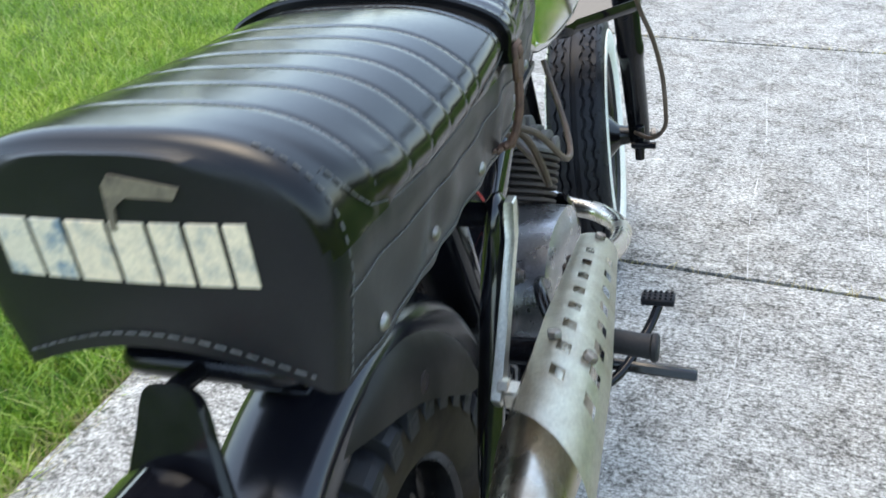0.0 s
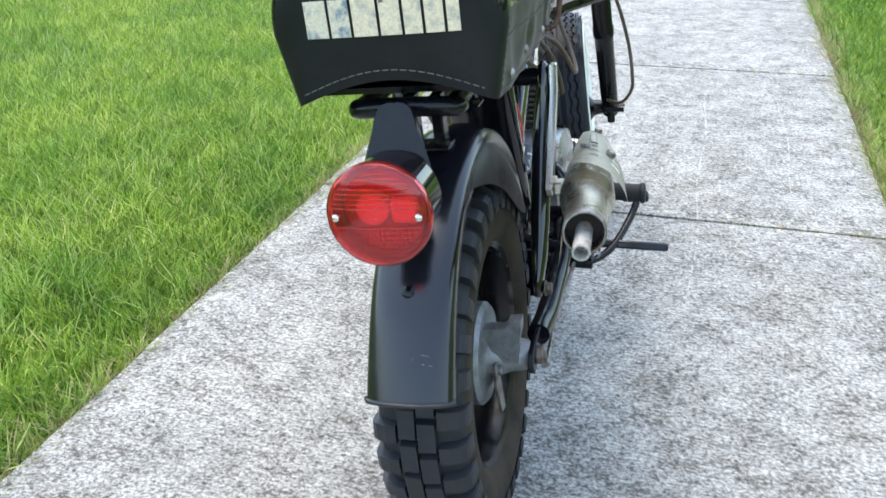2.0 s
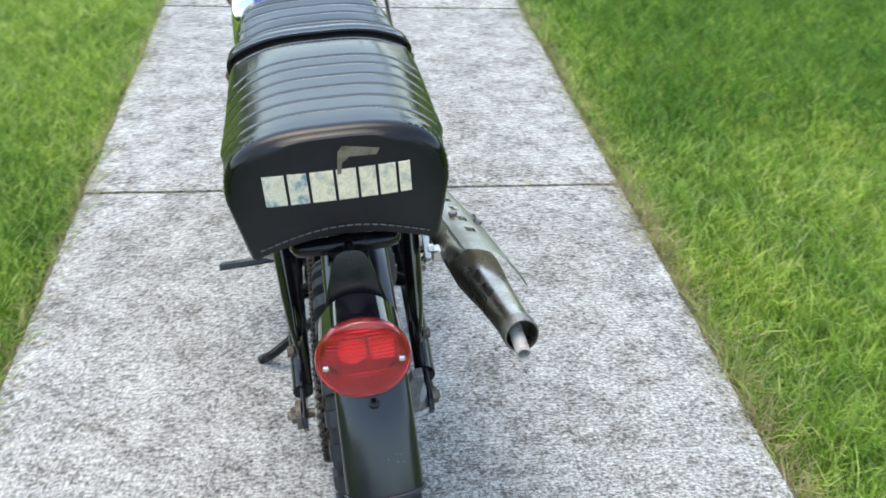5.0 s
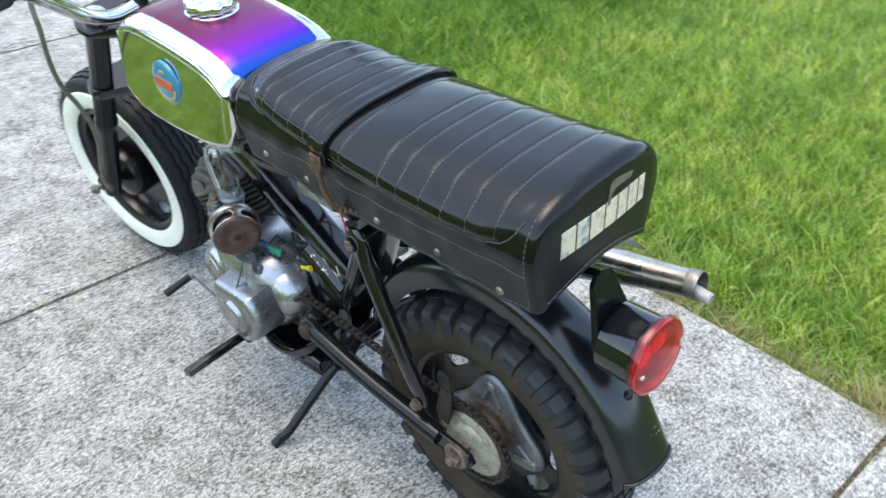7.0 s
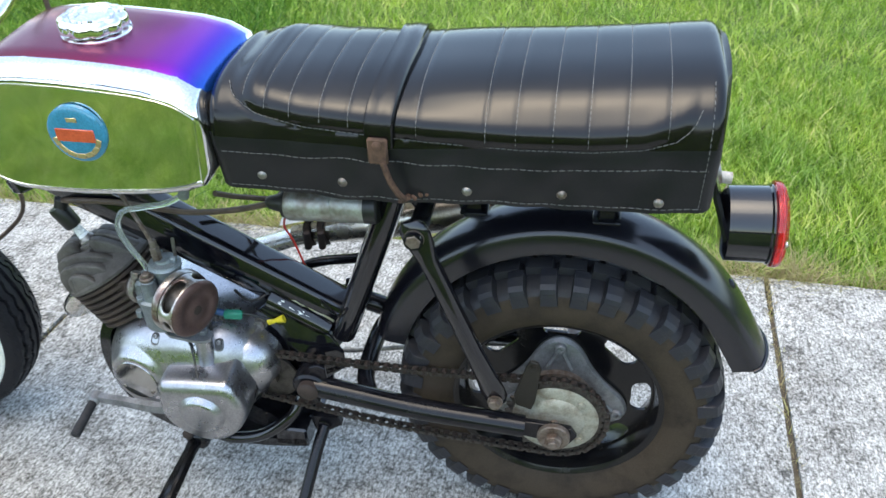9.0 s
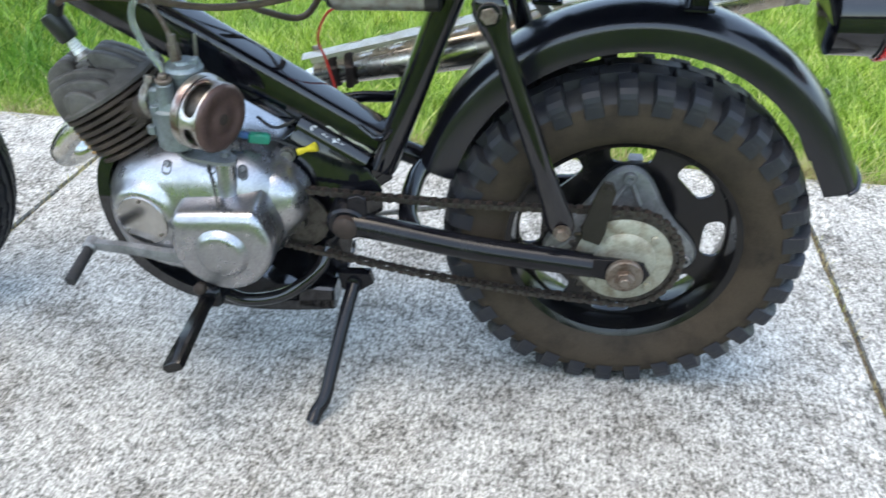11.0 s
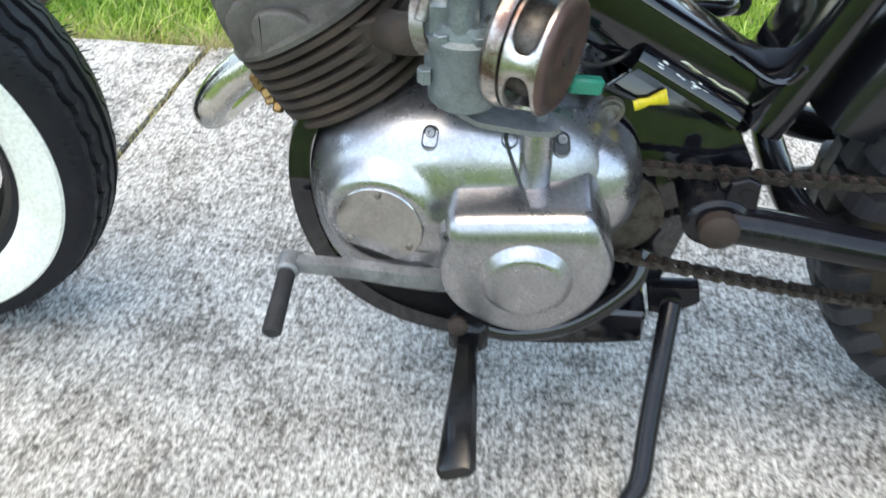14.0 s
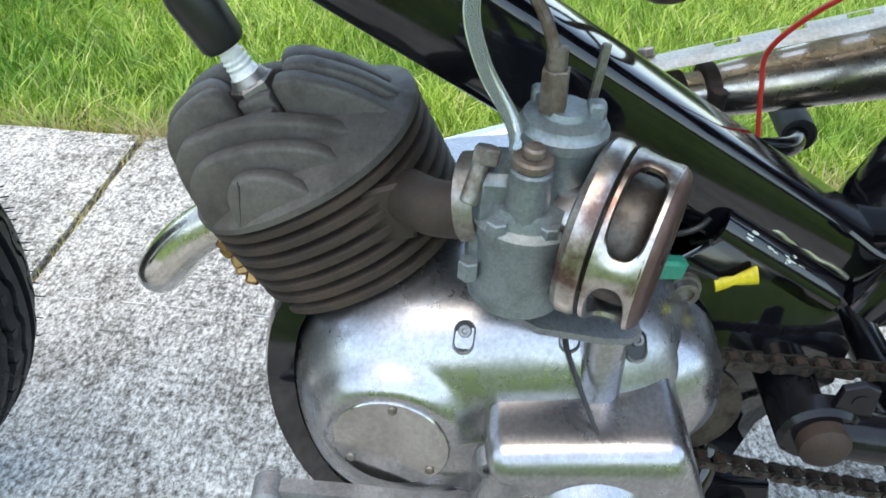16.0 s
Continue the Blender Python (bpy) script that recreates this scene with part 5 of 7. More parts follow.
loft(bm, [dense(cover_ring(x, k, lv)) for x, k, lv in ((-0.060, -0.002, 0.294), (-0.086, 0.0, 0.2925), (-0.100, 0.0, 0.2912), (-0.116, 0.0, 0.2898), (-0.130, 0.0, 0.2885), (-0.1365, 0.0003, 0.2877), (-0.1398, 0.0010, 0.2865),
                                                         (-0.1424, 0.0022, 0.2846), (-0.1444, 0.0040, 0.2820), (-0.1459, 0.0066, 0.2788), (-0.1468, 0.0105, 0.2755), (-0.1472, 0.022, 0.2715))])
part("clutch_cover", bm, cover_alu, engine, "polished stepped clutch cover", sharp=75)
bm = bmesh.new()
lathe(bm, (-0.1455, 0.456, 0.2390), (-1, 0, 0), [(0, 0.0335), (0.0012, 0.0318), (0.0026, 0.0305), (0.0062, 0.0272), (0.0078, 0.0258), (0.0088, 0.0240), (0.0093, 0.0215), (0.0094, 0.0150), (0.0092, 0.006), (0.0092, 0.001)], 64)
part("cover_boss", bm, cover_alu, engine, sharp=60)
# round inspection cover with three screws
bm = bmesh.new()
lathe(bm, ic + iw * (SEAT_H - 0.002), iw, [(0, 0.0312), (0.0026, 0.0312), (0.0032, 0.0306), (0.0033, 0.001)], 48)
lid = part("inspection_cover", bm, lid_alu, engine, "bright round inspection cover")
iu = Vector((0, 0, 1))
iv = iw.cross(iu).normalized()
for k in (90, 215, 325):
    a = radians(k)
    q = ic + iw * (SEAT_H + 0.0012) + iv * (-0.0262 * math.cos(a)) + iu * (0.0262 * math.sin(a))
    bm = bmesh.new()
    lathe(bm, q, iw, [(0, 0.0026), (0.0012, 0.0024), (0.0018, 0.001)], 12)
    part("screw", bm, steel, lid)
# case screws in pockets open downwards
def pocket(p, nrm, r=0.0050):
    p, nrm = Vector(p), Vector(nrm).normalized()
    down = (Vector((0, 0, -1)) - nrm * -nrm.z).normalized()
    across = nrm.cross(down)
    ring = []
    for i in range(28):
        a = math.tau * i / 28
        ring.append(down * (r * math.cos(a) + (0.006 if math.cos(a) > 0 else 0)) + across * (r * math.sin(a)))
    bm = bmesh.new()
    loft(bm, [[p + q * k + nrm * h for q in ring] for k, h in ((1.12, -0.004), (1.10, 0.0006), (1.0, 0.0011), (0.92, 0.0004), (0.90, -0.0008))])
    rim_ = part("screw_pocket", bm, cast_alu, engine)
    # near-flush black sheet stands for the shade inside the pocket
    bm = bmesh.new()
    loft(bm, [[p + q * 0.93 + nrm * h for q in ring] for h in (-0.002, -0.0002)])
    part("pocket_shade", bm, bakelite, rim_)
    bm = bmesh.new()
    lathe(bm, p + nrm * -0.002, nrm, [(0, 0.0034), (0.0040, 0.0034), (0.0046, 0.0029), (0.0046, 0.0016), (0.0032, 0.0014)], 18)
    part("screw", bm, cast_alu, rim_)
pocket((-0.0945, 0.5244, 0.3180), (-0.768, 0.116, 0.63))
pocket((-0.0940, 0.4730, 0.3225), (-0.772, -0.067, 0.632))
pocket((-0.0940, 0.4385, 0.3180), (-0.772, -0.15, 0.60))
for y, z, x in ((0.508, 0.268, -0.139), (0.428, 0.200, -0.135)):
    bm = bmesh.new()
    lathe(bm, (x + 0.010, y, z), (-1, 0, 0), [(0, 0.0070), (0.010, 0.0070), (0.0115, 0.0062), (0.0115, 0.0042), (0.008, 0.0042)], 20, cap=False)
    lathe(bm, (x + 0.002, y, z), (-1, 0, 0), [(0, 0.0042), (0.001, 0.0042)], 12)
    part("case_screw", bm, cast_alu, engine)
# boss with the filter stay
bm = bmesh.new()
rod(bm, (-0.104, 0.455, 0.262), (-0.099, 0.455, 0.331), 0.0130, 0.0105, n=20, bevel=0.001)
part("stay_boss", bm, alu, engine)
bm = bmesh.new()
stay = [(-0.112, 0.447), (-0.106, 0.441), (-0.096, 0.442), (-0.088, 0.452), (-0.080, 0.492), (-0.086, 0.508), (-0.104, 0.506), (-0.113, 0.492), (-0.1145, 0.460)]
loft(bm, [[Vector((x, y, 0.331 + h + (y - 0.445) * 0.10)) for x, y in stay] for h in (0, 0.004)])
hexnut(bm, (-0.097, 0.455, 0.335), (-0.097, 0.455, 0.341), 0.006)
part("filter_stay", bm, cast_alu, engine)
bm = bmesh.new()
tube(bm, [(-0.094, 0.468, 0.326), (-0.099, 0.4745, 0.325), (-0.1015, 0.4740, 0.317), (-0.1120, 0.4676, 0.3040), (-0.1265, 0.460, 0.2915), (-0.1385, 0.4535, 0.2830), (-0.1450, 0.4515, 0.275)], 0.0013, 7)
part("breather_wire", bm, bakelite, engine)
# drive sprocket pocket behind the cover
bm = bmesh.new()
lathe(bm, (-0.046, 0.424, 0.262), (-1, 0, 0), [(0, 0.050), (0.020, 0.049), (0.038, 0.042), (0.048, 0.030), (0.052, 0.012)], 40)
part("sprocket_guard", bm, alu, engine)
bm = bmesh.new()
lathe(bm, (-0.056, 0.392, 0.232), (-1, 0, 0), [(0, 0.038), (0.004, 0.038), (0.004, 0.012), (0.012, 0.010)], 28)
part("drive_sprocket", bm, chain_steel, engine)

# cylinder and head
CA = Vector((0, 0.507, 0.862)).normalized()
CU = Vector((0, 0.862, -0.507)).normalized()
CX = Vector((1, 0, 0))
HC = Vector((-0.013, 0.6135, 0.3717))


def head_ring(c, ku, kx, n=64, e=2.2):
    out = []
    for i in range(n):
        t = math.tau * i / n
        out.append(c + CU * (math.copysign(abs(math.cos(t)) ** (2 / e), math.cos(t)) * ku) + CX * (math.copysign(abs(math.sin(t)) ** (2 / e), math.sin(t)) * kx))
    return out


bm = bmesh.new()
lathe(bm, HC + CA * -0.075, CA, [(0, 0.046), (0.075, 0.046)], 36)
cylinder = part("cylinder", bm, iron_fin, engine, "rusty brown finned cast-iron cylinder")
for k in range(1, 8):
    bm = bmesh.new()
    c = HC + CA * (-0.0092 * k)
    s = 1.0 - 0.007 * k
    loft(bm, [head_ring(c + CA * h, 0.0660 * s - d, 0.0640 * s - d) for h, d in ((-0.0030, 0.0012), (-0.0022, 0), (0.0016, 0), (0.0024, 0.0012))])
    part("fin", bm, iron_fin, cylinder)
bm = bmesh.new()
loft(bm, [head_ring(HC + CA * h, 0.0665 - d, 0.0645 - d) for h, d in ((-0.0050, 0.002), (-0.0042, 0.0), (-0.0005, 0.0), (0.0008, 0.0015), (0.004, 0.008), (0.010, 0.018), (0.016, 0.032), (0.018, 0.045))])
PC = HC + CU * 0.0052 + CA * 0.0090
lathe(bm, PC + CA * 0.002, CA, [(0, 0.0165), (0.018, 0.0160), (0.019, 0.014)], 28)
head = part("cylinder_head", bm, iron, engine, "sooty grey finned cylinder head", sharp=32)
def plate_fin(x0, x1, outline):
    """A cast plate across the head, between two offsets; outline: (along, height) in millimetres from its front foot to its back foot."""
    line = smooth_line([Vector((u, h, 0)) for u, h in outline], 5)
    cu = sum(q.x for q in line) / len(line)
    def face(xx, ins):
        return [HC + CX * xx + CU * ((q.x + (ins * 1000 if q.x < cu else -ins * 1000) * 0.7) / 1000) + CA * max(0, q.y / 1000 - ins) for q in line]
    bm = bmesh.new()
    loft(bm, [face(x0, 0.0022), face(x0 + 0.0007, 0.0008), face(x0 + 0.0020, 0), face(x1 - 0.0020, 0), face(x1 - 0.0007, 0.0008), face(x1, 0.0022)])
    part("fin", bm, iron, head, sharp=50)
tops = (((28, 0), (27, 7), (23, 17), (16, 22.5), (6, 21.5), (-5, 15), (-14, 2)),
        ((49, 0), (48, 10), (43, 24), (34, 31), (23, 32), (8, 30), (-11, 23), (-23, 15), (-33, 2)),
        ((56, 0), (55, 15), (51, 30), (42, 38.5), (30, 39.5), (10, 37), (-2, 33.5), (-19, 25), (-33, 14), (-44, 1)))
for offset, width, outline in zip((0.0605, 0.0480, 0.0340), (0.0095, 0.0105, 0.0115), tops):
    plate_fin(-offset, -offset + width, outline)
    plate_fin(offset - width, offset, outline)
front = ((60, 0), (60, 18), (57, 34), (49, 45), (38, 50), (26, 52), (18, 50), (14, 42), (13, 15))
back = ((-9, 15), (-10, 38), (-14, 43.5), (-24, 40), (-35, 31), (-46, 19), (-58, 1))
for x0, x1 in ((-0.0200, -0.0085), (-0.0055, 0.0055), (0.0085, 0.0200)):
    plate_fin(x0, x1, [(u + (4 if abs(x0 + x1) < 0.001 else 0), h) for u, h in front])
    plate_fin(x0, x1, [(u - (3 if abs(x0 + x1) < 0.001 else 0), h) for u, h in back])
# steps beside the plug
for x0, x1, u0, u1, h in ((-0.0225, -0.0150, -5, 14, 34), (-0.0165, -0.0080, -6, 12, 39.5)):
    plate_fin(x0, x1, ((u1 + 1, 5), (u1, h - 5), (u1 - 2, h - 0.5), (u0 + 2, h - 1.5), (u0, h - 6), (u0 - 1, 5)))
bm = bmesh.new()
hexnut(bm, PC + CA * 0.018, PC + CA * 0.034, 0.0125)
lathe(bm, PC + CA * 0.034, CA, [(0, 0.0105), (0.004, 0.0085)], 20)
plug = part("spark_plug", bm, steel, engine, "spark plug with white porcelain")
bm = bmesh.new()
lathe(bm, PC + CA * 0.036, CA, [(0, 0.0080), (0.005, 0.0072), (0.006, 0.0064), (0.008, 0.0072), (0.009, 0.0062), (0.011, 0.0070), (0.012, 0.0060), (0.014, 0.0068), (0.015, 0.0058), (0.034, 0.0055)], 20)
part("insulator", bm, ceramic, plug)
bm = bmesh.new()
lathe(bm, PC + CA * 0.055, CA, [(0, 0.0100), (0.003, 0.0118), (0.030, 0.0128), (0.034, 0.0120), (0.035, 0.006)], 24)
pc = PC + CA * 0.081
rod(bm, pc, pc + Vector((0, -0.012, 0.022)).normalized() * 0.026 + Vector((0, 0.004, 0)), 0.009, n=16, bevel=0.002)
part("plug_cap", bm, bakelite, plug, "black spark plug cap")
bm = bmesh.new()
tube(bm, [pc + Vector((0, -0.008, 0.018)), (-0.036, 0.633, 0.481), (-0.040, 0.603, 0.486), (-0.040, 0.567, 0.487), (-0.040, 0.533, 0.485), (-0.042, 0.470, 0.482), (-0.042, 0.410, 0.490), (-0.045, 0.352, 0.508)], 0.0038, 8)
part("spark_lead", bm, brown_hose, engine, "brown high-tension lead")
bm = bmesh.new()
ep = Vector((-0.030, 0.648, 0.303))
for k in range(5):
    box(bm, ep + CU * (0.002 + 0.003 * (k % 2)) + CA * (0.014 - 0.007 * k) + CX * (0.003 * (k % 2)), (0.006, 0.008, 0.008), 0.0015, pose(0, 0, 0, 30 + 17 * k, 11 * k, 0))
part("exhaust_gasket", bm, brass, engine, "rust-gold gasket sealant")

# carburettor and air filter
bm = bmesh.new()
CB = Vector((-0.096, 0.503, -0.008))
lathe(bm, CB + Vector((0, 0, 0.352)), (0, 0, 1), [(0, 0.013), (0.003, 0.0205), (0.006, 0.0232), (0.040, 0.0238), (0.044, 0.0258), (0.050, 0.0258), (0.052, 0.0215), (0.060, 0.0195)], 36)
box(bm, CB + Vector((0.004, 0.012, 0.395)), (0.030, 0.026, 0.060), 0.004)
lathe(bm, CB + Vector((0.012, -0.012, 0.396)), (0, 0, 1), [(0, 0.0172), (0.030, 0.0165), (0.034, 0.0185), (0.038, 0.0185)], 28)
carb = part("carburettor", bm, zinc, engine, "dull grey cast carburettor")
bm = bmesh.new()
lathe(bm, CB + Vector((0.012, -0.012, 0.434)), (0, 0, 1), [(0, 0.0185), (0.0012, 0.0200), (0.0060, 0.0203), (0.0075, 0.0188), (0.0105, 0.0180), (0.0120, 0.0110), (0.0150, 0.0100)], 28)
for dx, dy in ((0.0, -0.013), (0.018, 0.010)):
    box(bm, CB + Vector((0.012 + dx * 0.6, -0.012 + dy, 0.447)), (0.008, 0.008, 0.010), 0.0015)
part("slide_cap", bm, zinc, carb)
bm = bmesh.new()
tube(bm, [CB + Vector((0.010, -0.006, 0.446)), CB + Vector((0.010, -0.004, 0.472)), CB + Vector((0.018, 0.012, 0.50)), CB + Vector((0.05, 0.06, 0.535)), CB + Vector((0.07, 0.14, 0.56))], 0.0027, 8)
rod(bm, CB + Vector((0.010, -0.006, 0.447)), CB + Vector((0.010, -0.005, 0.467)), 0.0062, n=6, bevel=0.0006)
rod(bm, CB + Vector((0.010, -0.005, 0.466)), CB + Vector((0.011, -0.0045, 0.476)), 0.0045, n=12, bevel=0.0008)
part("throttle_cable", bm, rusty_steel, carb, "rust-brown throttle cable and adjuster")
bm = bmesh.new()
rod(bm, CB + Vector((0.020, -0.024, 0.446)), CB + Vector((0.020, -0.026, 0.474)), 0.0022, n=8)
part("choke_wire", bm, steel, carb)
bm = bmesh.new()
rod(bm, CB + Vector((-0.010, 0.002, 0.396)), CB + Vector((-0.011, 0.002, 0.432)), 0.0104, 0.0092, n=20, bevel=0.0012)
part("ticker_barrel", bm, zinc, carb, "grey ticker barrel")
bm = bmesh.new()
rod(bm, CB + Vector((-0.011, 0.002, 0.432)), CB + Vector((-0.011, 0.002, 0.437)), 0.0088, n=20, bevel=0.001)
rod(bm, CB + Vector((-0.011, 0.002, 0.437)), CB + Vector((-0.011, 0.002, 0.442)), 0.0050, n=12, bevel=0.001)
part("idle_screw", bm, rusty_steel, carb, "rust-browned throttle stop")
bm = bmesh.new()
for dx, dy, z in ((-0.018, -0.008, 0.398), (-0.017, 0.014, 0.398), (-0.012, 0.024, 0.372)):
    hexnut(bm, CB + Vector((dx, dy, z)), CB + Vector((dx, dy, z + 0.010)), 0.0050)
part("bowl_screw", bm, zinc, carb)
bm = bmesh.new()
tube(bm, [CB + Vector((0.004, 0.014, 0.398)), CB + Vector((0.018, 0.040, 0.388)), (-0.045, 0.562, 0.366), (-0.030, 0.575, 0.358)], 0.0135, 18)
part("intake_pipe", bm, iron_fin, engine, "sooty intake stub")
bm = bmesh.new()
lathe(bm, (-0.090, 0.522, 0.396), (0.25, 0.9, -0.2), [(0, 0.0205), (0.009, 0.0205)], 28, cap=False)
lathe(bm, (-0.090, 0.522, 0.396), (0.25, 0.9, -0.2), [(0, 0.0185), (0.009, 0.0185)], 28, cap=False)
rod(bm, (-0.107, 0.530, 0.404), (-0.098, 0.524, 0.426), 0.0042, n=10, bevel=0.0006)
hexnut(bm, (-0.100, 0.524, 0.420), (-0.098, 0.523, 0.427), 0.0062)
part("intake_clamp", bm, steel, engine, "steel hose clamp with bolt")
bm = bmesh.new()
slab = [(0.567 + (y - 0.567) * 0.72, 0.362 + (z - 0.362) * 0.62) for y, z in ((0.545, 0.345), (0.575, 0.335), (0.590, 0.352), (0.585, 0.385), (0.560, 0.396), (0.542, 0.380))]
slab_yz(bm, slab, -0.058, -0.066, inset=0.002)
part("intake_flange", bm, iron_fin, engine)
AW = Vector((-0.42, -0.905, -0.05)).normalized()
AC = Vector((-0.0996, 0.478, 0.392))
bm = bmesh.new()
lathe(bm, AC, AW, [(-0.012, 0.016), (-0.004, 0.018), (0.0, 0.038), (0.003, 0.0405), (0.009, 0.0405), (0.011, 0.039), (0.011, 0.035), (0.006, 0.028)], 48, cap=False)
lathe(bm, AC + AW * 0.004, AW, [(0, 0.037), (0.001, 0.028)], 40)
air = part("air_filter", bm, filter_chrome, engine, "round chrome air filter with rust-filmed cover")
bm = bmesh.new()
au, av, _ = basis(AW)
r_out = 0.0395
def on_drum(a, h, r):
    return AC + AW * h + au * (r * math.cos(a)) + av * (r * math.sin(a))
def drum_radius(h):
    return r_out * (1.0 - 0.05 * max(0, (h - 0.012) / 0.022) ** 2)
H0, H1, SLOTS = 0.0125, 0.0335, 4
for k in range(SLOTS):
    mid = math.tau * (k + 0.92) / SLOTS
    hc_, hh, ha = (H0 + H1) / 2 + 0.0008, 0.0080, radians(35)
    inner, outer = [], []
    for i in range(48):
        t = math.tau * i / 48
        c_, s_ = math.cos(t), math.sin(t)
        q = max(abs(c_), abs(s_))
        outer.append((mid + c_ / q * math.pi / SLOTS, hc_ + s_ / q * (H1 - H0) / 2))
        e = 3.4
        inner.append((mid + math.copysign(abs(c_) ** (2 / e), c_) * ha, hc_ + math.copysign(abs(s_) ** (2 / 2.6), s_) * hh))
    va = [bm.verts.new(on_drum(a, h, drum_radius(h))) for a, h in outer]
    vm = [bm.verts.new(on_drum(a * 0.25 + b * 0.75, h * 0.25 + g * 0.75, drum_radius(h * 0.25 + g * 0.75))) for (a, h), (b, g) in zip(outer, inner)]
    vb = [bm.verts.new(on_drum(a, h, drum_radius(h) - 0.0012)) for a, h in inner]
    vc = [bm.verts.new(on_drum(a, h, drum_radius(h) - 0.0034)) for a, h in inner]
    for x_, y_ in ((va, vm), (vm, vb), (vb, vc)):
        for i in range(48):
            j = (i + 1) % 48
            bm.faces.new((x_[i], x_[j], y_[j], y_[i]))
bmesh.ops.remove_doubles(bm, verts=bm.verts, dist=0.0002)
part("filter_band", bm, filter_chrome, air, "aged chrome band with four long openings", sharp=50)
bm = bmesh.new()
lathe(bm, AC, AW, [(H1 - 0.0004, drum_radius(H1)), (0.0355, r_out * 0.925), (0.0375, r_out * 0.87), (0.0383, r_out * 0.78), (0.0380, r_out * 0.60), (0.0372, r_out * 0.56), (0.0372, r_out * 0.30), (0.0380, r_out * 0.26), (0.0380, 0.0008)], 64)
part("filter_cover", bm, rusty_chrome, air, "domed filter cover filmed with brown rust", sharp=35)
bm = bmesh.new()
lathe(bm, AC + AW * 0.008, AW, [(0, 0.0290), (0.016, 0.0290), (0.0215, 0.027), (0.024, 0.024)], 40)
part("filter_gauze", bm, chain_steel, air)
bm = bmesh.new()
lathe(bm, AC + AW * 0.036, AW, [(0, 0.0065), (0.003, 0.0060), (0.0035, 0.003)], 16)
part("filter_screw", bm, rust, air)
bm = bmesh.new()
tube(bm, [CB + Vector((0.004, 0.008, 0.416)), (-0.092, 0.512, 0.432), (-0.090, 0.528, 0.460), (-0.089, 0.535, 0.486), (-0.086, 0.526, 0.507), (-0.084, 0.502, 0.514), (-0.082, 0.470, 0.521), (-0.080, 0.445, 0.535)], 0.0036, 12)
part("fuel_line", bm, clear_hose, motorcycle, "clear plastic fuel line")
bm = bmesh.new()
rod(bm, (-0.080, 0.447, 0.530), (-0.079, 0.440, 0.560), 0.0065, n=14, bevel=0.001)
rod(bm, (-0.090, 0.441, 0.546), (-0.068, 0.441, 0.546), 0.0050, n=12, bevel=0.001)
part("fuel_tap", bm, zinc, motorcycle, "small grey fuel tap under the tank")
bm = bmesh.new()
rod(bm, CB + Vector((0.004, 0.004, 0.398)), CB + Vector((0.004, 0.009, 0.424)), 0.0060, n=12, bevel=0.001)
part("fuel_inlet", bm, zinc, carb)

# kick lever and foot pegs
bm = bmesh.new()
line = [(-0.100, 0.470, 0.205), (-0.112, 0.505, 0.205), (-0.122, 0.540, 0.213), (-0.123, 0.578, 0.2185), (-0.121, 0.623, 0.2190)]
rings = []
for i, p in enumerate(smooth_line(line, 6)):
    w = 0.0078 - 0.0030 * i / 24
    rings.append([p + Vector((-0.0045, 0, -w)), p + Vector((-0.0055, 0, 0)), p + Vector((-0.0045, 0, w)), p + Vector((0.0045, 0, w)), p + Vector((0.0055, 0, 0)), p + Vector((0.0045, 0, -w))])
loft(bm, rings)
rod(bm, (-0.113, 0.623, 0.219), (-0.131, 0.623, 0.218), 0.0085, n=16, bevel=0.002)
lever = part("kick_lever", bm, cast_alu, engine, "bare grey kick-start lever")
bm = bmesh.new()
rod(bm, (-0.126, 0.623, 0.2175), (-0.181, 0.624, 0.2085), 0.0062, 0.0068, n=16, bevel=0.0015)
part("rubber_grip", bm, grip_rubber, lever)
for s in (-1, 1):
    bm = bmesh.new()
    py = 0.495 if s < 0 else 0.463
    a, b = Vector((s * 0.118, py - 0.002, 0.152)), Vector((s * 0.238, py, 0.146 if s < 0 else 0.142))
    way = (b - a).normalized()
    up = Vector((0, 0.45, 0.9)).normalized()
    v = way.cross(up)
    rings = []
    for t, w, h in ((0, 0.006, 0.007), (0.12, 0.0075, 0.0075), (0.16, 0.0068, 0.007), (0.5, 0.0098, 0.007), (0.97, 0.0128, 0.007), (1.0, 0.0118, 0.0055)):
        c = a.lerp(b, t)
        rings.append([c + v * (w * q) + up * (h * r) for q, r in ((-1, -0.6), (-0.7, -1), (0.7, -1), (1, -0.6), (1, 0.6), (0.7, 1), (-0.7, 1), (-1, 0.6))])
    loft(bm, rings)
    peg = part("foot_peg", bm, rim_black, motorcycle, "black rubber foot peg")
    bm = bmesh.new()
    rod(bm, (s * 0.03, py - 0.004, 0.128), (s * 0.105, py - 0.004, 0.140), 0.010, n=14)
    box(bm, (s * 0.112, py - 0.002, 0.151), (0.022, 0.030, 0.030), 0.005)
    part("peg_bracket", bm, satin_black, peg)
    bm = bmesh.new()
    lathe(bm, (s * 0.118, py + 0.006, 0.164), (s, 0, 0.3), [(0, 0.0075), (0.005, 0.0075), (0.007, 0.005), (0.0075, 0.001)], 18)
    part("bolt", bm, rust, peg)
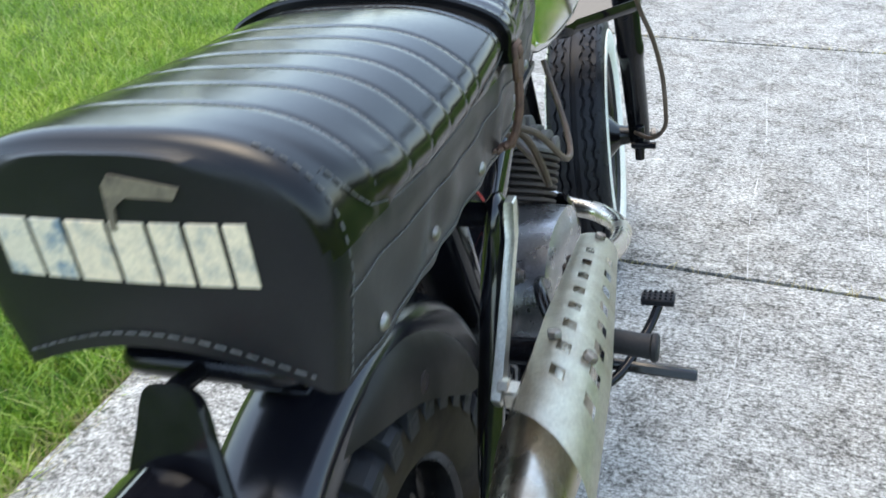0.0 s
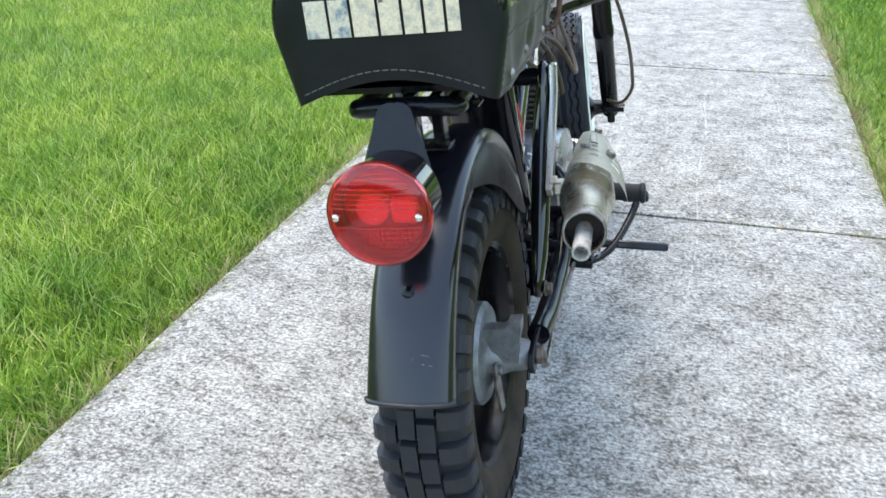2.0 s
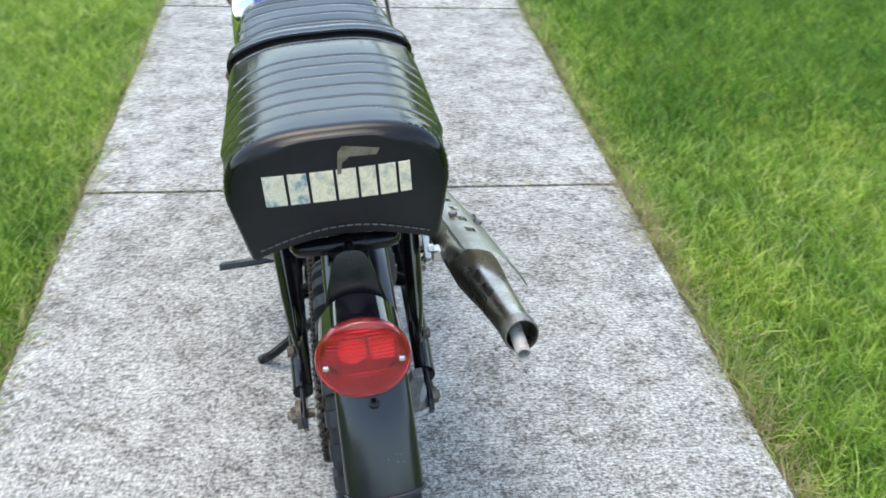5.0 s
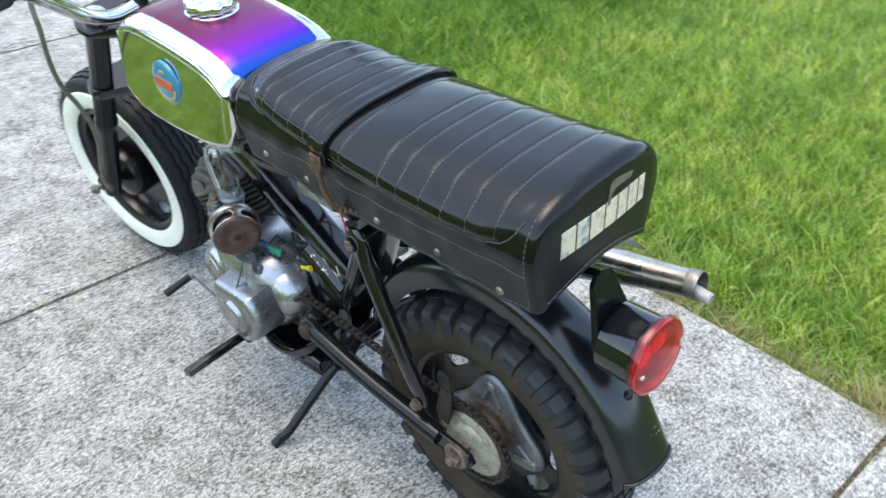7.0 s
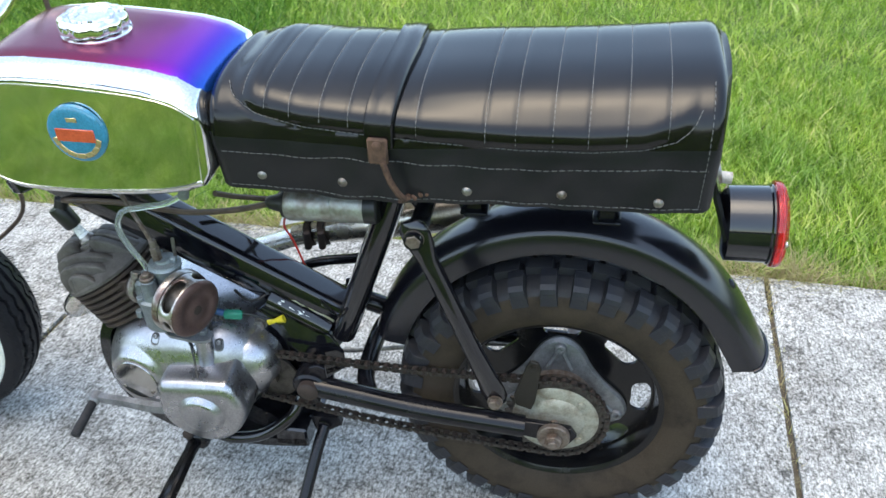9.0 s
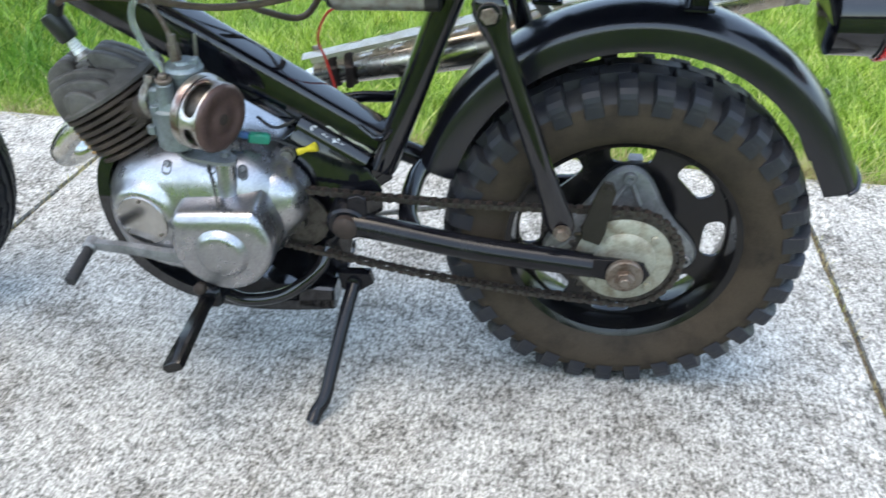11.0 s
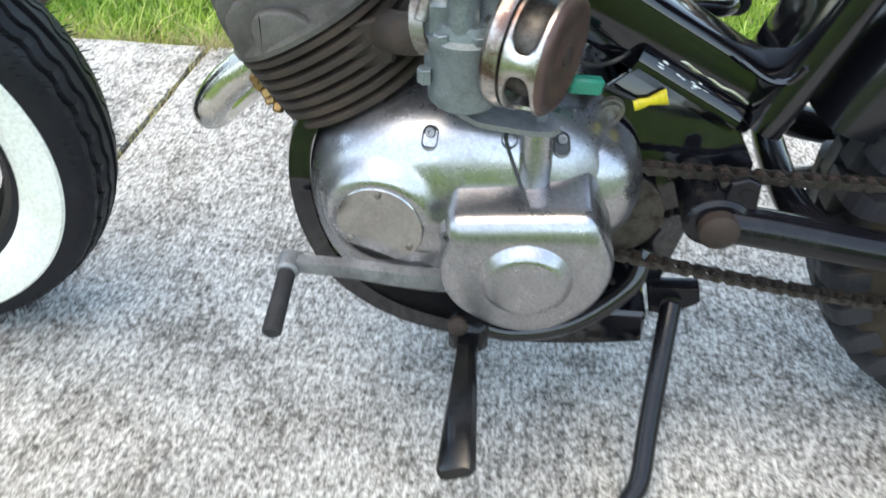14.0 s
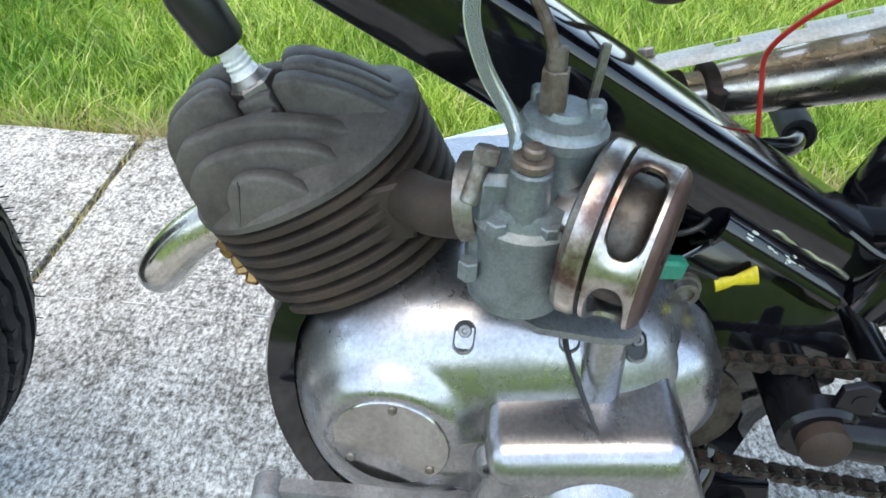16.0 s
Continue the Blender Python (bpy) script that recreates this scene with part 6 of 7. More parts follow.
# right-hand rubber rest and brake pedal
bm = bmesh.new()
rod(bm, (0.122, 0.289, 0.317), (0.206, 0.281, 0.313), 0.0125, n=20, bevel=0.002)
rod(bm, (0.203, 0.281, 0.313), (0.211, 0.281, 0.313), 0.0145, n=20, bevel=0.002)
part("kick_grip", bm, grip_rubber, motorcycle, "ribbed black rubber pedal grip")
bm = bmesh.new()
tube(bm, [(0.066, 0.430, 0.280), (0.072, 0.380, 0.318), (0.080, 0.345, 0.328), (0.100, 0.305, 0.322), (0.126, 0.289, 0.317)], 0.0072, 12)
part("grip_arm", bm, satin_black, motorcycle)
bm = bmesh.new()
tube(bm, [(0.095, 0.41, 0.142), (0.122, 0.42, 0.140), (0.150, 0.452, 0.150), (0.174, 0.505, 0.175), (0.185, 0.53, 0.196)], 0.0062, 12)
rod(bm, (0.075, 0.41, 0.143), (0.120, 0.41, 0.139), 0.011, n=14, bevel=0.002)
pedal = part("brake_pedal", bm, satin_black, motorcycle, "black bent brake pedal with a toothed pad")
bm = bmesh.new()
box(bm, (0.184, 0.535, 0.203), (0.042, 0.022, 0.010), 0.002)
for i in range(6):
    for j in range(3):
        box(bm, (0.167 + 0.0068 * i, 0.528 + 0.007 * j, 0.209), (0.0036, 0.0036, 0.004), 0.0006)
part("pad", bm, rubber, pedal)
bm = bmesh.new()
box(bm, (0.110, 0.440, 0.156), (0.034, 0.050, 0.018), 0.004, pose(0, 0, 0, -18, 10, 12))
rod(bm, (0.092, 0.452, 0.172), (0.130, 0.452, 0.168), 0.007, n=12, bevel=0.001)
part("pedal_bracket", bm, satin_black, pedal)
bm = bmesh.new()
hexnut(bm, (0.130, 0.452, 0.168), (0.138, 0.452, 0.167), 0.0085)
part("bolt", bm, steel, pedal)
bm = bmesh.new()
for k in range(9):
    c0 = Vector((0.128, 0.402 - 0.0045 * k, 0.158 + 0.0022 * k))
    lathe(bm, c0, (0, -0.9, 0.44), [(0, 0.0050), (0.0012, 0.0062), (0.0024, 0.0050)], 12, cap=False)
part("return_spring", bm, steel, pedal, "steel return spring")

# skid plate under the engine
bm = bmesh.new()
line = smooth_line([Vector((0, y, z)) for y, z in ((0.616, 0.308), (0.627, 0.285), (0.630, 0.250), (0.624, 0.205), (0.604, 0.158), (0.566, 0.124), (0.520, 0.106), (0.460, 0.098), (0.400, 0.101), (0.352, 0.108))], 6)
rings = []
for i, p in enumerate(line):
    t = (line[min(i + 1, len(line) - 1)] - line[max(i - 1, 0)]).normalized()
    nrm = Vector((0, -t.z, t.y))
    if nrm.dot(Vector((0, 0.50, 0.25)) - p) < 0:
        nrm = -nrm
    w = 0.070 - 0.012 * max(0, 1 - i / 12)
    rings.append([p + Vector((-w, 0, 0)) + nrm * 0.015, p + Vector((-w, 0, 0)), p + Vector((-w * 0.9, 0, 0)) - nrm * 0.002, p + Vector((w * 0.9, 0, 0)) - nrm * 0.002, p + Vector((w, 0, 0)), p + Vector((w, 0, 0)) + nrm * 0.008,
                  p + Vector((w - 0.003, 0, 0)) + nrm * 0.008, p + Vector((w * 0.9, 0, 0)) + nrm * 0.002, p + Vector((-w * 0.9, 0, 0)) + nrm * 0.002, p + Vector((-w + 0.003, 0, 0)) + nrm * 0.015])
loft(bm, rings)
box(bm, (-0.050, 0.376, 0.122), (0.040, 0.048, 0.034), 0.003)
part("skid_plate", bm, black_paint, motorcycle, "gloss black curved skid plate", sharp=30)
bm = bmesh.new()
tube(bm, [(-0.074, 0.500, 0.128), (-0.080, 0.460, 0.120), (-0.076, 0.410, 0.132), (-0.066, 0.370, 0.165), (-0.05, 0.36, 0.19)], 0.0085, 12)
part("lower_rail", bm, black_paint, motorcycle)

# side stand
bm = bmesh.new()
tube(bm, [(-0.052, 0.330, 0.135), (-0.075, 0.335, 0.116), (-0.128, 0.345, 0.066), (-0.158, 0.350, 0.040), (-0.170, 0.358, 0.028), (-0.182, 0.362, 0.0195)], 0.0085, 12)
stand = part("side_stand", bm, satin_black, motorcycle, "gloss black steel side stand")
bm = bmesh.new()
slab_yz(bm, [(0.352, 0.150), (0.310, 0.152), (0.306, 0.136), (0.330, 0.118), (0.346, 0.122)], -0.036, -0.050, inset=0.002)
lathe(bm, (-0.048, 0.331, 0.136), (-1, 0, 0), [(0, 0.009), (0.006, 0.009), (0.008, 0.005)], 16)
part("stand_pivot", bm, satin_black, stand)

# ---- chain ----
chain = new("drive_chain")
chain.parent = motorcycle
tagged(chain, "oily rusty drive chain")
def link_mesh(outer):
    bm = bmesh.new()
    hw = 0.0042 if outer else 0.0028
    for s in (-1, 1):
        ring = []
        for i in range(16):
            t = math.tau * i / 16
            cx = 0.00635 * max(-1, min(1, math.cos(t) * 4))
            ring.append((cx + 0.0052 * math.cos(t), 0.0060 * math.sin(t) * (0.42 + 0.58 * abs(math.cos(t)))))
        loft(bm, [[Vector((s * x, y, z)) for y, z in ring] for x in (hw, hw + 0.0011)])
    for y in (-0.00635, 0.00635):
        rod(bm, (-hw - (0.0026 if outer else 0), y, 0), (hw + (0.0026 if outer else 0), y, 0), 0.0022 if outer else 0.0042, n=10, mat=1)
    bmesh.ops.recalc_face_normals(bm, faces=bm.faces)
    me = bpy.data.meshes.new("link")
    bm.to_mesh(me)
    bm.free()
    me.materials.append(chain_steel)
    me.materials.append(rust)
    return me
links = (link_mesh(False), link_mesh(True))
DS, RS = Vector((0, 0.402, 0.238)), Vector((0, REAR.y, REAR.z))
dr, rr = 0.040, 0.0660
loop = []
for k in range(13):
    a = radians(90 - 180 * k / 12)
    loop.append((DS.y + dr * math.cos(a), DS.z + dr * math.sin(a)))
for k in range(1, 8):
    t = k / 8
    loop.append((DS.y * (1 - t) + RS.y * t, (DS.z - dr) * (1 - t) + (RS.z - rr) * t - 0.010 * math.sin(math.pi * t)))
for k in range(21):
    a = radians(270 - 180 * k / 20)
    loop.append((RS.y + rr * math.cos(a), RS.z + rr * math.sin(a)))
for k in range(1, 8):
    t = k / 8
    loop.append((RS.y * (1 - t) + DS.y * t, (RS.z + rr) * (1 - t) + (DS.z + dr) * t - 0.006 * math.sin(math.pi * t)))
loop.append(loop[0])
total = sum(math.dist(a, b) for a, b in zip(loop, loop[1:]))
count = round(total / 0.0127 / 2) * 2
seglens = [math.dist(a, b) for a, b in zip(loop, loop[1:])]
for k in range(count):
    d = total * k / count
    i = 0
    while i < len(seglens) - 1 and d > seglens[i]:
        d -= seglens[i]
        i += 1
    (ya, za), (yb, zb) = loop[i], loop[i + 1]
    t = d / seglens[i]
    ob = new("link", links[k % 2])
    ob.parent = chain
    ob.matrix_local = Matrix.Translation((-0.0615, ya + (yb - ya) * t, za + (zb - za) * t)) @ pose(0, 0, 0, math.degrees(math.atan2(zb - za, yb - ya)), 0, 0)

# ---- exhaust ----
exhaust = new("exhaust")
exhaust.parent = motorcycle
tagged(exhaust, "aged chrome exhaust with a perforated heat shield")
bm = bmesh.new()
tube(bm, [(-0.004, 0.645, 0.326), (-0.004, 0.684, 0.296), (0.000, 0.705, 0.268), (0.030, 0.710, 0.246), (0.085, 0.695, 0.240), (0.122, 0.640, 0.248), (0.132, 0.560, 0.268), (0.129, 0.460, 0.306), (0.126, 0.380, 0.340)], 0.0140, 18)
part("header_pipe", bm, old_chrome, exhaust, "chrome header pipe")
M0, M1 = Vector((0.126, 0.385, 0.338)), Vector((0.176, -0.166, 0.458))
mw = (M1 - M0).normalized()
ml = (M1 - M0).length
bm = bmesh.new()
lathe(bm, M0, mw, [(-0.02, 0.0150), (0.030, 0.0155), (0.034, 0.0180), (0.12, 0.0235), (0.20, 0.0280), (0.36, 0.0300), (0.400, 0.0302), (0.410, 0.0295), (0.470, 0.0240), (0.520, 0.0205), (ml - 0.002, 0.0190), (ml + 0.012, 0.0200), (ml + 0.013, 0.0180), (ml - 0.01, 0.0170)], 40, cap=False)
muffler = part("muffler", bm, brown_chrome, exhaust, "heat-browned chrome muffler")
bm = bmesh.new()
lathe(bm, M0, mw, [(ml - 0.012, 0.0175), (ml - 0.0125, 0.001)], 24)
part("end_plate", bm, rust, muffler, "rusty end plate")
bm = bmesh.new()
lathe(bm, M0, mw, [(ml - 0.004, 0.0192), (ml - 0.003, 0.0203), (ml + 0.012, 0.0203), (ml + 0.0140, 0.0195), (ml + 0.0140, 0.0180), (ml - 0.004, 0.0174)], 36, cap=False)
part("end_collar", bm, steel, muffler, "worn steel collar at the muffler's end")
bm = bmesh.new()
tip = M1 - mw * 0.02
lathe(bm, tip, Vector((0.02, -0.98, -0.10)).normalized(), [(0, 0.0082), (0.050, 0.0082), (0.050, 0.0066), (0.034, 0.0064)], 20)
part("tail_pipe", bm, ash_steel, exhaust, "ash-grey tail pipe with rust")
bm = bmesh.new()
for d, r in ((0.022, 0.0195), (0.0, 0.0175)):
    lathe(bm, M0 + mw * d, mw, [(0, r), (0.001, r + 0.001), (0.009, r + 0.001), (0.010, r)], 28)
rod(bm, M0 + mw * 0.006 + Vector((-0.018, 0, -0.014)), M0 + mw * 0.006 + Vector((-0.018, 0, 0.014)), 0.0055, n=10, bevel=0.001)
rod(bm, M0 + mw * 0.028 + Vector((-0.020, 0, -0.016)), M0 + mw * 0.028 + Vector((-0.020, 0, 0.012)), 0.0055, n=10, bevel=0.001)
part("clamp", bm, rust, exhaust, "rusty exhaust clamp")
# perforated shield: cells left out for the openings
bm = bmesh.new()
su = Vector((0, 0, 1))
su = (su - mw * su.dot(mw)).normalized()
sv = mw.cross(su)
if sv.x < 0:
    sv = -sv
na, nl = 13, 52
def shield_pt(i, j, off):
    a = radians(-22 + 104 * i / na)
    t = j / nl
    d = -0.030 + (0.435 + 0.075 * i / na) * t
    r = 0.0300 + 0.012 * min(1, t * 1.6) + off
    return M0 + mw * d + su * (r * math.cos(a)) + sv * (r * math.sin(a))
vv = [[bm.verts.new(shield_pt(i, j, 0)) for j in range(nl + 1)] for i in range(na + 1)]
for i in range(na):
    for j in range(nl):
        if i in (3, 4, 8, 9) and j % 5 in (2, 3) and 3 < j < 44:
            continue
        bm.faces.new((vv[i][j], vv[i + 1][j], vv[i + 1][j + 1], vv[i][j + 1]))
bmesh.ops.solidify(bm, geom=bm.faces[:], thickness=0.0022)
shield = part("heat_shield", bm, shield_steel, exhaust, "perforated chrome heat shield", sharp=30)
for i, j in ((5, 2), (7, 37), (2, 37)):
    bm = bmesh.new()
    p = shield_pt(i + 0.5, j, 0)
    nrm = (shield_pt(i + 0.5, j, 0.01) - p).normalized()
    hexnut(bm, p, p + nrm * 0.006, 0.0062)
    part("bolt", bm, steel, shield)
bm = bmesh.new()
slab_yz(bm, [(0.176, 0.530), (0.164, 0.530), (0.158, 0.500), (0.090, 0.420), (0.074, 0.402), (0.080, 0.392), (0.096, 0.398), (0.110, 0.420), (0.172, 0.500)], 0.1035, 0.1115, inset=0.0012)
box(bm, (0.124, 0.084, 0.402), (0.022, 0.018, 0.016), 0.002)
hexnut(bm, (0.117, 0.085, 0.408), (0.108, 0.085, 0.408), 0.0075)
part("hanger", bm, shield_steel, exhaust, "flat chrome exhaust hanger")

# ---- electrics and loose wires ----
coil = new("ignition_coil")
coil.parent = motorcycle
tagged(coil, "scuffed tin ignition coil under the seat")
bm = bmesh.new()
c0, c1 = Vector((-0.045, 0.336, 0.509)), Vector((-0.045, 0.232, 0.513))
lathe(bm, c0, c1 - c0, [(0, 0.0185), (0.004, 0.0205), (0.055, 0.0200), (0.057, 0.0190), (0.059, 0.0200), (0.098, 0.0200), (0.100, 0.018)], 32)
part("can", bm, coil_grey, coil)
bm = bmesh.new()
lathe(bm, c1 + Vector((0, 0.008, 0)), c1 - c0, [(0, 0.0208), (0.014, 0.0205), (0.016, 0.018)], 28)
part("end_cap", bm, bakelite, coil)
bm = bmesh.new()
lathe(bm, c0, c0 - c1, [(0, 0.0190), (0.004, 0.0175), (0.006, 0.012), (0.022, 0.008), (0.026, 0.005)], 24)
part("end_cap", bm, bakelite, coil)
bm = bmesh.new()
box(bm, (-0.030, 0.285, 0.536), (0.014, 0.030, 0.040), 0.002)
part("coil_bracket", bm, satin_black, coil)
bm = bmesh.new()
tube(bm, [(-0.035, 0.322, 0.492), (-0.010, 0.352, 0.470), (0.016, 0.371, 0.430), (0.026, 0.366, 0.400), (0.027, 0.356, 0.360), (0.020, 0.350, 0.345)], 0.0015, 7)
part("red_wire", bm, red_wire, motorcycle, "thin red loose wire")
bm = bmesh.new()
tube(bm, [(-0.040, 0.455, 0.345), (-0.066, 0.440, 0.346), (-0.055, 0.415, 0.337), (-0.047, 0.395, 0.325), (-0.046, 0.385, 0.320)], 0.0016, 7)
part("black_wire", bm, bakelite, motorcycle)
bm = bmesh.new()
tube(bm, [(-0.020, 0.44, 0.345), (-0.030, 0.42, 0.338), (-0.032, 0.40, 0.345), (-0.015, 0.385, 0.352)], 0.002, 7)
part("black_wire", bm, bakelite, motorcycle)
bm = bmesh.new()
box(bm, (-0.066, 0.425, 0.343), (0.009, 0.024, 0.012), 0.002, pose(0, 0, 0, 10, 0, 15))
part("green_connector", bm, green_plastic, motorcycle, "green wire connector")
bm = bmesh.new()
box(bm, (-0.070, 0.444, 0.349), (0.007, 0.024, 0.008), 0.002, pose(0, 0, 0, 20, 0, 15))
part("blue_connector", bm, blue_plastic, motorcycle)
bm = bmesh.new()
rings = []
for t, w in ((0, 0.0045), (0.3, 0.0038), (0.45, 0.0030), (0.6, 0.0042), (1, 0.0064)):
    c = Vector((-0.047, 0.388, 0.3175)).lerp(Vector((-0.045, 0.366, 0.325)), t)
    rings.append(circle(c, Vector((1, 0, 0)), Vector((0, 0.3, 0.95)), w * 0.6, 12, w))
loft(bm, rings)
part("yellow_connector", bm, yellow_plastic, motorcycle, "yellow crimp connector")
bm = bmesh.new()
tube(bm, [(0.10, 0.02, 0.19), (0.095, 0.16, 0.18), (0.09, 0.32, 0.15), (0.09, 0.41, 0.142)], 0.0035, 8)
part("brake_rod", bm, steel, motorcycle)
bm = bmesh.new()
tube(bm, [(0.03, 0.33, 0.56), (0.075, 0.36, 0.50), (0.085, 0.40, 0.43), (0.06, 0.44, 0.44), (0.02, 0.46, 0.47)], 0.004, 8)
part("loose_cable", bm, brown_hose, motorcycle, "brown loose cable under the seat")
bm = bmesh.new()
tube(bm, [(0.05, 0.28, 0.55), (0.09, 0.33, 0.52), (0.105, 0.40, 0.46), (0.10, 0.44, 0.47), (0.07, 0.48, 0.54)], 0.0035, 8)
part("loose_cable", bm, brown_hose, motorcycle, "brown loose cable under the seat")

# ---- ground ----
SIDE_L, SIDE_R = -0.635, 0.665
JOINTS = (-4.37, -3.02, -1.69, -0.355, 0.985, 2.312, 3.645, 4.98, 6.31, 7.64, 8.97)
bm = bmesh.new()
n = 40
def far(k):
    t = (k / n) * 2 - 1
    return math.copysign(abs(t) ** 3 * 90, t)
vv = [[bm.verts.new((far(i), far(j), -0.040)) for j in range(n + 1)] for i in range(n + 1)]
for i in range(n):
    for j in range(n):
        bm.faces.new((vv[i][j], vv[i + 1][j], vv[i + 1][j + 1], vv[i][j + 1]))
ground = part("ground", bm, turf)
tagged(ground, "green lawn turf beside the concrete path", "ground", kind="structure")

bm = bmesh.new()
box(bm, ((SIDE_L + SIDE_R) / 2, 2.3, -0.055), (SIDE_R - SIDE_L + 0.03, 13.4, 0.085), 0.004)
pavement = part("pavement", bm, soil)
tagged(pavement, "weathered concrete garden path of square slabs with dirt in the joints", "pavement", kind="structure")

# unseen dark ring added far round the place to darken low reflections
bm = bmesh.new()
rings = []
rnd = random.Random(21)
for k in range(121):
    a = math.tau * k / 120
    r = 17 + 1.2 * math.sin(a * 7) + rnd.uniform(-0.5, 0.5)
    hgt = 1.9 + 0.3 * math.sin(a * 3 + 1) + 0.2 * math.sin(a * 11) + rnd.uniform(-0.15, 0.15)
    rings.append([Vector((r * math.cos(a), r * math.sin(a), 0.0)), Vector((r * 0.98 * math.cos(a), r * 0.98 * math.sin(a), hgt * 0.6)), Vector((r * 1.02 * math.cos(a), r * 1.02 * math.sin(a), hgt))])
rings[-1] = rings[0]
loft(bm, rings, close=False)
backdrop = part("backdrop", bm, added_ring)
tagged(backdrop, "unseen dark green ring added far round the lawn", "backdrop", kind="structure")

# grass on both sides of the path
rs = np.random.RandomState(4)
def blades(name, xs, ys, height, width, mat, label, lean=1.25, zbase=-0.040):
    n = len(xs)
    ang = rs.uniform(0, math.tau, n)
    h = height * rs.uniform(0.5, 1.3, n) * (1 + 0.28 * np.sin(xs * 23 + 2 * np.sin(ys * 17)) * np.sin(ys * 27 + 1.5 * np.sin(xs * 13)))
    w = width * rs.uniform(0.7, 1.3, n)
    tilt = lean * rs.uniform(0.1, 1.0, n) * h
    ta = rs.uniform(0, math.tau, n)
    dx, dy = np.cos(ang) * w / 2, np.sin(ang) * w / 2
    lx, ly = np.cos(ta) * tilt, np.sin(ta) * tilt
    z0 = np.full(n, zbase)
    v = np.stack([np.stack([xs - dx, ys - dy, z0], 1), np.stack([xs + dx, ys + dy, z0], 1),
                  np.stack([xs - dx * 0.8 + lx * 0.35, ys - dy * 0.8 + ly * 0.35, z0 + h * 0.55], 1),
                  np.stack([xs + dx * 0.8 + lx * 0.35, ys + dy * 0.8 + ly * 0.35, z0 + h * 0.55], 1),
                  np.stack([xs + lx, ys + ly, z0 + h * 0.95], 1)], 1).reshape(-1, 3)
    me = bpy.data.meshes.new(name)
    me.vertices.add(len(v))
    me.vertices.foreach_set("co", v.astype(np.float32).ravel())
    base = np.arange(n)[:, None] * 5
    tri = np.concatenate([base + [0, 1, 3], base + [0, 3, 2], base + [2, 3, 4]], 1).reshape(-1)
    me.loops.add(len(tri))
    me.loops.foreach_set("vertex_index", tri.astype(np.int32))
    m = len(tri) // 3
    me.polygons.add(m)
    me.polygons.foreach_set("loop_start", np.arange(m, dtype=np.int32) * 3)
    me.polygons.foreach_set("use_smooth", np.ones(m, dtype=bool))
    me.update(calc_edges=True)
    me.materials.append(mat)
    ob = new(name, me)
    tagged(ob, label, "grass", kind="stuff")
    return ob
def field(x0, x1, y0, y1, per_m2, soft=0.22):
    """Half the blades stand evenly, half in tufts; the density fades out at the field's ends."""
    n = int((x1 - x0) * (y1 - y0) * per_m2)
    m = n // 2
    tufts = max(1, int((x1 - x0) * (y1 - y0) * 420))
    pick = rs.randint(0, tufts, m)
    tx, ty = rs.uniform(x0, x1, tufts)[pick] + rs.normal(0, 0.011, m), rs.uniform(y0, y1, tufts)[pick] + rs.normal(0, 0.011, m)
    gx = np.concatenate([rs.uniform(x0, x1, n - m), tx])
    gy = np.concatenate([rs.uniform(y0, y1, n - m), ty]) + np.repeat(rs.normal(0, soft, n // 4 + 1), 4)[:n]
    gx = gx + np.repeat(rs.normal(0, soft, n // 4 + 1), 4)[:n]
    if x1 < 0.1:
        return np.where(gx > SIDE_L - 0.004, 2 * (SIDE_L - 0.004) - gx, gx), gy
    return np.where(gx < SIDE_R + 0.012, 2 * (SIDE_R + 0.012) - gx, gx), gy
def both(parts):
    return np.concatenate([p[0] for p in parts]), np.concatenate([p[1] for p in parts])
lx, ly = both([field(-1.75, SIDE_L - 0.004, -1.0, 2.6, 17000), field(-3.6, -1.75, -0.8, 4.5, 6500), field(-1.75, SIDE_L - 0.004, 2.6, 5.5, 7000)])
blades("lawn_grass", lx, ly, 0.054, 0.0034, grass_green, "bright green unmown lawn grass")
rx, ry = both([field(SIDE_R + 0.012, 1.9, -1.2, 2.4, 17000), field(1.9, 3.6, -1.2, 4.5, 6500), field(SIDE_R + 0.012, 1.9, 2.4, 5.5, 7000)])
blades("lawn_grass", rx, ry, 0.054, 0.0034, grass_green, "bright green unmown lawn grass")
fx, fy = both([field(-7.5, -3.6, -1.5, 8, 1300, 0.5), field(3.6, 7.5, -3, 8, 1300, 0.5), field(-3.6, SIDE_L, 4.7, 10, 1300, 0.5), field(SIDE_R, 3.6, 4.7, 10, 1300, 0.5)])
blades("lawn_grass", fx, fy, 0.085, 0.009, grass_green, "bright green lawn farther off")
wx, wy = both([field(-11, SIDE_L, -9, -1.0, 700, 0.5), field(SIDE_R, 11, -9, -1.4, 700, 0.5), field(-12, -7.5, -1, 13, 500, 0.8), field(7.5, 12, -1, 13, 500, 0.8)])
blades("lawn_grass", wx, wy, 0.085, 0.012, grass_green, "green lawn round the far end of the path")
tx, ty = both([field(0.84, 2.6, 1.35, 2.6, 7500, 0.12), field(0.90, 2.6, 2.6, 5.2, 3600, 0.3)])
blades("tall_grass", tx, ty, 0.088, 0.0052, lush_green, "taller dark green grass beside the path")
ux, uy = both([field(-1.0, SIDE_L - 0.004, -1.0, 1.2, 6800, 0.1)])
blades("lush_grass", ux, uy, 0.052, 0.0036, lush_green, "darker green grass mixed into the lawn by the path")
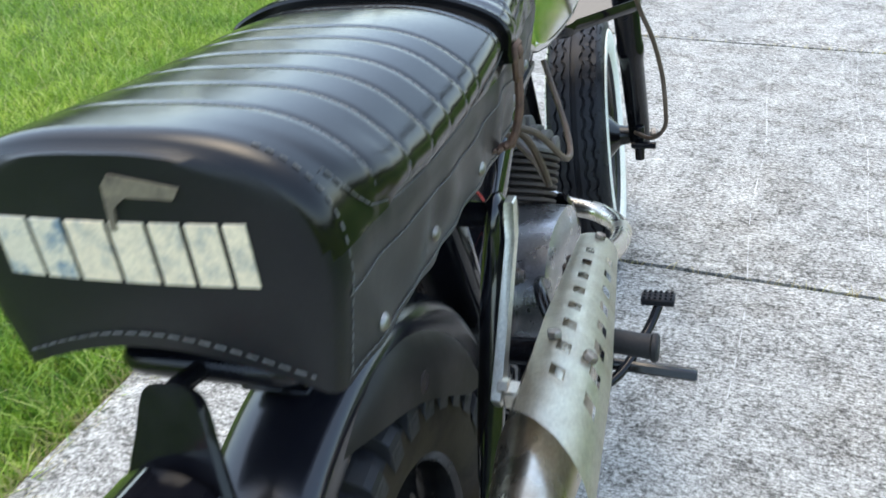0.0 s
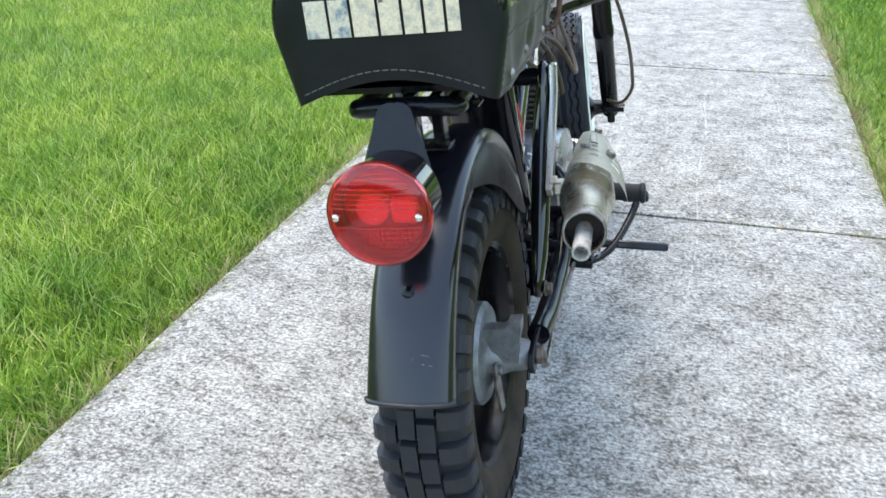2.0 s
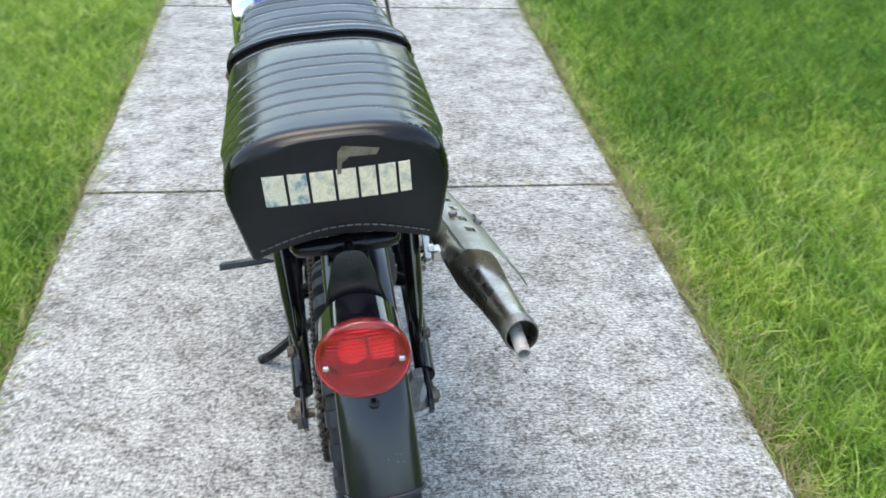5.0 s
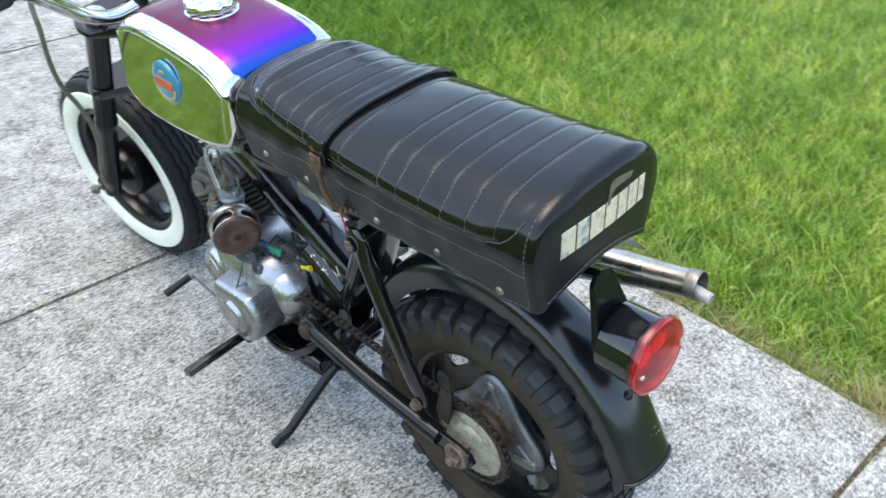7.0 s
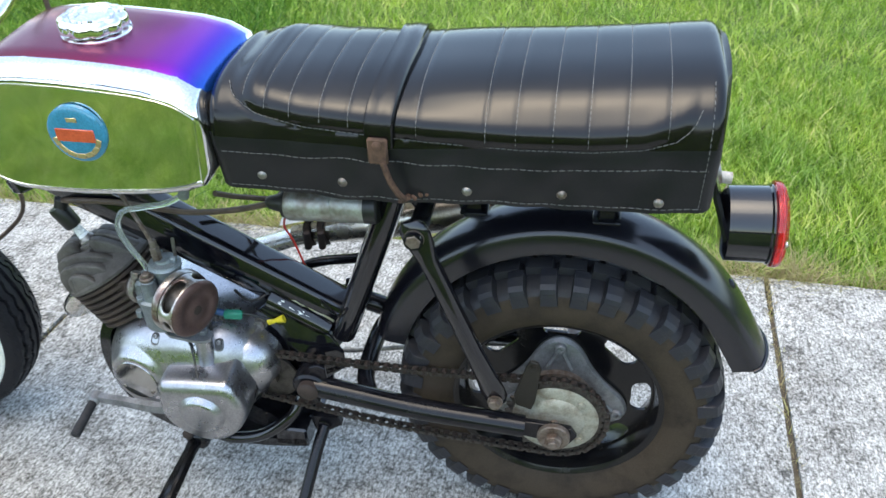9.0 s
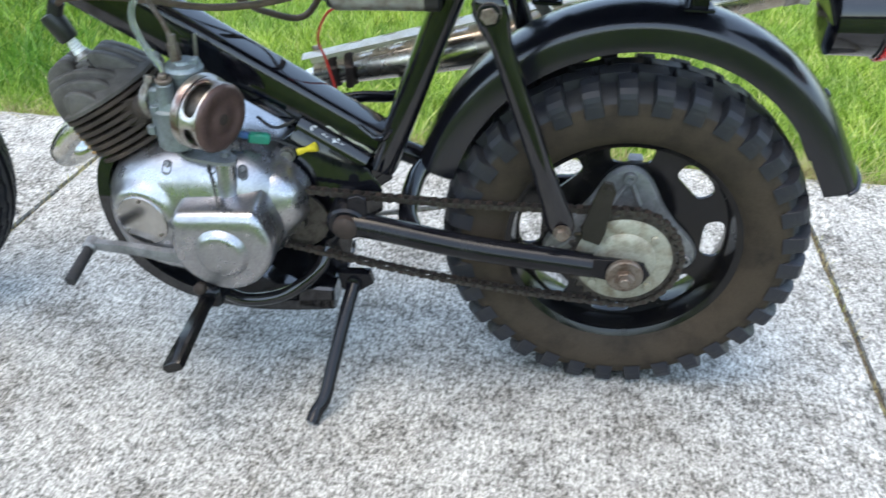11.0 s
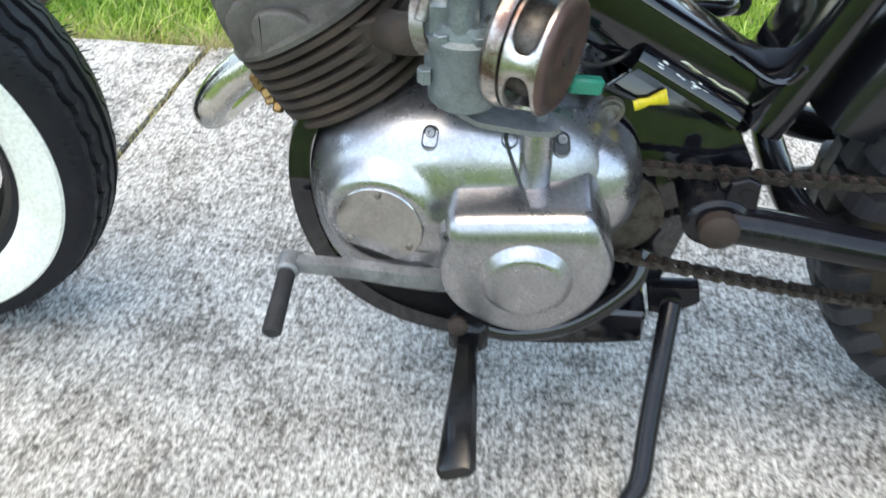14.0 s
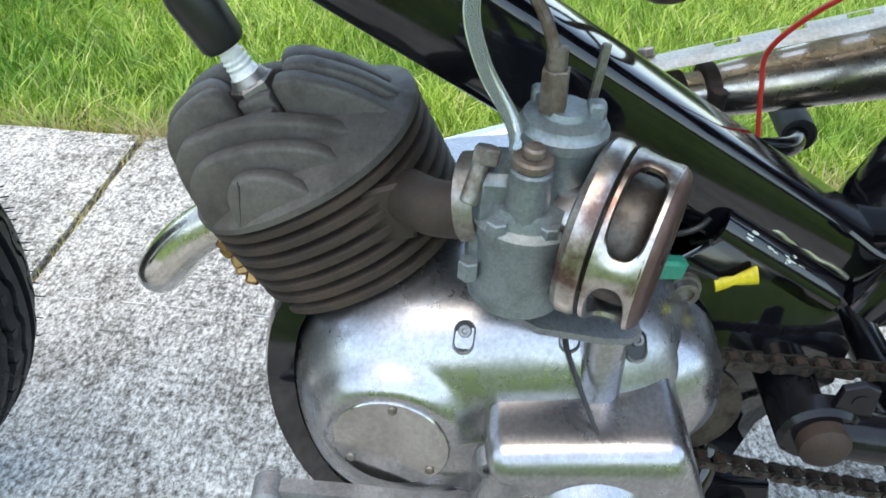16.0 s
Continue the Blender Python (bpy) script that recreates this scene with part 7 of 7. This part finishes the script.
# dry straw along both edges of the path
n = 20000
ey = rs.uniform(-1.5, 5, n)
side = rs.rand(n) < 0.34
ex = np.where(side, SIDE_L - np.abs(rs.normal(0, 0.014, n)) + 0.008, SIDE_R + np.abs(rs.normal(0, 0.035, n)) - 0.006)
blades("dry_grass", ex, ey, 0.052, 0.0024, straw, "dry straw along the edge of the path", 1.5)
n = 900
blades("dry_grass", rs.normal(0.70, 0.035, n), rs.normal(-0.35, 0.07, n), 0.055, 0.0024, straw, "dry straw by the slab joint", 1.6)
n = 1300
blades("dry_grass", rs.normal(SIDE_R + 0.006, 0.014, n), rs.normal(0.80, 0.12, n), 0.040, 0.0024, straw, "matted dry straw on the edge of the slab", 1.9)
n = 2400
jx = rs.uniform(SIDE_L, SIDE_R, n)
near = np.abs(jx - (SIDE_L + SIDE_R) / 2) / (SIDE_R - SIDE_L) * 2
keep = rs.rand(n) < 0.25 + 0.75 * near ** 3
jx = jx[keep]
jy = np.array((-0.355, 0.985, 2.312))[rs.randint(0, 3, len(jx))] + rs.normal(0, 0.0035, len(jx))
blades("joint_grass", jx, jy, 0.017, 0.0020, straw, "dry grass in the slab joints", 1.5, -0.012)

# slabs
def slab_piece(y0, y1, seed):
    bm = bmesh.new()
    rnd = random.Random(seed)
    g = 0.0055
    nx, ny = 26, 26
    x0, x1, ya, yb = SIDE_L, SIDE_R, y0 + g, y1 - g
    rows = []
    for j in range(ny + 1):
        row = []
        for i in range(nx + 1):
            x = x0 + (x1 - x0) * i / nx
            y = ya + (yb - ya) * j / ny
            edge = min(i, nx - i, j, ny - j)
            jig = 0.0022 if edge == 0 else 0.0
            if i in (0, nx):
                x += rnd.uniform(-0.0018, 0.0018)
            row.append(bm.verts.new((x + rnd.uniform(-jig, jig) * 0.4, y + rnd.uniform(-jig, jig) * 0.5, (-0.0045 if edge == 0 else 0.0) + noise.noise(Vector((x * 3, y * 3, seed))) * 0.0008)))
        rows.append(row)
    for a, b in zip(rows, rows[1:]):
        for i in range(nx):
            bm.faces.new((a[i], a[i + 1], b[i + 1], b[i]))
    rim = [v for v in rows[0]] + [r[-1] for r in rows[1:]] + rows[-1][-2::-1] + [r[0] for r in rows[-2:0:-1]]
    low = [bm.verts.new((v.co.x, v.co.y, -0.05)) for v in rim]
    for k in range(len(rim)):
        q = (k + 1) % len(rim)
        bm.faces.new((rim[k], low[k], low[q], rim[q]))
    return bm
for k, (a, b) in enumerate(zip(JOINTS, JOINTS[1:])):
    part("slab", slab_piece(a, b, k), concrete, pavement, sharp=60)
rnd = random.Random(11)
bm = bmesh.new()
for x, y0, y1 in ((0.253, 0.55, 2.6), (0.468, 1.1, 2.3)):
    y = y0
    while y < y1:
        ln = rnd.uniform(0.02, 0.07)
        w = rnd.uniform(0.0004, 0.0011)
        xa, xb = x + 0.006 * math.sin(y * 9), x + 0.006 * math.sin((y + ln) * 9)
        bm.faces.new([bm.verts.new(p) for p in ((xa - w, y, 0.0016), (xa + w, y, 0.0016), (xb + w, y + ln, 0.0016), (xb - w, y + ln, 0.0016))])
        y += ln + rnd.uniform(0.0, 0.05)
part("scrape_marks", bm, chalk, pavement, "pale scrape lines along the slabs")
